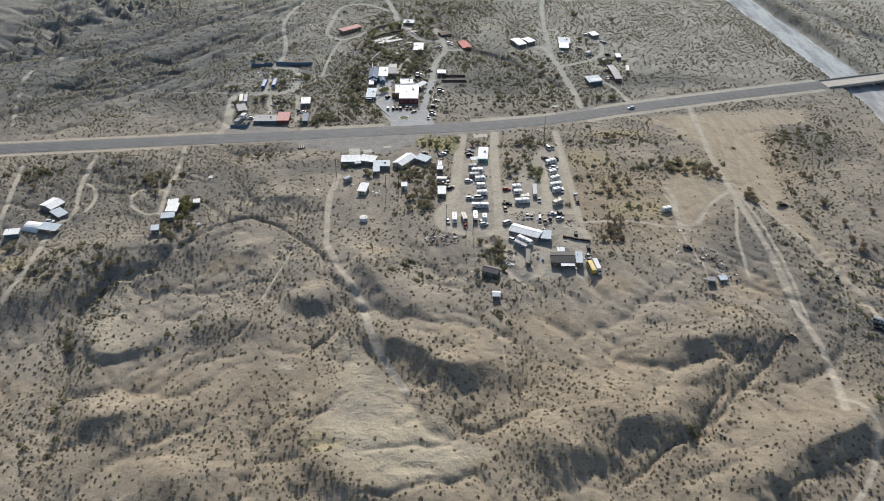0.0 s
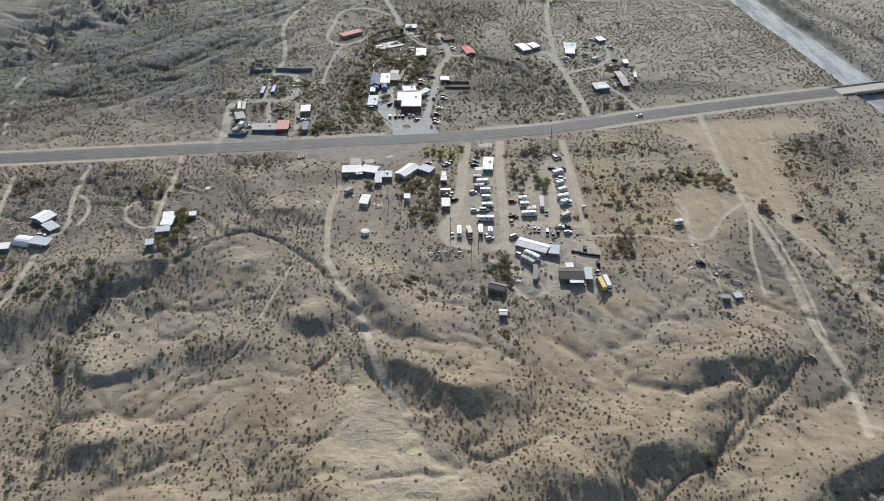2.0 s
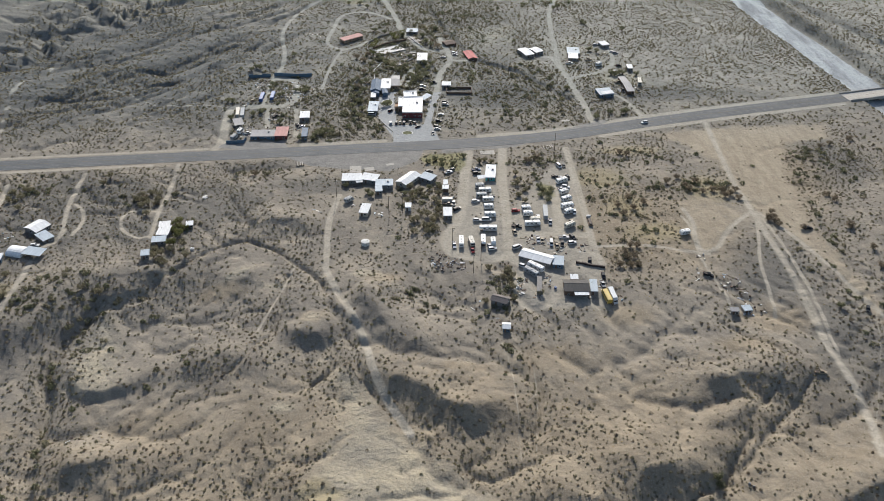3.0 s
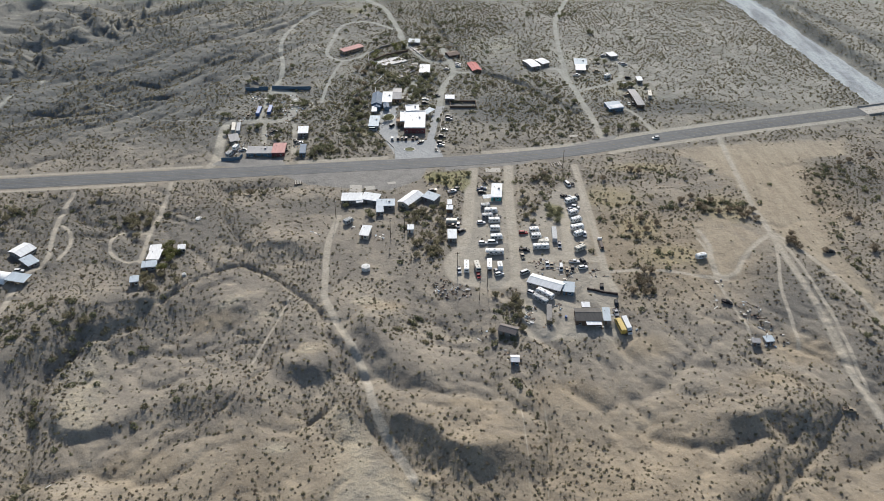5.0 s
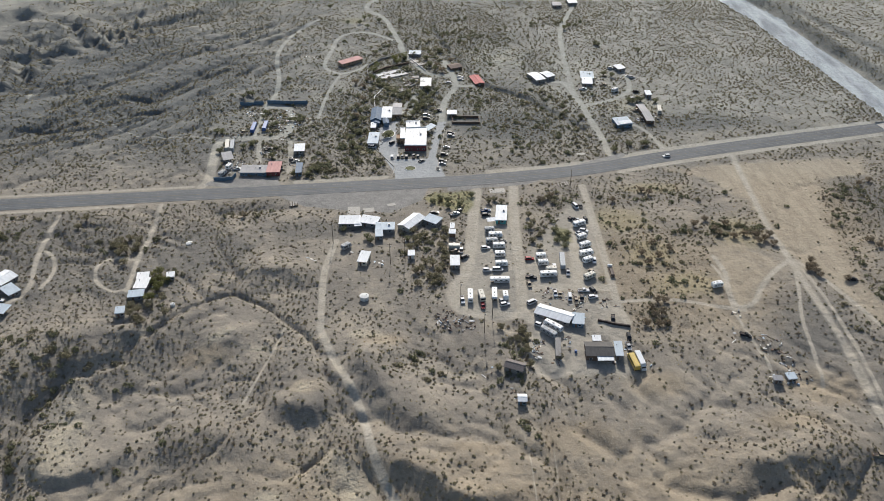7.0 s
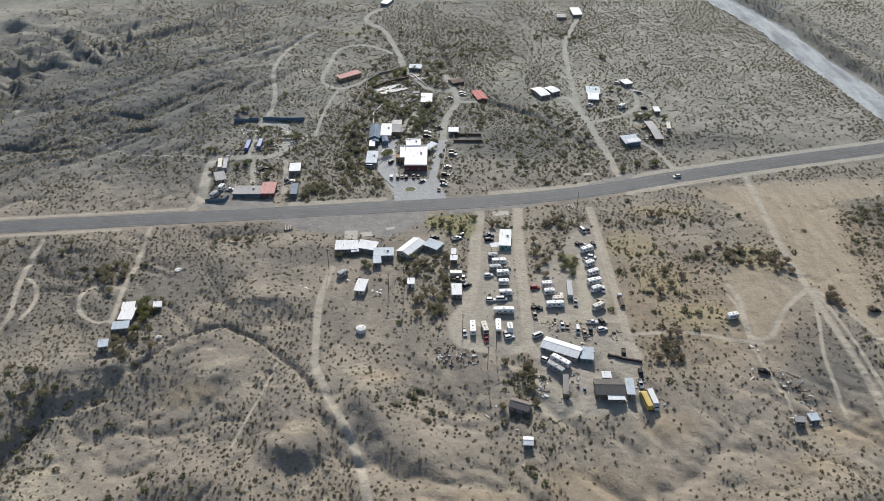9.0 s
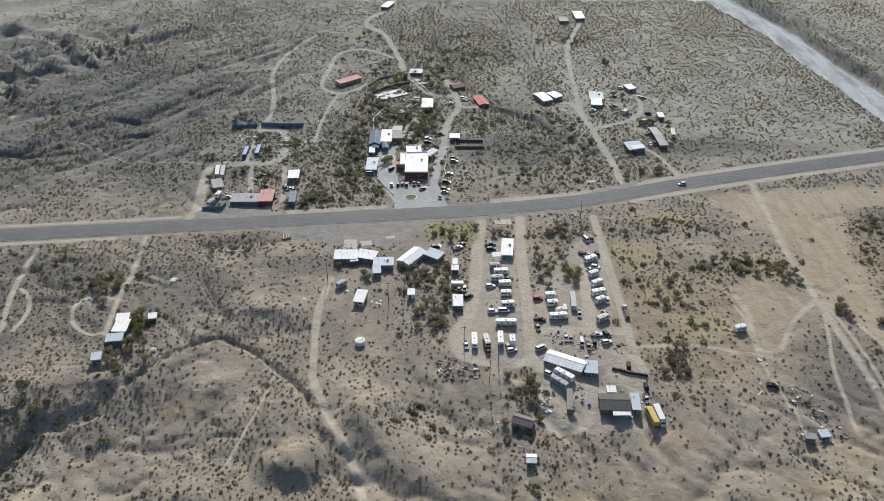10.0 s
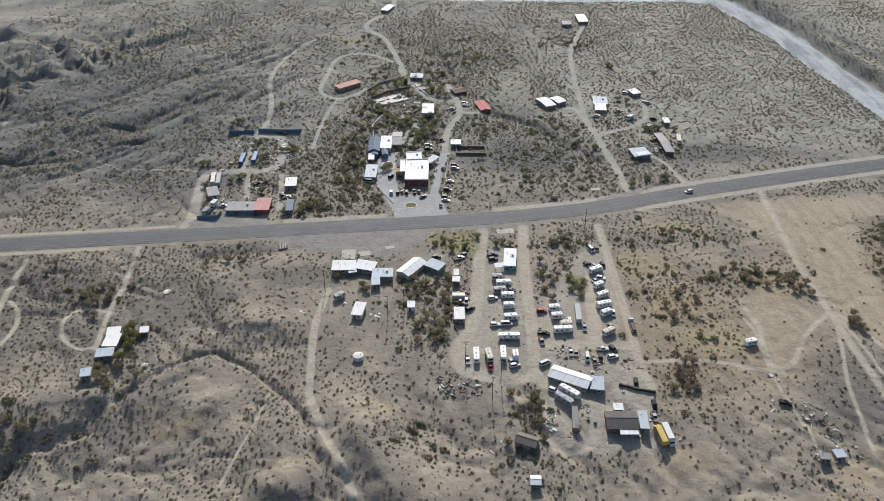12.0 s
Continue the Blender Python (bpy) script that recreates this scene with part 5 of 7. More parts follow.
car((29.9, 67.9), (33.8, 68.0), 'white_car', 'suv')
car((34.8, 68.4), (39.4, 68.4), 'white_car', 'van')
car((17.9, 45.6), (18.2, 41.7), 'white_car', 'pickup')
car((27.6, 40.7), (27.7, 37.8), 'red_paint', 'car')
car((36.3, 39.4), (40.2, 40.4), 'white_car', 'suv')
car((36.5, 44.2), (37.3, 40.4), 'silver_car', 'car')
trailer((33.0, 104.5), (38.6, 105.0), 'rv_grey')
trailer((34.6, 99.4), (42.4, 99.7), 'rv_white')
trailer((33.0, 93.6), (39.3, 94.1), 'rv_grey')
trailer((36.3, 89.0), (42.8, 89.5), 'rv_white')
trailer((36.5, 81.1), (42.3, 81.3), 'rv_white')
trailer((36.2, 72.4), (42.7, 72.7), 'rv_white')
trailer((42.1, 58.3), (32.3, 58.5), 'rv_white', fifth=True)
trailer((21.8, 42.2), (22.1, 50.2), 'rv_white')
trailer((26.9, 49.5), (28.0, 41.7), 'rv_cream', motor=True)
trailer((34.0, 50.8), (33.5, 42.1), 'rv_white', fifth=True)
trailer((39.0, 47.1), (39.0, 43.5), 'rv_white')

# second row
car((52.3, 77.4), (56.4, 77.4), 'red_paint', 'suv')
trailer((57.7, 78.5), (63.1, 79.0), 'rv_white')
trailer((58.1, 72.5), (63.5, 72.9), 'rv_white')
trailer((66.6, 66.7), (61.3, 66.5), 'rv_cream')
trailer((58.1, 62.3), (66.1, 62.9), 'rv_white', motor=True)
container((71.2, 79.9), (70.2, 68.3), 'rv_grey', 'long grey storage trailer box')
car((51.4, 61.5), (55.1, 60.7), 'dark_car', 'pickup')
car((51.4, 56.8), (51.7, 54.1), 'tan_car', 'pickup')
car((72.5, 67.6), (72.0, 61.9), 'silver_car', 'pickup')
car((66.2, 72.7), (66.3, 67.8), 'white_car', 'car')
car((63.4, 49.7), (63.4, 45.6), 'white_car', 'pickup')
car((70.4, 47.7), (69.7, 40.2), 'white_car', 'van')
car((75.6, 49.4), (79.8, 49.5), 'white_car', 'pickup')
car((81.7, 50.5), (82.9, 47.8), 'dark_car', 'suv')
car((79.8, 44.0), (83.1, 44.6), 'white_car', 'suv')
car((49.3, 39.8), (53.5, 42.2), 'white_car', 'van')
car((65.8, 49.1), (65.5, 44.7), 'tan_car', 'car')
car((76.2, 46.2), (75.5, 41.0), 'dark_car', 'pickup')
car((72.7, 44.6), (72.8, 38.6), 'tan_car', 'pickup')

# third row
trailer((81.9, 107.9), (88.4, 111.4), 'rv_white')
trailer((82.1, 95.3), (86.9, 97.8), 'rv_white')
trailer((82.2, 87.3), (87.5, 89.9), 'rv_white')
trailer((80.6, 79.9), (87.7, 81.8), 'rv_white')
trailer((81.7, 73.4), (86.4, 75.7), 'rv_white')
trailer((79.6, 58.7), (85.4, 62.3), 'rv_cream')
car((85.1, 131.6), (87.1, 126.0), 'white_car', 'van')
car((89.0, 131.7), (89.2, 126.7), 'dark_car', 'car')
car((80.7, 116.5), (84.2, 113.6), 'dark_car', 'pickup')
car((82.9, 113.6), (86.9, 114.0), 'silver_car', 'pickup')
car((85.2, 103.8), (88.1, 102.8), 'white_car', 'suv')
car((82.7, 101.0), (84.8, 102.0), 'silver_car', 'car')
car((87.5, 77.1), (87.0, 71.8), 'white_car', 'suv')
car((89.3, 115.8), (89.7, 112.9), 'dark_car', 'suv')
car((84.0, 65.9), (84.9, 64.4), 'tan_car', 'car')
truck((94.2, 58.5), (94.2, 71.5), 'white_car', 'white flatbed truck with a loaded bed parked by the track', open_bed=True)

# workshop yard
building("long_barn", "long white ribbed-roof workshop building", "building", 60.7, 30.5, 17.1, 7.6, -28.6, roof='gable', rise=1.0, wall='grey_wall', vents=0)
building("barn_annex", "pale blue-grey roofed annex at the end of the workshop", "building", 71.2, 26.1, 5.1, 7.2, -9.5, roof='shed', roof_mat='pale_roof', wall='blue_wall', rise=0.5)
trailer((62.5, 19.4), (55.7, 26.0), 'rv_white')
trailer((59.4, 15.3), (53.4, 21.4), 'rv_grey')
car((51.4, 25.3), (54.6, 23.2), 'white_car', 'suv')
building("grey_barn", "grey-roofed barn with a white porch", "barn", 77.1, 4.5, 12.0, 9.3, -2.8, h=3.4, roof='gable', roof_mat='dark_roof', wall='brown_wall', rise=1.2)
carport("barn_porch", "white porch roof on posts before the barn", "porch", 79.0, -0.6, 6.7, 4.3, -1.6, h=2.5)
building("little_white_shed", "small white shed behind the barn", "shed", 77.5, 12.9, 3.4, 3.2, -3.0, roof='shed', rise=0.3)
building("lean_to", "pale grey lean-to shed beside the barn", "shed", 86.1, 5.3, 3.0, 9.1, -5.0, roof='shed', roof_mat='pale_roof', wall='grey_wall', rise=0.4)
car((88.4, 30.5), (87.4, 24.4), 'dark_car', 'pickup')
car((91.0, 11.0), (91.4, 5.1), 'silver_car', 'pickup')
car((92.9, 17.1), (92.7, 12.5), 'dark_car', 'suv')
bus((92.2, -7.6), (90.4, 3.6))
truck((93.6, 3.2), (95.2, -6.8), 'rv_white', 'white box truck parked beside the yellow bus')
building("old_hut", "old grey-brown board hut with a patched roof", "hut", 38.7, -4.6, 8.1, 5.2, -24.4, roof='gable', roof_mat='grey_board', wall='grey_wall', rise=1.0)
building("cabin", "small white-roofed cabin on the slope", "shed", 39.9, -23.8, 3.4, 4.0, -4.5, roof='gable', wall='blue_wall', rise=0.6)
container((59.9, 12.8), (58.6, 2.1), 'grey_wall', 'dark rusted storage container in the yard')

# lone camper, junk on the flats
trailer((146.5, 52.2), (141.6, 51.2), 'rv_white', group='')
car((144.9, 15.0), (148.3, 14.5), 'dark_car', 'pickup')
building("junk_shed", "small grey shed among scrap", "shed", 150.6, -15.8, 3.5, 2.4, -6.2, roof_mat='grey_roof', wall='grey_wall')
building("junk_shed", "pale tarp-roofed lean-to among scrap", "shed", 157.3, -13.7, 3.7, 3.3, 5.9, roof_mat='pale_roof', wall='grey_wall')
car((218.5, -10.7), (215.1, -17.5), 'dark_car', 'suv', where='beside the dirt track')
trailer((220.4, -48.0), (224.3, -50.5), 'rv_grey', group='')
car((220.4, -52.7), (222.5, -54.9), 'dark_car', 'pickup')
car((174.2, -58.5), (177.6, -58.8), 'tan_car', 'pickup', where='beside the gully')
car((212.2, 54.4), (214.0, 54.5), 'dark_car', 'suv', where='on the graded field')

# restaurant across the highway
building("restaurant", "large white flat-roofed restaurant with a maroon front", "restaurant", -3.6, 213.8, 13.6, 25.8, -1.6, h=4.0, roof='parapet', wall='maroon', vents=4, over=0.1, roof_mat='bright_roof')
building("kitchen_block", "white flat-roofed rear wing of the restaurant", "restaurant", -5.4, 231.4, 9.2, 9.8, 2.4, h=4.2, roof='parapet', wall='tan_wall', vents=2, over=0.1, roof_mat='bright_roof')
building("dining_room", "tan adobe side room with a white roof", "restaurant", -12.1, 219.2, 2.9, 15.5, 0.0, h=3.8, roof='parapet', wall='tan_wall', vents=0, over=0.1, roof_mat='bright_roof')
building("adobe_room", "low tan adobe room beside the restaurant", "building", -13.6, 215.7, 4.9, 5.7, -1.2, h=2.8, roof='parapet', roof_mat='tan_wall', wall='tan_wall', vents=0, over=0.1)
carport("canopy", "grey canopy roof on posts beside the restaurant", "canopy", 5.4, 229.4, 9.6, 4.2, 54.4, h=2.8, roof_mat='pale_roof')
building("gift_house", "blue-grey gabled house beside the restaurant drive", "house", -30.2, 250.5, 18.5, 6.8, 88.4, h=3.0, roof='gable', roof_mat='blue_roof', wall='blue_wall', rise=1.5)
building("middle_house", "white flat-roofed house between two gabled houses", "house", -23.0, 253.3, 6.5, 16.7, -1.7, h=3.0, roof='flat', wall='cream', vents=2)
building("grey_house", "grey ribbed-roof gabled house by the garden", "house", -16.2, 258.8, 5.7, 18.0, -0.9, h=3.0, roof='gable', roof_mat='grey_roof', wall='tan_wall', rise=1.2)
building("blue_porch", "small blue-grey gabled porch house", "house", -30.5, 242.2, 10.4, 4.5, 95.0, roof='gable', roof_mat='blue_roof', wall='blue_wall', rise=0.9)
building("blue_porch", "small dark gabled porch house", "house", -23.6, 240.3, 7.2, 3.4, 96.5, roof='gable', roof_mat='blue_roof', wall='blue_wall', rise=0.7)
building("white_shed", "small white shed by the drive", "shed", -31.6, 234.0, 3.1, 6.9, 0.0)
building("silver_house", "silver-roofed trailer house with a deck", "house", -30.9, 215.3, 6.3, 15.0, -2.6, roof='flat', roof_mat='pale_roof', wall='grey_wall', vents=3)
building("white_hall", "white-roofed hall by the garden", "building", 4.0, 304.6, 7.4, 14.2, -2.2, h=2.9, roof='shed', rise=0.4, wall='cream', roof_mat='bright_roof')
building("pale_shed", "pale blue-roofed shed at the drive head", "shed", -3.8, 367.2, 8.9, 7.1, -6.8, roof='shed', rise=0.3, roof_mat='pale_roof')
building("red_roof_house", "long house with a faded red roof", "house", -53.6, 350.2, 18.4, 5.7, 36.7, roof='shed', rise=0.5, roof_mat='rose_roof', wall='tan_wall')
building("red_roof_cabin", "cabin with a bright red metal roof", "house", 41.9, 313.2, 15.5, 6.8, -76.6, roof='gable', rise=0.8, roof_mat='red_roof', wall='brown_wall')
building("brown_cabin", "small cabin with a dull brown-red roof", "house", 26.3, 339.5, 9.1, 8.1, 22.8, roof='gable', rise=0.7, roof_mat='rust_roof', wall='brown_wall')
building("white_tent_shed", "white-roofed open shed beside a pergola", "shed", 21.0, 252.6, 6.0, 5.8, -2.7)
car((18.4, 309.1), (22.6, 309.8), 'silver_car', 'car', where='parked by the restaurant')
car((27.9, 318.6), (31.6, 318.9), 'white_car', 'suv', where='parked by the restaurant')
car((28.2, 315.3), (31.7, 314.9), 'silver_car', 'car', where='parked by the restaurant')
car((10.3, 261.0), (13.3, 259.6), 'dark_car', 'pickup', where='parked by the restaurant')
car((1.5, 253.0), (5.7, 253.4), 'white_car', 'suv', where='parked by the restaurant')
car((1.4, 247.8), (5.4, 248.1), 'dark_car', 'suv', where='parked by the restaurant')
car((17.5, 225.5), (21.3, 224.6), 'dark_car', 'suv', where='parked by the restaurant')
car((17.4, 221.3), (21.1, 220.7), 'silver_car', 'suv', where='parked by the restaurant')
car((14.3, 205.2), (17.2, 205.2), 'white_car', 'car', where='parked by the restaurant')
car((12.2, 195.2), (15.7, 194.3), 'dark_car', 'suv', where='parked by the restaurant')
car((11.3, 186.3), (14.3, 185.5), 'dark_car', 'suv', where='parked by the restaurant')
car((11.3, 183.0), (13.9, 182.5), 'silver_car', 'car', where='parked by the restaurant')
car((-18.5, 189.4), (-18.7, 196.1), 'white_car', 'suv', where='parked by the restaurant')
car((-14.8, 189.9), (-14.7, 195.7), 'dark_car', 'suv', where='parked by the restaurant')
car((-12.3, 190.3), (-12.2, 195.7), 'dark_car', 'car', where='parked by the restaurant')
car((-9.7, 189.8), (-9.6, 195.6), 'dark_car', 'suv', where='parked by the restaurant')
car((-5.2, 190.6), (-5.1, 195.8), 'dark_car', 'pickup', where='parked by the restaurant')
car((-2.6, 190.4), (-2.4, 195.8), 'dark_car', 'car', where='parked by the restaurant')
car((-1.3, 186.0), (0.9, 188.1), 'dark_car', 'car', where='parked by the restaurant')
car((-19.8, 211.0), (-18.2, 213.7), 'dark_car', 'suv', where='parked by the restaurant')
car((-33.5, 206.6), (-29.6, 206.0), 'silver_car', 'van', where='parked by the restaurant')
car((9.6, 178.7), (9.6, 174.5), 'dark_car', 'car', where='parked by the restaurant')

# walled compound by the highway
building("red_store", "faded red-roofed store building", "store", -89.7, 177.9, 7.7, 12.6, 0.0, h=3.0, roof='flat', roof_mat='rose_roof', wall='maroon')
building("grey_store", "grey flat-roofed store wing", "store", -101.6, 176.4, 15.6, 8.8, -1.1, h=2.8, roof='flat', roof_mat='grey_roof', wall='blue_wall', vents=2)
building("white_roof_shed", "white-roofed open shed in the compound", "shed", -77.1, 203.1, 6.1, 9.2, 2.6, roof='shed', rise=0.3, wall='grey_wall')
container((-111.1, 228.1), (-110.6, 243.0), 'blue_tarp', 'long blue steel storage container')
container((-103.6, 228.8), (-103.5, 246.6), 'blue_tarp', 'long blue steel storage container')
container((-123.1, 204.2), (-124.8, 217.6), 'rv_cream', 'cream painted storage container')
container((-120.1, 204.5), (-121.2, 215.7), 'rv_grey', 'grey steel storage container in the compound')
trailer((-118.3, 178.5), (-116.7, 183.9), 'rv_white', group='')
trailer((-121.1, 171.1), (-119.1, 174.7), 'rv_grey', group='')
carport("slatted_shade", "slatted grey shade roof on posts", "canopy", -120.6, 193.1, 5.9, 10.0, 18.4, h=2.3, roof_mat='grey_roof')
building("blue_stall", "blue-painted market stall in the compound", "shed", -74.5, 176.3, 3.3, 11.7, 1.5, roof_mat='blue_roof', wall='blue_wall')
car((-98.2, 204.5), (-95.2, 206.1), 'dark_car', 'pickup')
car((-114.2, 179.1), (-111.4, 180.7), 'white_car', 'pickup')
car((-87.4, 182.2), (-85.1, 177.4), 'dark_car', 'suv')
car((-81.8, 192.1), (-79.6, 187.5), 'dark_car', 'pickup')
car((-117.6, 225.9), (-116.3, 232.5), 'tan_car', 'pickup')
car((-78.2, 189.1), (-76.6, 189.4), 'white_car', 'car')

# houses east of the restaurant
building("shade_shed", "open-sided white metal-roofed shed", "shed", 86.1, 314.7, 7.4, 14.6, 21.9, roof='gable', rise=0.5, wall='grey_wall', group='twin sheds')
building("shade_shed", "open-sided white metal-roofed shed", "shed", 94.7, 318.3, 6.9, 9.9, 30.4, roof='gable', rise=0.5, wall='grey_wall', group='twin sheds')
building("flat_house", "white and grey flat-roofed house", "house", 123.8, 314.9, 9.3, 11.9, -6.5, roof_mat='pale_roof', wall='cream', vents=2)
building("cottage", "white front room roof of a house", "house", 122.2, 304.2, 7.2, 10.4, -7.6, roof='shed', rise=0.3)
building("small_house", "small white-roofed house with a porch", "house", 151.0, 330.1, 6.1, 7.8, 19.8, roof='shed', rise=0.3)
trailer((138.4, 287.9), (141.4, 290.8), 'rv_white', group='')
building("tool_shed", "small white-roofed tool shed", "shed", 161.7, 280.6, 3.6, 6.8, 0.0)
building("mobile_home", "long grey-roofed mobile home", "house", 152.3, 248.0, 4.9, 26.7, 3.2, roof='gable', rise=0.6, roof_mat='grey_roof', wall='brown_wall')
trailer((162.8, 249.7), (164.6, 260.6), 'rv_cream', group='')
building("blue_trim_house", "blue-trimmed house with a white metal roof", "house", 134.1, 234.8, 10.2, 10.0, 10.4, roof='shed', rise=0.5, roof_mat='pale_roof', wall='blue_wall')
carport("shade_roof", "white shade roof on posts", "canopy", 135.6, 232.2, 8.5, 3.7, 14.3, h=3.0)
building("far_house", "white-roofed house far out on the flats", "house", 139.6, 493.5, 7.9, 18.1, 1.4, roof='shed', rise=0.4)
building("far_shed", "small grey-green roofed shed", "shed", 124.5, 482.2, 7.6, 9.1, 1.4, roof='gable', rise=0.5, roof_mat='grey_roof')
building("far_cabin", "small white-roofed cabin at the track's bend", "house", -29.5, 528.6, 6.8, 15.6, -21.9, roof='shed', rise=0.3)
car((143.1, 331.6), (146.5, 332.4), 'white_car', 'suv')
car((154.2, 317.2), (157.0, 315.5), 'white_car', 'car')
car((155.3, 313.6), (159.2, 314.0), 'silver_car', 'suv')
car((153.0, 286.9), (156.7, 287.3), 'dark_car', 'suv')
car((130.9, 299.3), (135.9, 300.9), 'tan_car', 'pickup')
car((116.0, 293.8), (119.4, 294.3), 'white_car', 'pickup')
car((146.1, 244.4), (145.9, 237.7), 'white_car', 'car')
car((148.8, 243.9), (148.7, 237.9), 'dark_car', 'suv')
car((146.4, 255.4), (150.2, 255.9), 'tan_car', 'pickup')
car((159.8, 242.2), (159.5, 237.3), 'dark_car', 'car')
car((148.3, 273.6), (151.3, 277.0), 'silver_car', 'suv')
car((154.7, 188.6), (150.2, 187.6), 'white_car', 'suv', where='driving on the asphalt highway')

# houses on the western bank
building("ridge_house", "white metal-roofed house on the bank", "house", -138.5, 58.2, 6.0, 7.9, -1.8, roof='shed', rise=0.4, roof_mat='bright_roof')
building("bank_cottage", "white roofed rear wing of the bank house", "house", -139.6, 64.9, 5.4, 4.3, 5.9, roof='shed', rise=0.3, roof_mat='bright_roof')
building("bank_cottage", "white and grey roofed front of the bank house", "house", -139.2, 49.9, 7.0, 4.8, 7.0, roof='shed', rise=0.3, roof_mat='pale_roof')
building("stilt_shed", "white-roofed shed at the edge of the bank", "shed", -143.2, 36.7, 3.8, 4.5, 9.7, roof='flat', roof_mat='pale_roof', wall='grey_wall', h=2.8)
building("pump_shed", "small white pump shed", "shed", -126.4, 65.8, 3.4, 3.6, 7.9)
building("bank_cabin", "white gabled cabin on the western bank", "house", -209.9, 67.8, 9.4, 9.8, 57.9, roof='gable', rise=1.0)
building("bank_annex", "pale grey roofed annex of a cabin", "house", -202.5, 57.3, 5.8, 8.6, 48.9, roof='shed', rise=0.4, roof_mat='pale_roof')
building("arched_barn", "arched white metal barn among the bank houses", "barn", -212.3, 44.6, 8.9, 8.9, -14.9, h=2.6, roof='quonset')
carport("carport", "pale flat carport roof on posts", "carport", -202.4, 41.8, 10.6, 6.3, -14.8, h=2.5, roof_mat='pale_roof')
car((-207.1, 49.5), (-203.1, 49.6), 'white_car', 'suv')
building("low_house", "white-roofed house with blue walls", "house", -222.0, 38.3, 7.5, 5.1, 7.3, roof='flat', wall='blue_wall')


# ---- fixtures ----
def storage_tank(x, y, r, h, label):
    root = tagged(new("water_tank"), label, "tank")
    root.matrix_world = pose(x, y, ground_z(x, y), 0, 0, 20)
    bm = bmesh.new()
    tube(bm, (0, 0, -0.4), (0, 0, h), r, sides=28)
    part("shell", bm, "white_wall", root)
    bm = bmesh.new()
    tube(bm, (0, 0, h), (0, 0, h + 0.35), r + 0.08, 0.3, sides=28)
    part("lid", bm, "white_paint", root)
    bm = bmesh.new()
    tube(bm, (r * 0.5, 0, h + 0.1), (r * 0.5, 0, h + 0.45), 0.3, sides=12)
    part("hatch", bm, "steel", root)
    bm = bmesh.new()
    for s in (-0.2, 0.2):
        tube(bm, (s, -r - 0.1, -0.1), (s, -r - 0.1, h + 0.3), 0.03, sides=6)
    for k in range(6):
        tube(bm, (-0.2, -r - 0.1, 0.3 + k * h / 6), (0.2, -r - 0.1, 0.3 + k * h / 6), 0.02, sides=5)
    part("ladder", bm, "steel", root)


storage_tank(-29.3, 46.6, 2.2, 2.0, "round white water tank on bare ground")
storage_tank(-120.8, 44.1, 1.1, 1.2, "small round pale water tank by the gully")
storage_tank(-124.5, 98.7, 1.7, 0.5, "low round white water trough in the scrub")

barrel = tagged(new("barrel"), "blue plastic barrel standing in the yard", "barrel")
barrel.matrix_world = pose(67.1, 5.8, ground_z(67.1, 5.8))
bm = bmesh.new()
tube(bm, (0, 0, -0.05), (0, 0, 0.95), 0.62, sides=16)
part("shell", bm, "blue_tarp", barrel)
bm = bmesh.new()
tube(bm, (0, 0, 0.95), (0, 0, 1.0), 0.64, 0.58, sides=16)
part("lid", bm, "blue_tarp", barrel)


def make_pole():
    root = new("utility_pole")
    bm = bmesh.new()
    tube(bm, (0, 0, -1.0), (0, 0, 12.6), 0.17, 0.11, sides=8)
    part("post", bm, "pole_wood", root)
    part("crossarm", boxed(-1.15, 1.15, -0.06, 0.06, 11.9, 12.04), "pole_wood", root)
    for x in (-1.0, -0.4, 0.4, 1.0):
        bm = bmesh.new()
        tube(bm, (x, 0, 12.04), (x, 0, 12.22), 0.05, 0.03, sides=6)
        part("insulator", bm, "pole_wood", root)
    bm = bmesh.new()
    tube(bm, (0.35, 0, 10.4), (0.35, 0, 11.2), 0.2, sides=10)
    part("transformer", bm, "steel", root)
    return root


for x, y, turn in ((-51.5, 173.0, 80), (-17.3, 75.5, 10), (-9.8, 80, 10), (-48.0, 96, 10), (17.1, 42.0, 15), (31.5, 31, 15), (27.0, 20, 15), (86.3, 150, 80), (-205.8, -22.5, 60)):
    again(("pole",), make_pole, "tarred wooden utility pole with one crossarm", "utility pole", pose(x, y, ground_z(x, y), 0, 0, turn), "utility poles")

for x, y, w, d, turn in ((-38.9, 128.7, 7.0, 9.4, 1), (-30.6, 129.4, 6.2, 4.6, 10), (-17.9, 135, 4.9, 2.8, 14), (43.5, 149, 9, 5, 4), (100, 193.5, 6, 3, 12)):
    bm = boxed(-w / 2, w / 2, -d / 2, d / 2, -0.3, 0.1)
    bmesh.ops.bevel(bm, geom=bm.edges[:], offset=0.03, segments=1, affect="EDGES")
    s = part("concrete_slab", bm, "concrete")
    s.matrix_world = pose(x, y, ground_z(x, y), 0, 0, turn)
    tagged(s, "bare pale concrete slab flush with the gravel", "slab", "bare slabs")


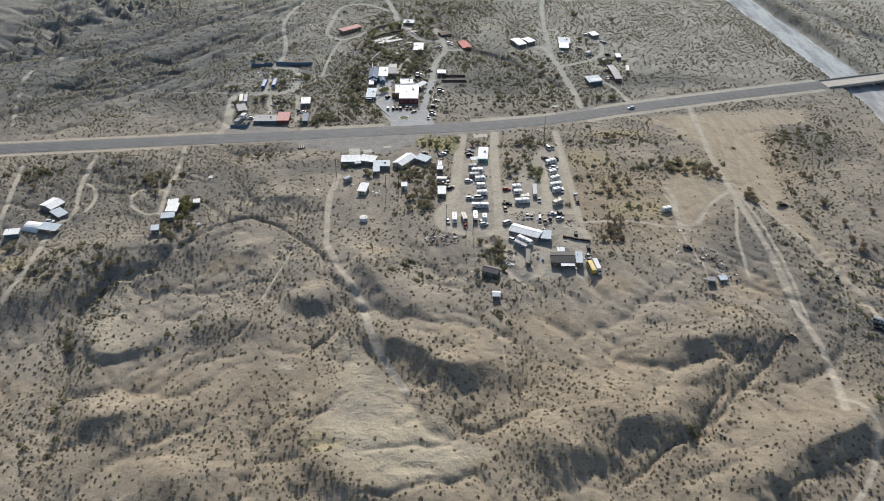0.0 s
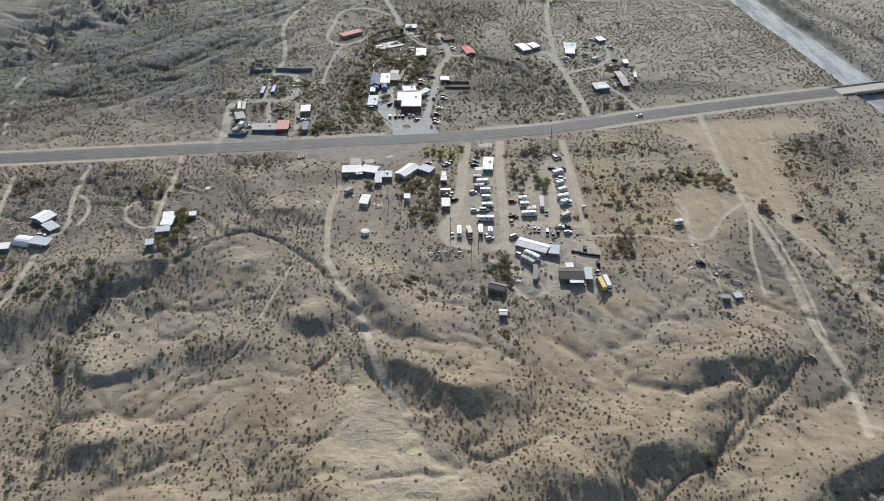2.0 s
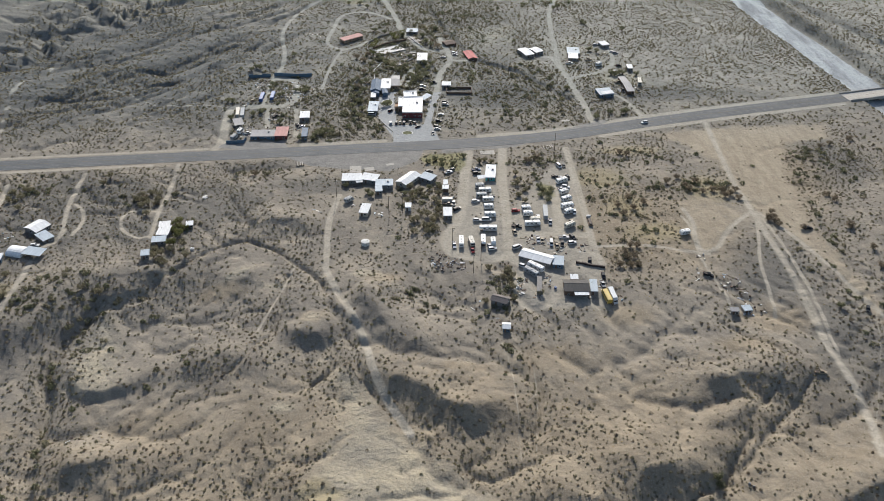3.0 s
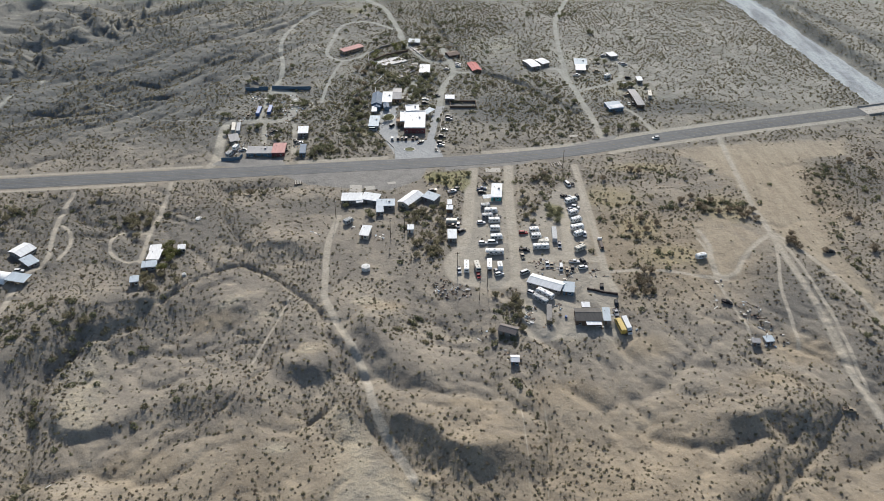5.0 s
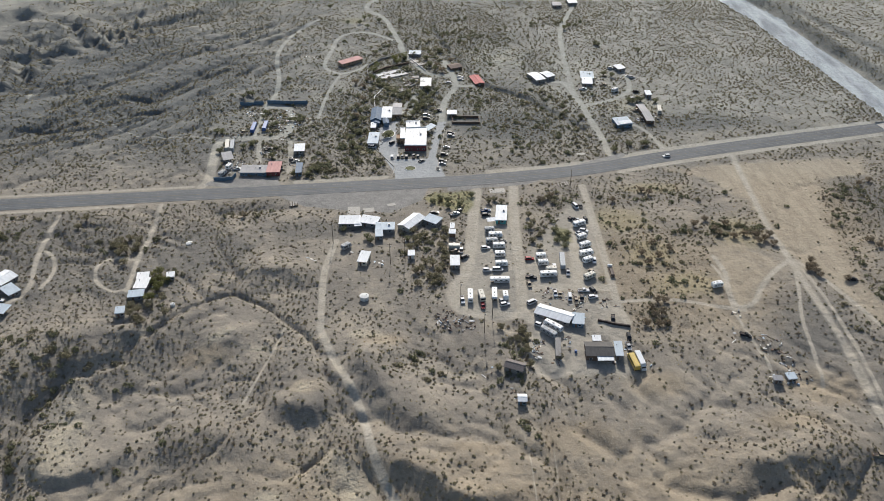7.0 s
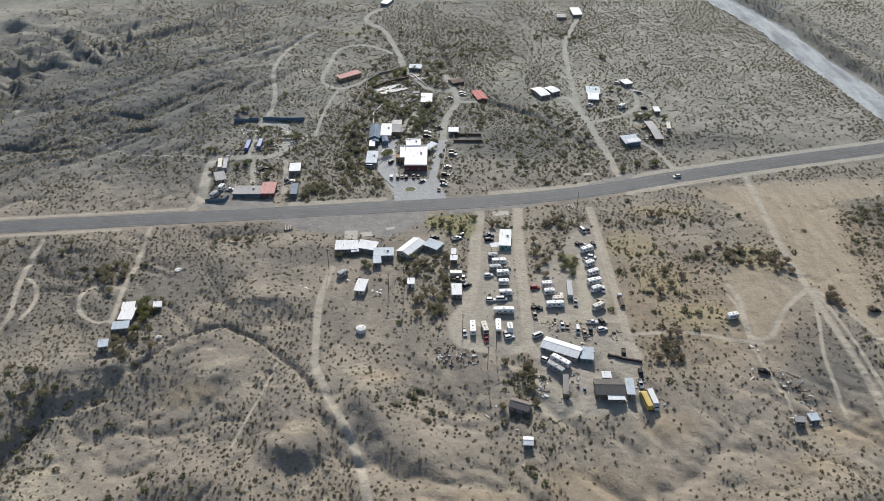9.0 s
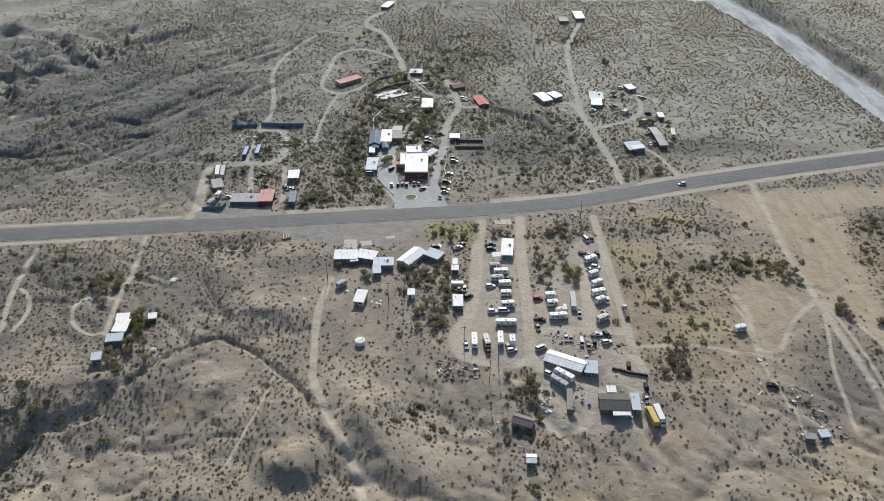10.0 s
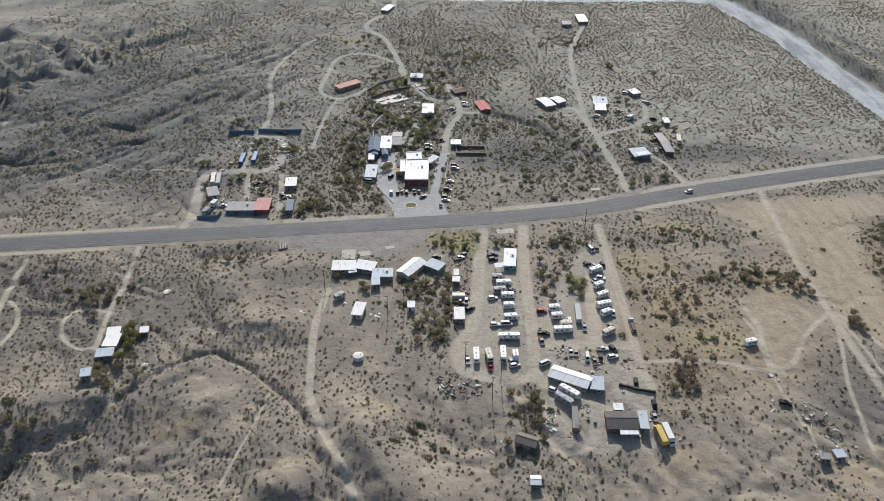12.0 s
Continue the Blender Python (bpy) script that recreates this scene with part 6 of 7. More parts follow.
def ring_bed(x, y, rx, ry, label):
    """A planting bed with a pale kerb."""
    root = tagged(new("planting_bed"), label, "planting bed")
    root.matrix_world = pose(x, y, ground_z(x, y))
    n = 28
    bm = bmesh.new()
    rings = [[bm.verts.new((s * rx * math.cos(k * math.tau / n), s2 * ry * math.sin(k * math.tau / n), z)) for k in range(n)] for s, s2, z in ((1, 1, -0.3), (1, 1, 0.22), (0.88, 0.88, 0.22), (0.88, 0.88, 0.05))]
    for a, b in zip(rings, rings[1:]):
        for k in range(n):
            bm.faces.new([a[k], a[(k + 1) % n], b[(k + 1) % n], b[k]])
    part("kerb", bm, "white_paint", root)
    bm = bmesh.new()
    bm.faces.new([bm.verts.new((0.89 * rx * math.cos(k * math.tau / n), 0.89 * ry * math.sin(k * math.tau / n), 0.12)) for k in range(n)])
    part("soil", bm, "turf", root)


ring_bed(-21.4, 226.2, 4.0, 6.0, "oval planting bed with a pale kerb in the drive")
ring_bed(-7.2, 178.1, 3.6, 3.0, "small round planting bed with a white kerb")


def wall_run(name, label, pts, h, thick, mat, category="wall"):
    """A free-standing wall or screen along a bent line, stepping with the ground."""
    root = tagged(new(name), label, category)
    x0, y0 = pts[0]
    root.matrix_world = pose(x0, y0, 0)
    for (ax, ay), (bx, by) in zip(pts, pts[1:]):
        n = max(1, int(math.hypot(bx - ax, by - ay) / 3.0))
        for k in range(n):
            px, py = ax + (bx - ax) * k / n, ay + (by - ay) * k / n
            qx, qy = ax + (bx - ax) * (k + 1) / n, ay + (by - ay) * (k + 1) / n
            u = Vector((qx - px, qy - py)).normalized()
            s = Vector((-u.y, u.x)) * thick / 2
            z = ground_z((px + qx) / 2, (py + qy) / 2)
            bm = bmesh.new()
            q = [(px + s.x, py + s.y), (qx + s.x, qy + s.y), (qx - s.x, qy - s.y), (px - s.x, py - s.y)]
            lo = [bm.verts.new((a - x0, b - y0, z - 0.6)) for a, b in q]
            hi = [bm.verts.new((a - x0, b - y0, z + h + 0.05 * (k % 2))) for a, b in q]
            bm.faces.new(lo[::-1])
            bm.faces.new(hi)
            for i in range(4):
                bm.faces.new([lo[i], lo[(i + 1) % 4], hi[(i + 1) % 4], hi[i]])
            part("panel", bm, mat, root)


wall_run("board_fence", "dark blue board fence behind the compound", [(-126.8, 277.1), (-110.4, 277.7)], 2.6, 0.2, "blue_wall", "fence")
wall_run("board_fence", "dark blue board fence behind the compound", [(-107.7, 277.8), (-79.3, 275.6)], 2.6, 0.2, "blue_wall", "fence")
wall_run("street_fence", "dark board fence along the highway", [(-124.5, 167.4), (-113.2, 167.1), (-112, 172)], 2.2, 0.2, "blue_wall", "fence")
wall_run("log_barrier", "dark steel beam barrier at the end of the track", [(80.9, 27.5), (86.4, 24.5), (95.0, 21.9)], 1.1, 0.7, "dark_metal", "barrier")
wall_run("garden_wall", "dark stone garden wall curving round the terrace", [(-39.7, 326.2), (-39.7, 342.3), (-31.4, 355.8), (-21.0, 362.1)], 1.4, 0.6, "grey_wall")
wall_run("garden_wall", "dark stone retaining wall under the terrace", [(-34.8, 329.5), (-26.3, 338.5), (-8.8, 348.1)], 1.6, 0.7, "brown_wall")
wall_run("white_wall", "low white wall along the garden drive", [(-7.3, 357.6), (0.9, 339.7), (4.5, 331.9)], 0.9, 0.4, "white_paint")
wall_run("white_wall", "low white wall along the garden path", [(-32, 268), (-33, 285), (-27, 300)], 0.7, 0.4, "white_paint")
wall_run("white_wall", "pale kerb wall of the restaurant drive", [(-29.5, 205), (-16.8, 180), (-17.5, 171)], 0.35, 0.35, "concrete")
wall_run("white_wall", "pale kerb wall beside the restaurant drive", [(9.6, 178), (13.2, 211), (15.5, 232)], 0.35, 0.35, "concrete")


def terrace(x, y, w, d, turn, h, mat, label):
    root = tagged(new("terrace"), label, "terrace")
    root.matrix_world = pose(x, y, ground_z(x, y), 0, 0, turn)
    bm = boxed(-w / 2, w / 2, -d / 2, d / 2, -1.2, h)
    bmesh.ops.bevel(bm, geom=bm.edges[:], offset=0.05, segments=1, affect="EDGES")
    part("floor_slab", bm, mat, root)
    for s in (-1, 1):
        part("kerb", boxed(-w / 2, w / 2, s * d / 2 - 0.15, s * d / 2 + 0.15, h - 0.3, h + 0.3), "concrete", root)
    for s in (-0.3, 0.1, 0.35):
        part("bench", boxed(w * s - 0.8, w * s + 0.8, -0.3, 0.3, h, h + 0.45), "wood", root)


wall_run("pen_wall", "low brown wall round a bare pen", [(21, 249.5), (39, 248.5), (39, 239), (21, 240), (21, 249.5)], 1.5, 0.4, "brown_wall")
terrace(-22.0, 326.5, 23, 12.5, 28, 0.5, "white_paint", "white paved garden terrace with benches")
terrace(-12.5, 297, 9, 5, 25, 0.6, "concrete", "grey paved patio with benches")
terrace(-7.5, 305, 8, 4.5, 50, 0.6, "concrete", "grey paved patio with benches")
terrace(-4.0, 318, 5, 9, -10, 0.5, "concrete", "grey paved patio with benches")
terrace(-2.5, 350, 7, 13, 30, 0.3, "concrete", "pale paved ramp over the gully")

def cattle_guard(x, y, turn, n):
    """A grid of pale bars over a shallow pit."""
    root = tagged(new("cattle_guard"), "pale steel cattle guard bars over a shallow pit", "cattle guard")
    root.matrix_world = pose(x, y, ground_z(x, y), 0, 0, turn)
    part("pit_frame", boxed(-n * 0.8, n * 0.8, -2.6, 2.6, -0.4, 0.03), "dark_metal", root)
    for k in range(n):
        u = (k - (n - 1) / 2) * 1.4
        part("bar", boxed(u - 0.3, u + 0.3, -2.5, 2.5, 0.031, 0.16), "concrete", root)


cattle_guard(83.0, 155.6, 12, 5)
cattle_guard(-73.8, 138.4, 8, 3)

# ---- scrap and clutter ----
SCRAP = ("wood", "grey_wall", "wood", "rust_roof", "steel", "dark_metal", "brown_wall", "pole_wood", "grey_roof")


def scrap_pile(x, y, r, n, seed, label, pale=0.4):
    """A heap of boards, sheets and boxes that lie about."""
    rnd = random.Random(seed)
    root = tagged(new("scrap_pile"), label, "scrap pile", "scrap on the ground")
    z0 = ground_z(x, y)
    root.matrix_world = pose(x, y, z0)
    for k in range(n):
        a, q = rnd.uniform(0, math.tau), r * math.sqrt(rnd.random())
        px, py = q * math.cos(a), q * math.sin(a) * 1.2
        z = ground_z(x + px, y + py) - z0
        kind = rnd.choice(("board", "sheet", "crate", "crate"))
        w, d, h = {"board": (rnd.uniform(1.5, 3.4), rnd.uniform(0.2, 0.5), 0.15), "sheet": (rnd.uniform(1, 2.2), rnd.uniform(0.7, 1.4), 0.12), "crate": (rnd.uniform(0.4, 1.1), rnd.uniform(0.4, 0.9), rnd.uniform(0.3, 0.8))}[kind]
        bm = boxed(-w / 2, w / 2, -d / 2, d / 2, -0.15, h, taper=0.03)
        mat = rnd.choice(("white_wall", "white_paint", "pale_roof", "rv_cream")) if rnd.random() < 0.55 * pale else rnd.choice(SCRAP)
        p = part(kind, bm, mat, root)
        p.matrix_basis = pose(px, py, z, rnd.uniform(-5, 5), rnd.uniform(-5, 5), rnd.uniform(0, 180))


for k, (x, y, r, n, pale) in enumerate((
    (155, 8, 6, 22, 0.8), (160, -2, 4, 12, 0.7), (162, -12, 5, 14, 0.5), (158, -14, 4, 10, 0.3), (150, -16, 4, 10, 0.6), (143, 14, 5, 5, 0.7), (148, 32, 3, 5, 0.3),
    (60, 46, 6, 16, 0.3), (70, 44, 6, 18, 0.3), (80, 44, 6, 16, 0.3), (88, 40, 5, 12, 0.3), (60, 50, 4, 8, 0.3), (74, 34, 4, 10, 0.4), (50, 5, 3, 14, 0.5), (51, 12, 3, 12, 0.5), (65, 12, 3, 9, 0.6), (58, -1, 3, 8, 0.3), (84, 2, 4, 12, 0.4), (92, 6, 4, 10, 0.3), (97, -2, 3, 8, 0.3), (78, 8, 4, 8, 0.3),
    (-38, 113, 4, 8, 0.5), (-23, 76, 3, 8, 0.8), (-36, 87, 3, 6, 0.4), (18, 92, 3, 10, 0.5), (17, 82, 3, 9, 0.5), (-58, 82, 3, 3, 0.6),
    (-99, 205, 5, 18, 0.7), (-96, 237, 6, 34, 1.0), (-93, 251, 6, 30, 1.0), (-83, 239, 4, 16, 0.9), (-97, 203, 5, 22, 0.9), (-119, 183, 4, 16, 0.7), (-111, 187, 4, 14, 0.7), (-79, 186, 3, 10, 0.7), (-116, 262, 4, 12, 0.9), (-94, 240, 7, 26, 0.8), (-88, 225, 5, 14, 0.7), (-113, 262, 6, 14, 0.7), (-92, 262, 5, 14, 0.7), (-118, 190, 5, 14, 0.5), (-114, 178, 5, 14, 0.5), (-104, 176, 5, 10, 0.4), (-78, 196, 4, 10, 0.5), (-122, 225, 4, 10, 0.5), (-90, 200, 5, 12, 0.5), (-100, 185, 4, 8, 0.5), (-78, 250, 4, 8, 0.8),
    (-28, 215, 4, 10, 0.5), (-29, 230, 4, 8, 0.5), (-30, 245, 4, 8, 0.5), (-12, 262, 4, 8, 0.5), (-10, 312, 5, 12, 0.5), (-3, 300, 4, 8, 0.5), (4, 240, 3, 6, 0.4),
    (140, 250, 5, 12, 0.4), (146, 240, 5, 12, 0.5), (160, 250, 4, 8, 0.4), (118, 300, 4, 8, 0.4), (130, 310, 4, 8, 0.5), (150, 320, 4, 6, 0.6), (-85, 360, 7, 10, 0.8),
    (-213, 42, 4, 8, 0.5), (-225, 60, 5, 9, 0.7), (-196, 70, 3, 6, 0.5), (-134, 60, 3, 6, 0.5), (19, 27, 5, 34, 0.15), (10, 30, 6, 44, 0.15), (38, -18, 3, 5, 0.7), (128, -117, 3, 4, 0.6), (27, -5, 3, 4, 0.6), (240, -20, 4, 6, 0.6), (-150, -78, 2, 2, 0.9),
)):
    scrap_pile(x, y, r, n, k, "scattered scrap boards, sheets and crates on the ground", pale)


# ---- plants ----
def leaf_material(name, dark, light):
    n = Nodes(name, 0.75, 0.0, 0.2)
    g = n.add("ShaderNodeNewGeometry").outputs["Random Per Island"]
    c = n.mix(g, dark, light)
    n.colour(n.mix(n.ramp(n.noise(11, 3), 0.35, 0.7), c, n.mix(0.5, c, light)))
    tree = n.mat.node_tree
    leaf = next(k for k in tree.nodes if k.type == "BSDF_PRINCIPLED")
    sheet = next(k for k in tree.nodes if k.type == "OUTPUT_MATERIAL")
    thin, both = tree.nodes.new("ShaderNodeBsdfTranslucent"), tree.nodes.new("ShaderNodeMixShader")
    tree.links.new(leaf.inputs["Base Color"].links[0].from_socket, thin.inputs["Color"])
    both.inputs[0].default_value = 0.48
    tree.links.new(leaf.outputs[0], both.inputs[1])
    tree.links.new(thin.outputs[0], both.inputs[2])
    tree.links.new(both.outputs[0], sheet.inputs["Surface"])
    return n.mat


M["scrub"] = leaf_material("grey_green_scrub_leaves", (0.145, 0.136, 0.088), (0.255, 0.232, 0.155))
M["mesquite"] = leaf_material("olive_mesquite_leaves", (0.110, 0.116, 0.070), (0.205, 0.207, 0.126))
M["green_leaf"] = leaf_material("fresh_green_leaves", (0.080, 0.092, 0.034), (0.180, 0.182, 0.075))
M["dry_leaf"] = leaf_material("dry_brown_twigs", (0.150, 0.126, 0.092), (0.255, 0.213, 0.158))
M["straw_leaf"] = leaf_material("dry_yellow_grass", (0.20, 0.155, 0.07), (0.34, 0.27, 0.13))


def tuft(rnd, n, wide, high, size):
    """Corners of the leaf sprays of one rounded, gappy bush."""
    out = []
    lobes = [(rnd.uniform(0, math.tau), rnd.uniform(0.7, 1.15)) for _ in range(4)]
    for _ in range(n):
        a, u = rnd.uniform(0, math.tau), rnd.uniform(0.02, 1.0)
        q = math.sqrt(1 - u * u)
        r = rnd.uniform(0.72, 1.02) * max(f * (0.75 + 0.25 * math.cos(a - b)) for b, f in lobes)
        out_way = np.array((q * math.cos(a), q * math.sin(a), u))
        c = out_way * (wide * r, wide * r, high * r)
        n_way = out_way + np.array([rnd.gauss(0, 0.45) for _ in range(3)])
        n_way /= np.linalg.norm(n_way)
        d = np.cross(n_way, (rnd.gauss(0, 1), rnd.gauss(0, 1), rnd.gauss(0, 1)))
        d /= np.linalg.norm(d)
        e = np.cross(n_way, d)
        s = size * rnd.uniform(0.7, 1.3)
        out += [c - d * s - e * s * 0.5, c + d * s - e * s * 0.5, c + e * s]
    return np.array(out)


def scatter(name, label, mat, xs, ys, sizes, forms, seed):
    """One mesh of many small plants that stand on the ground."""
    rng = np.random.default_rng(seed)
    zs = height(xs, ys)
    pick, turn = rng.integers(0, len(forms), len(xs)), rng.uniform(0, math.tau, len(xs))
    chunks = []
    for k, form in enumerate(forms):
        m = pick == k
        c, s = np.cos(turn[m])[:, None], np.sin(turn[m])[:, None]
        z = sizes[m][:, None]
        vx = (form[None, :, 0] * c - form[None, :, 1] * s) * z + xs[m][:, None]
        vy = (form[None, :, 0] * s + form[None, :, 1] * c) * z + ys[m][:, None]
        vz = form[None, :, 2] * z * rng.uniform(0.75, 1.2, m.sum())[:, None] + zs[m][:, None] - 0.03
        chunks.append(np.stack([vx, vy, vz], -1).reshape(-1, 3))
    co = np.concatenate(chunks)
    me = bpy.data.meshes.new(name)
    me.vertices.add(len(co))
    me.vertices.foreach_set("co", co.ravel())
    me.loops.add(len(co))
    me.loops.foreach_set("vertex_index", np.arange(len(co), dtype=np.int32))
    me.polygons.add(len(co) // 3)
    me.polygons.foreach_set("loop_start", np.arange(0, len(co), 3, dtype=np.int32))
    me.update(calc_edges=True)
    me.materials.append(M[mat])
    return tagged(new(name, me), label, "shrubs", kind="stuff")


def bare(x, y):
    """Where nothing grows: 1 on tracks, yards, roads and pavements."""
    d, _ = to_line(x, y, HIGHWAY)
    w, _ = to_line(x, y, WASH)
    v = np.maximum(smooth(worn(x, y), 0.3, 0.5), areas(x, y, PAVED, 1.0))
    v = np.maximum(v, 0.97 * areas(x, y, YARDS, 2.0))
    v = np.maximum(v, 0.94 * areas(x, y, SANDY, 4.0))
    v = np.maximum(v, 1 - smooth(d, 8.5, 10.5))
    v = np.maximum(v, 0.9 * smooth(areas(x, y, CLAY[:1], 9), 0.45, 0.65))
    return np.maximum(v, 1 - smooth(w, 14, 18))


rnd = random.Random(5)
forms_scrub = [tuft(rnd, 22, 0.56, 0.52, 0.22) for _ in range(10)]
forms_small = [tuft(rnd, 9, 0.5, 0.5, 0.26) for _ in range(8)]
THICK = [(-62, 178, 14, 7, 1.0), (-48, 188, 12, 6, 0.9), (-38, 180, 6, 10, 0.7), (90, 260, 14, 12, 0.5), (118, 440, 24, 10, 0.5), (2, 85, 14, 26, 0.8), (108, 30, 8, 14, 0.6), (118, 85, 16, 30, 0.6), (165, 103, 26, 8, 0.9), (-12, 290, 26, 60, 0.9), (-42, 222, 18, 50, 1.1), (62, 225, 50, 40, 0.3), (100, 225, 30, 34, 0.3), (-95, 230, 26, 45, 0.5), (75, 105, 14, 30, 0.7), (-160, 97, 14, 9, 0.9), (-132, 52, 8, 18, 0.9), (43, 14, 8, 14, 0.6), (115, 140, 30, 8, 0.8), (255, 130, 36, 30, 0.4), (-100, 128, 20, 6, 0.6), (-230, 112, 14, 14, 0.9), (70, 280, 50, 16, 0.7), (10, 375, 40, 30, 0.6), (-215, 18, 14, 6, 0.9), (30, 400, 30, 60, 0.5), (40, -20, 9, 26, 0.5), (-165, -60, 12, 60, 0.5), (-180, 5, 34, 16, 0.6), (215, 45, 10, 50, 0.5), (235, -60, 20, 60, 0.4), (-103, -40, 14, 9, 0.5), (-12, -2, 12, 12, 0.4)]


SPARSE = [(42, 212, 22, 28), (140, 118, 36, 20), (125, 60, 26, 40), (165, 60, 30, 30), (230, 165, 30, 20), (-32, 70, 26, 42), (-60, 95, 20, 30), (150, 30, 45, 45), (105, 70, 14, 40), (30, 10, 24, 26), (185, 225, 40, 14), (175, 300, 30, 24), (110, 300, 14, 40), (-95, 40, 20, 16), (-55, -5, 18, 14), (85, -30, 40, 20)]


def growth(x, y):
    d = 0.30 + 0.75 * smooth(fbm(x, y, 30, 3, 61), 0.35, 0.7) + 0.35 * smooth(sampled(x, y, RILL_WATER), 0.6, 2.5)
    for cx, cy, rx, ry, s in THICK:
        d = d + s * 2.2 * np.exp(-(((x - cx) / rx) ** 2 + ((y - cy) / ry) ** 2))
    d = d + 0.30 * smooth(x, 60, 130) * smooth(y, 225, 290)
    d = d + 0.35 * np.exp(-(((x + 200) / 60) ** 2 + ((y - 85) / 40) ** 2))
    for pts, deep, half in GULLIES:
        q, _ = to_line(x, y, pts, 20)
        d = d + 0.9 * np.exp(-(((q - half) / 4.0) ** 2))
    d = d * (1 - 0.68 * blobs(x, y, SPARSE))
    d = d * (1 - 0.6 * blobs(x, y, RUST[3:])) * (1 - bare(x, y))
    return d


def spaced(x0, x1, y0, y1, gap, rng):
    """Places that keep their distance from one another, as desert shrubs do."""
    X, Y = np.meshgrid(np.arange(x0, x1, gap), np.arange(y0, y1, gap))
    X = X + np.where(np.arange(X.shape[0]) % 2, gap / 2, 0)[:, None]
    return (X + gap * rng.uniform(-0.42, 0.42, X.shape)).ravel(), (Y + gap * rng.uniform(-0.42, 0.42, Y.shape)).ravel()


rng = np.random.default_rng(8)
tx, ty = spaced(-330, 400, -205, 620, 2.5, rng)
keep = rng.random(len(tx)) * 1.15 < growth(tx, ty)
tx, ty = tx[keep], ty[keep]
sz = 0.75 + 0.95 * rng.random(len(tx)) ** 1.8
dry = rng.random(len(tx)) < 0.3
scatter("scrub", "grey-green creosote scrub scattered over the desert", "scrub", tx[~dry], ty[~dry], sz[~dry], forms_scrub, 1)
scatter("dry_scrub", "dry brown leafless desert scrub", "dry_leaf", tx[dry], ty[dry], sz[dry], forms_scrub, 2)
tx, ty = spaced(-300, 340, -205, 480, 2.1, rng)
keep = rng.random(len(tx)) * 1.5 < growth(tx, ty)
tx, ty = tx[keep], ty[keep]
straw = rng.random(len(tx)) < 0.15 + 0.7 * blobs(tx, ty, STRAW)
scatter("low_scrub", "low grey-green tufts between the stones", "scrub", tx[~straw], ty[~straw], 0.35 + 0.45 * rng.random((~straw).sum()), forms_small, 3)
scatter("dry_grass", "dry yellow grass tufts", "straw_leaf", tx[straw], ty[straw], 0.4 + 0.5 * rng.random(straw.sum()), forms_small, 4)
big = [tuft(rnd, 48, 0.62, 0.62, 0.16) for _ in range(6)]
n_try = 60000
tx, ty = rng.uniform(-260, 300, n_try), rng.uniform(-120, 460, n_try)
dense = np.zeros(n_try)
for cx, cy, rx, ry, s in THICK:
    dense = np.maximum(dense, s * np.exp(-(((tx - cx) / rx) ** 2 + ((ty - cy) / ry) ** 2)))
keep = rng.random(n_try) < 0.85 * dense * smooth(fbm(tx, ty, 9, 2, 66), 0.4, 0.6) * (1 - bare(tx, ty))
tx, ty = tx[keep], ty[keep]
half = rng.random(len(tx)) < 0.5
scatter("thicket", "dense olive mesquite thicket along the washes", "mesquite", tx[half], ty[half], 1.6 + 1.6 * rng.random(half.sum()), big, 11)
scatter("dry_thicket", "dense grey-brown leafless thicket", "scrub", tx[~half], ty[~half], 1.5 + 1.5 * rng.random((~half).sum()), big, 12)
tx, ty = spaced(-330, 420, 185, 640, 4.6, rng)
keep = rng.random(len(tx)) * 1.2 < growth(tx, ty)
tx, ty = tx[keep], ty[keep]
scatter("creosote_scrub", "grey-green creosote scrub dotted over the far plain", "scrub", tx, ty, 1.3 + 1.2 * rng.random(len(tx)), forms_small, 14)
n_try = 30000
tx, ty = rng.uniform(-900, 1000, n_try), rng.uniform(380, 1400, n_try)
keep = ((np.abs(tx - 35) > 365) | (ty > 620)) & (rng.random(n_try) < 0.6)
scatter("far_scrub", "far grey-green scrub on the plain", "scrub", tx[keep], ty[keep], 1.0 + 1.1 * rng.random(keep.sum()), forms_small, 6)


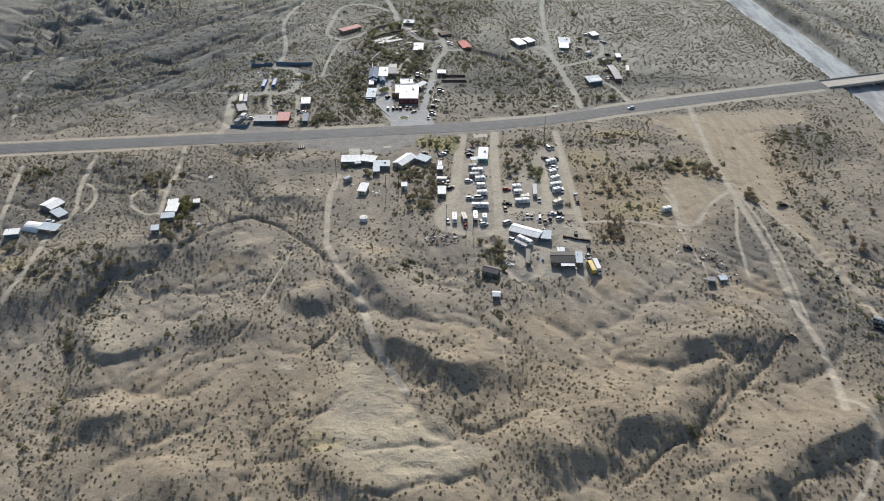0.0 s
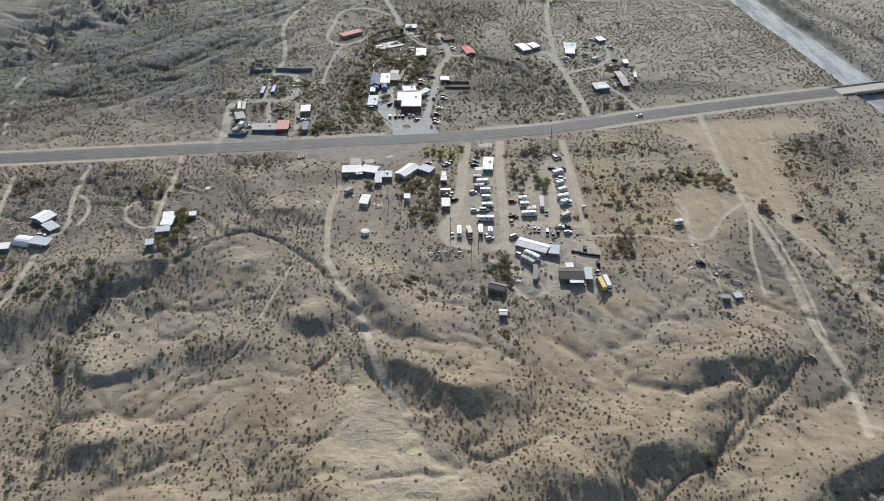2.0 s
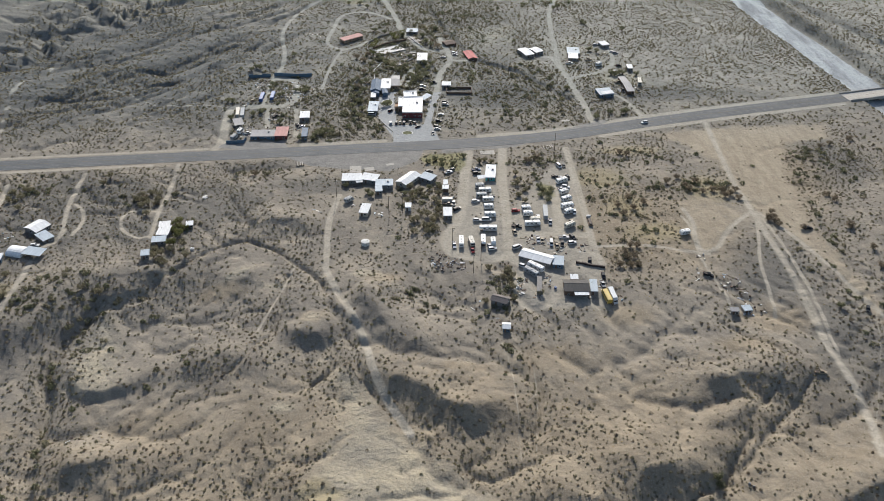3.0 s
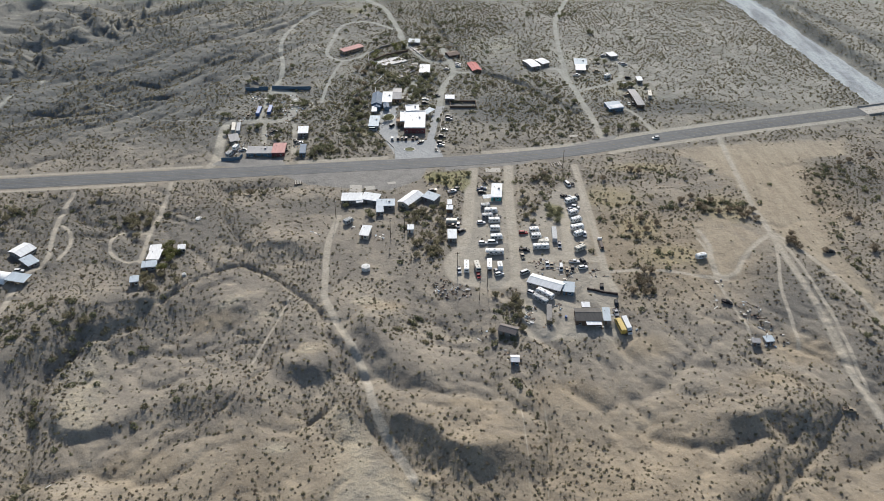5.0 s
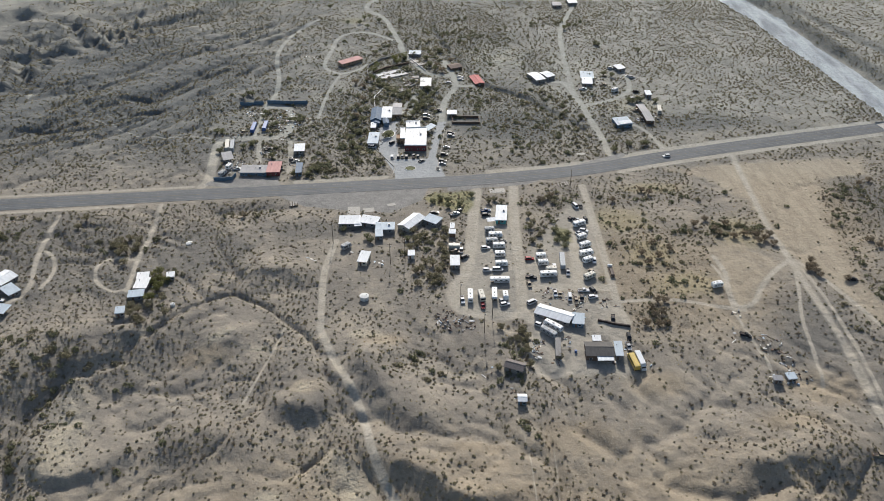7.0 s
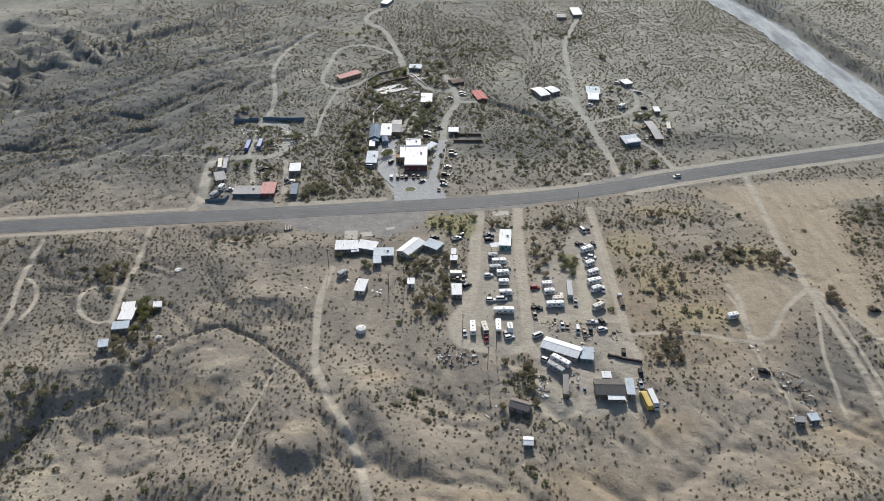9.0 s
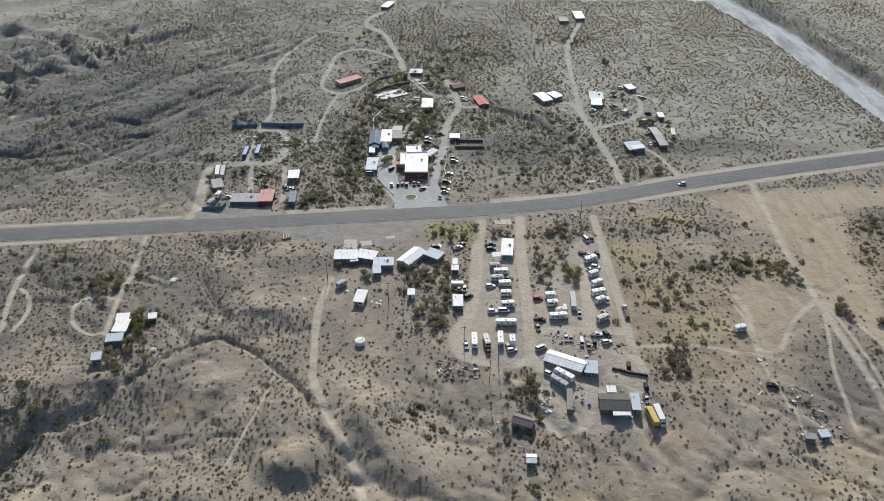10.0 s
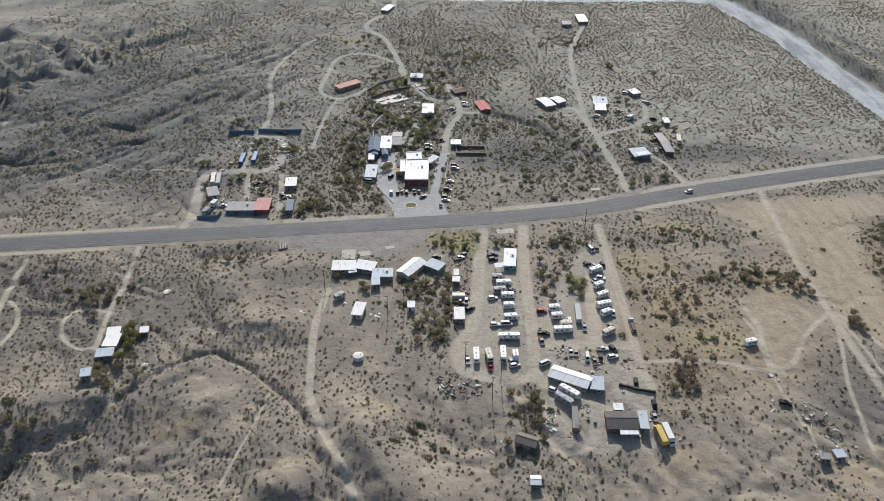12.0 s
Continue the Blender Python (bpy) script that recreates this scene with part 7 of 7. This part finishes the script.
def make_tree(seed, leaf, high, wide):
    """A many-stemmed desert tree: bent tapering limbs and a loose crown of leaf clumps."""
    rnd = random.Random(seed)
    root = new("mesquite_tree")
    bm = bmesh.new()
    tips = []
    for k in range(5):
        a = k * math.tau / 5 + rnd.uniform(-0.4, 0.4)
        mid = Vector((math.cos(a) * wide * 0.25, math.sin(a) * wide * 0.25, high * rnd.uniform(0.35, 0.45)))
        tip = Vector((math.cos(a + 0.3) * wide * 0.6, math.sin(a + 0.3) * wide * 0.6, high * rnd.uniform(0.6, 0.85)))
        tube(bm, (0, 0, -0.4), mid, 0.13, 0.09, sides=6)
        tube(bm, mid, tip, 0.09, 0.03, sides=5)
        tips += [mid.lerp(tip, 0.4), tip, tip + Vector((rnd.uniform(-0.5, 0.5), rnd.uniform(-0.5, 0.5), 0.2)) * wide * 0.4]
    tips += [Vector((0, 0, high * 0.8)), Vector((rnd.uniform(-0.4, 0.4), rnd.uniform(-0.4, 0.4), high * 0.95))]
    part("trunk", bm, "bark", root)
    bm = bmesh.new()
    for tip in tips:
        r = wide * rnd.uniform(0.30, 0.44)
        for _ in range(36):
            d = Vector((rnd.gauss(0, 1), rnd.gauss(0, 1), rnd.gauss(0, 0.8))).normalized()
            c = tip + Vector((d.x * r, d.y * r, d.z * r * 0.75)) * rnd.uniform(0.75, 1.05)
            n = (d + Vector((rnd.gauss(0, 0.4), rnd.gauss(0, 0.4), rnd.gauss(0, 0.4)))).normalized()
            u = n.orthogonal().normalized()
            u = Matrix.Rotation(rnd.uniform(0, math.tau), 3, n) @ u
            v, s = n.cross(u), rnd.uniform(0.13, 0.27)
            bm.faces.new([bm.verts.new(c - u * s - v * s * 0.5), bm.verts.new(c + u * s - v * s * 0.5), bm.verts.new(c + v * s)])
    part("crown", bm, leaf, root)
    return root


def trees(leaf, pts, high=2.6, wide=1.9):
    """Trees and big bushes of one leaf colour."""
    word = {"mesquite": "olive-green mesquite tree", "green_leaf": "fresh green leafy tree", "dry_leaf": "bare brown bushy tree", "scrub": "grey-green bushy mesquite"}[leaf]
    for k, (x, y) in enumerate(pts):
        r = random.Random(int(x * 13 + y * 7))
        form = r.randrange(3)
        m = pose(x, y, ground_z(x, y) - 0.05, 0, 0, r.uniform(0, 360)) @ Matrix.Scale(1, 4)
        again(("tree", leaf, high, form), lambda: make_tree(form * 7 + 3, leaf, high * (0.95 + 0.15 * form), wide * 1.25), f"{word} with a loose crown", "tree", m, "desert trees")


trees('green_leaf', [(-34.8, 330.5), (-34.9, 316.0), (-20.0, 352.2), (-17.2, 347.1), (-11.8, 357.7), (-33.2, 338.9)], 4.5, 2.6)
trees('mesquite', [(-10.3, 335.4), (1.3, 272.9), (-1.1, 278.8), (-6.0, 253.2), (5.3, 296.0), (9.3, 304.7), (-2.4, 267.4), (0.8, 286.1), (-4.9, 364.9), (4.7, 356.4), (11.2, 334.1), (7.3, 341.4), (-24.0, 220.5), (-21.2, 223.0)], 3.0, 2.2)
trees('mesquite', [(-40.5, 203.0), (-44.0, 209.0), (-38.5, 214.0), (-45.5, 219.0), (-41.0, 226.0), (-46.5, 233.0), (-42.0, 239.0), (-38.6, 246.0), (-46.0, 250.5), (-41.5, 258.0), (-37.8, 262.5), (-45.0, 266.0)], 3.0, 2.3)
trees('mesquite', [(-3.0, 262.0), (2.2, 266.5), (6.5, 272.0), (-4.5, 272.5), (4.6, 280.5), (8.6, 287.0), (-1.8, 291.5), (11.4, 295.0), (-9.0, 290.0), (-14.5, 283.0), (-19.0, 290.5), (-24.0, 296.0), (-28.5, 305.0), (-30.5, 313.0)], 2.8, 2.4)
trees('dry_leaf', [(-47.5, 309.7), (-42.0, 303.3), (-38.8, 315.9), (-40.7, 279.6), (-43.8, 268.0), (-44.0, 251.5), (12.7, 342.0), (16.5, 330.9), (24.1, 356.0)], 2.8, 2.2)
trees('scrub', [(-5.5, 104.8), (0.7, 101.0), (11.0, 97.2), (12.3, 104.4), (-3.4, 92.3), (10.4, 78.5), (-1.5, 69.1), (7.2, 67.4), (-3.5, 57.0), (4.1, 56.8), (8.0, 59.7), (-4.4, 97.5), (-7.5, 89.0), (8.8, 90.3), (10.6, 85.1), (0.5, 75.5), (4.4, 73.8), (2.3, 62.9), (-4.4, 67.7), (6.1, 62.8), (9.3, 72.0)], 2.6, 2.0)
trees('mesquite', [(6.0, 104.5), (11.3, 107.2), (-8.6, 97.6), (-30.3, 100.2), (-28.1, 96.6), (-43.3, 107.9), (14.2, 131.2), (20.9, 133.0), (10.1, 139.6), (5.5, 136.5), (28.2, 143.2), (14.4, 137.3)], 2.2, 1.8)
trees('mesquite', [(72.8, 99.5), (75.3, 95.0), (70.9, 104.0), (70.7, 94.0), (74.3, 88.6), (77.5, 100.5)], 1.7, 2.0)
trees('scrub', [(71.9, 139.3), (73.9, 134.2), (62.5, 99.8), (34.9, 23.7), (43.9, 20.3), (44.8, 14.2), (41.8, 16.0), (31.4, -4.0), (46.0, 6.7), (46.1, -1.8), (59.1, 2.1), (68.8, 136.9), (58.3, 107.9), (57.9, 94.4), (60.9, 87.8), (58.4, 119.7), (37.4, 135.3), (45.0, 135.1), (41.1, 137.8), (44.6, 22.0), (46.8, 17.3)], 2.2, 1.7)
trees('green_leaf', [(-135.2, 68.4), (-132.1, 65.0), (-131.5, 48.1), (-131.0, 55.0), (-134.2, 61.3), (-132.9, 71.1), (-130.2, 58.0), (-133.5, 48.2), (-128.3, 62.7)], 2.8, 2.0)
trees('scrub', [(-132.0, 42.5), (-139.0, 36.2), (-135.5, 34.0), (-162.3, 96.3), (-159.2, 89.6), (-122.9, 37.6), (-136.1, 39.6), (-140.0, 42.7), (-154.2, 81.1), (-161.8, 101.9), (-164.0, 98.3), (-133.0, 31.7), (-151.7, 102.2), (-151.0, 96.0), (-156.8, 104.2)], 2.6, 1.9)
trees('dry_leaf', [(108.0, 30.1), (115.5, 40.4), (108.8, 23.6), (113.1, 81.0), (120.6, 89.6), (108.1, 35.2), (112.0, 31.6), (111.9, 40.5), (102.9, 23.7), (112.4, 23.6), (121.8, 78.5), (128.8, 84.9), (114.9, 72.1)], 2.4, 1.9)
trees('dry_leaf', [(164.6, 107.5), (172.4, 97.6), (178.0, 97.6), (181.8, 92.8), (127.3, 146.0), (108.3, 134.8), (73.7, 141.2), (67.0, 135.9), (-99.9, 125.6), (155.1, 113.1), (158.8, 98.1), (166.2, 95.4), (185.4, 87.9), (157.5, 102.9), (131.1, 143.1), (178.2, 90.5), (186.2, 97.2), (147.9, 108.1), (195.0, 65.6), (197.1, 61.3)], 2.4, 1.9)
trees('mesquite', [(145.8, 272.1), (149.9, 270.5), (154.6, 271.8), (141.4, 204.2), (132.2, 204.7), (108.6, 246.0), (137.3, 319.9), (142.9, 316.2), (121.2, 196.8), (127.1, 426.3), (144.2, 381.5), (173.6, 366.9), (148.0, 268.8), (152.8, 273.5), (164.5, 269.8), (143.8, 205.5), (122.8, 421.5), (142.3, 385.5)], 2.6, 2.0)
trees('mesquite', [(-63.6, 177.1), (-61.9, 181.1), (-67.6, 175.1), (-77.5, 171.0), (-126.0, 287.6), (-120.6, 292.5), (-134.6, 232.2), (-93.7, 195.8), (-82.2, 253.9), (-85.0, 248.1), (-113.4, 209.0), (-108.3, 212.1), (-97.1, 241.6), (-127.6, 203.3), (-107.0, 261.5), (-123.2, 293.0), (-130.7, 230.0), (-81.2, 245.5), (-88.6, 248.2), (-79.4, 250.5), (-106.9, 253.2), (-99.0, 239.2), (-65.9, 179.2), (-69.1, 170.6)], 2.6, 2.0)
trees('mesquite', [(-14.9, 361.2), (-19.3, 357.0), (-11.8, 357.1), (-27.1, 365.3), (-34.9, 369.4), (-51.1, 442.0), (-43.9, 431.3), (-61.2, 442.6), (-34.5, 445.6), (-16.1, 447.2), (4.8, 357.8), (1.3, 305.8), (7.6, 345.5), (15.7, 372.8), (-43.5, 457.7), (-47.6, 454.0), (-5.7, 308.7), (4.1, 299.1), (-8.3, 283.4), (-97.3, 320.7), (-79.7, 483.8)], 2.6, 2.0)
trees('dry_leaf', [(257.2, 149.8), (280.2, 160.0), (264.9, 153.5), (238.0, 19.1), (240.5, 34.6), (236.5, 54.5), (238.6, 8.4), (261.4, 45.9), (241.6, 12.4), (198.2, 66.5), (198.2, 58.2), (198.6, 71.9), (194.6, 63.9), (210.7, 55.0), (237.4, 56.9), (237.6, 89.9), (239.8, 84.3)], 2.2, 1.9)
trees('mesquite', [(114.8, -116.2), (114.0, -114.4), (199.7, -101.0), (204.1, -12.4), (236.1, -17.9)], 2.2, 1.7)
trees('scrub', [(-236.4, 104.3), (-230.8, 99.5), (-229.3, 107.1), (-236.3, 96.4), (-227.9, 87.7), (-218.1, 29.0), (-211.8, 25.4), (-220.3, 25.0), (-205.5, 6.1), (-159.8, 95.6), (-156.3, 92.2), (-151.8, 93.0), (-186.0, 123.5), (-188.1, 115.5), (-168.5, 11.8), (-159.7, 8.8)], 2.6, 2.0)
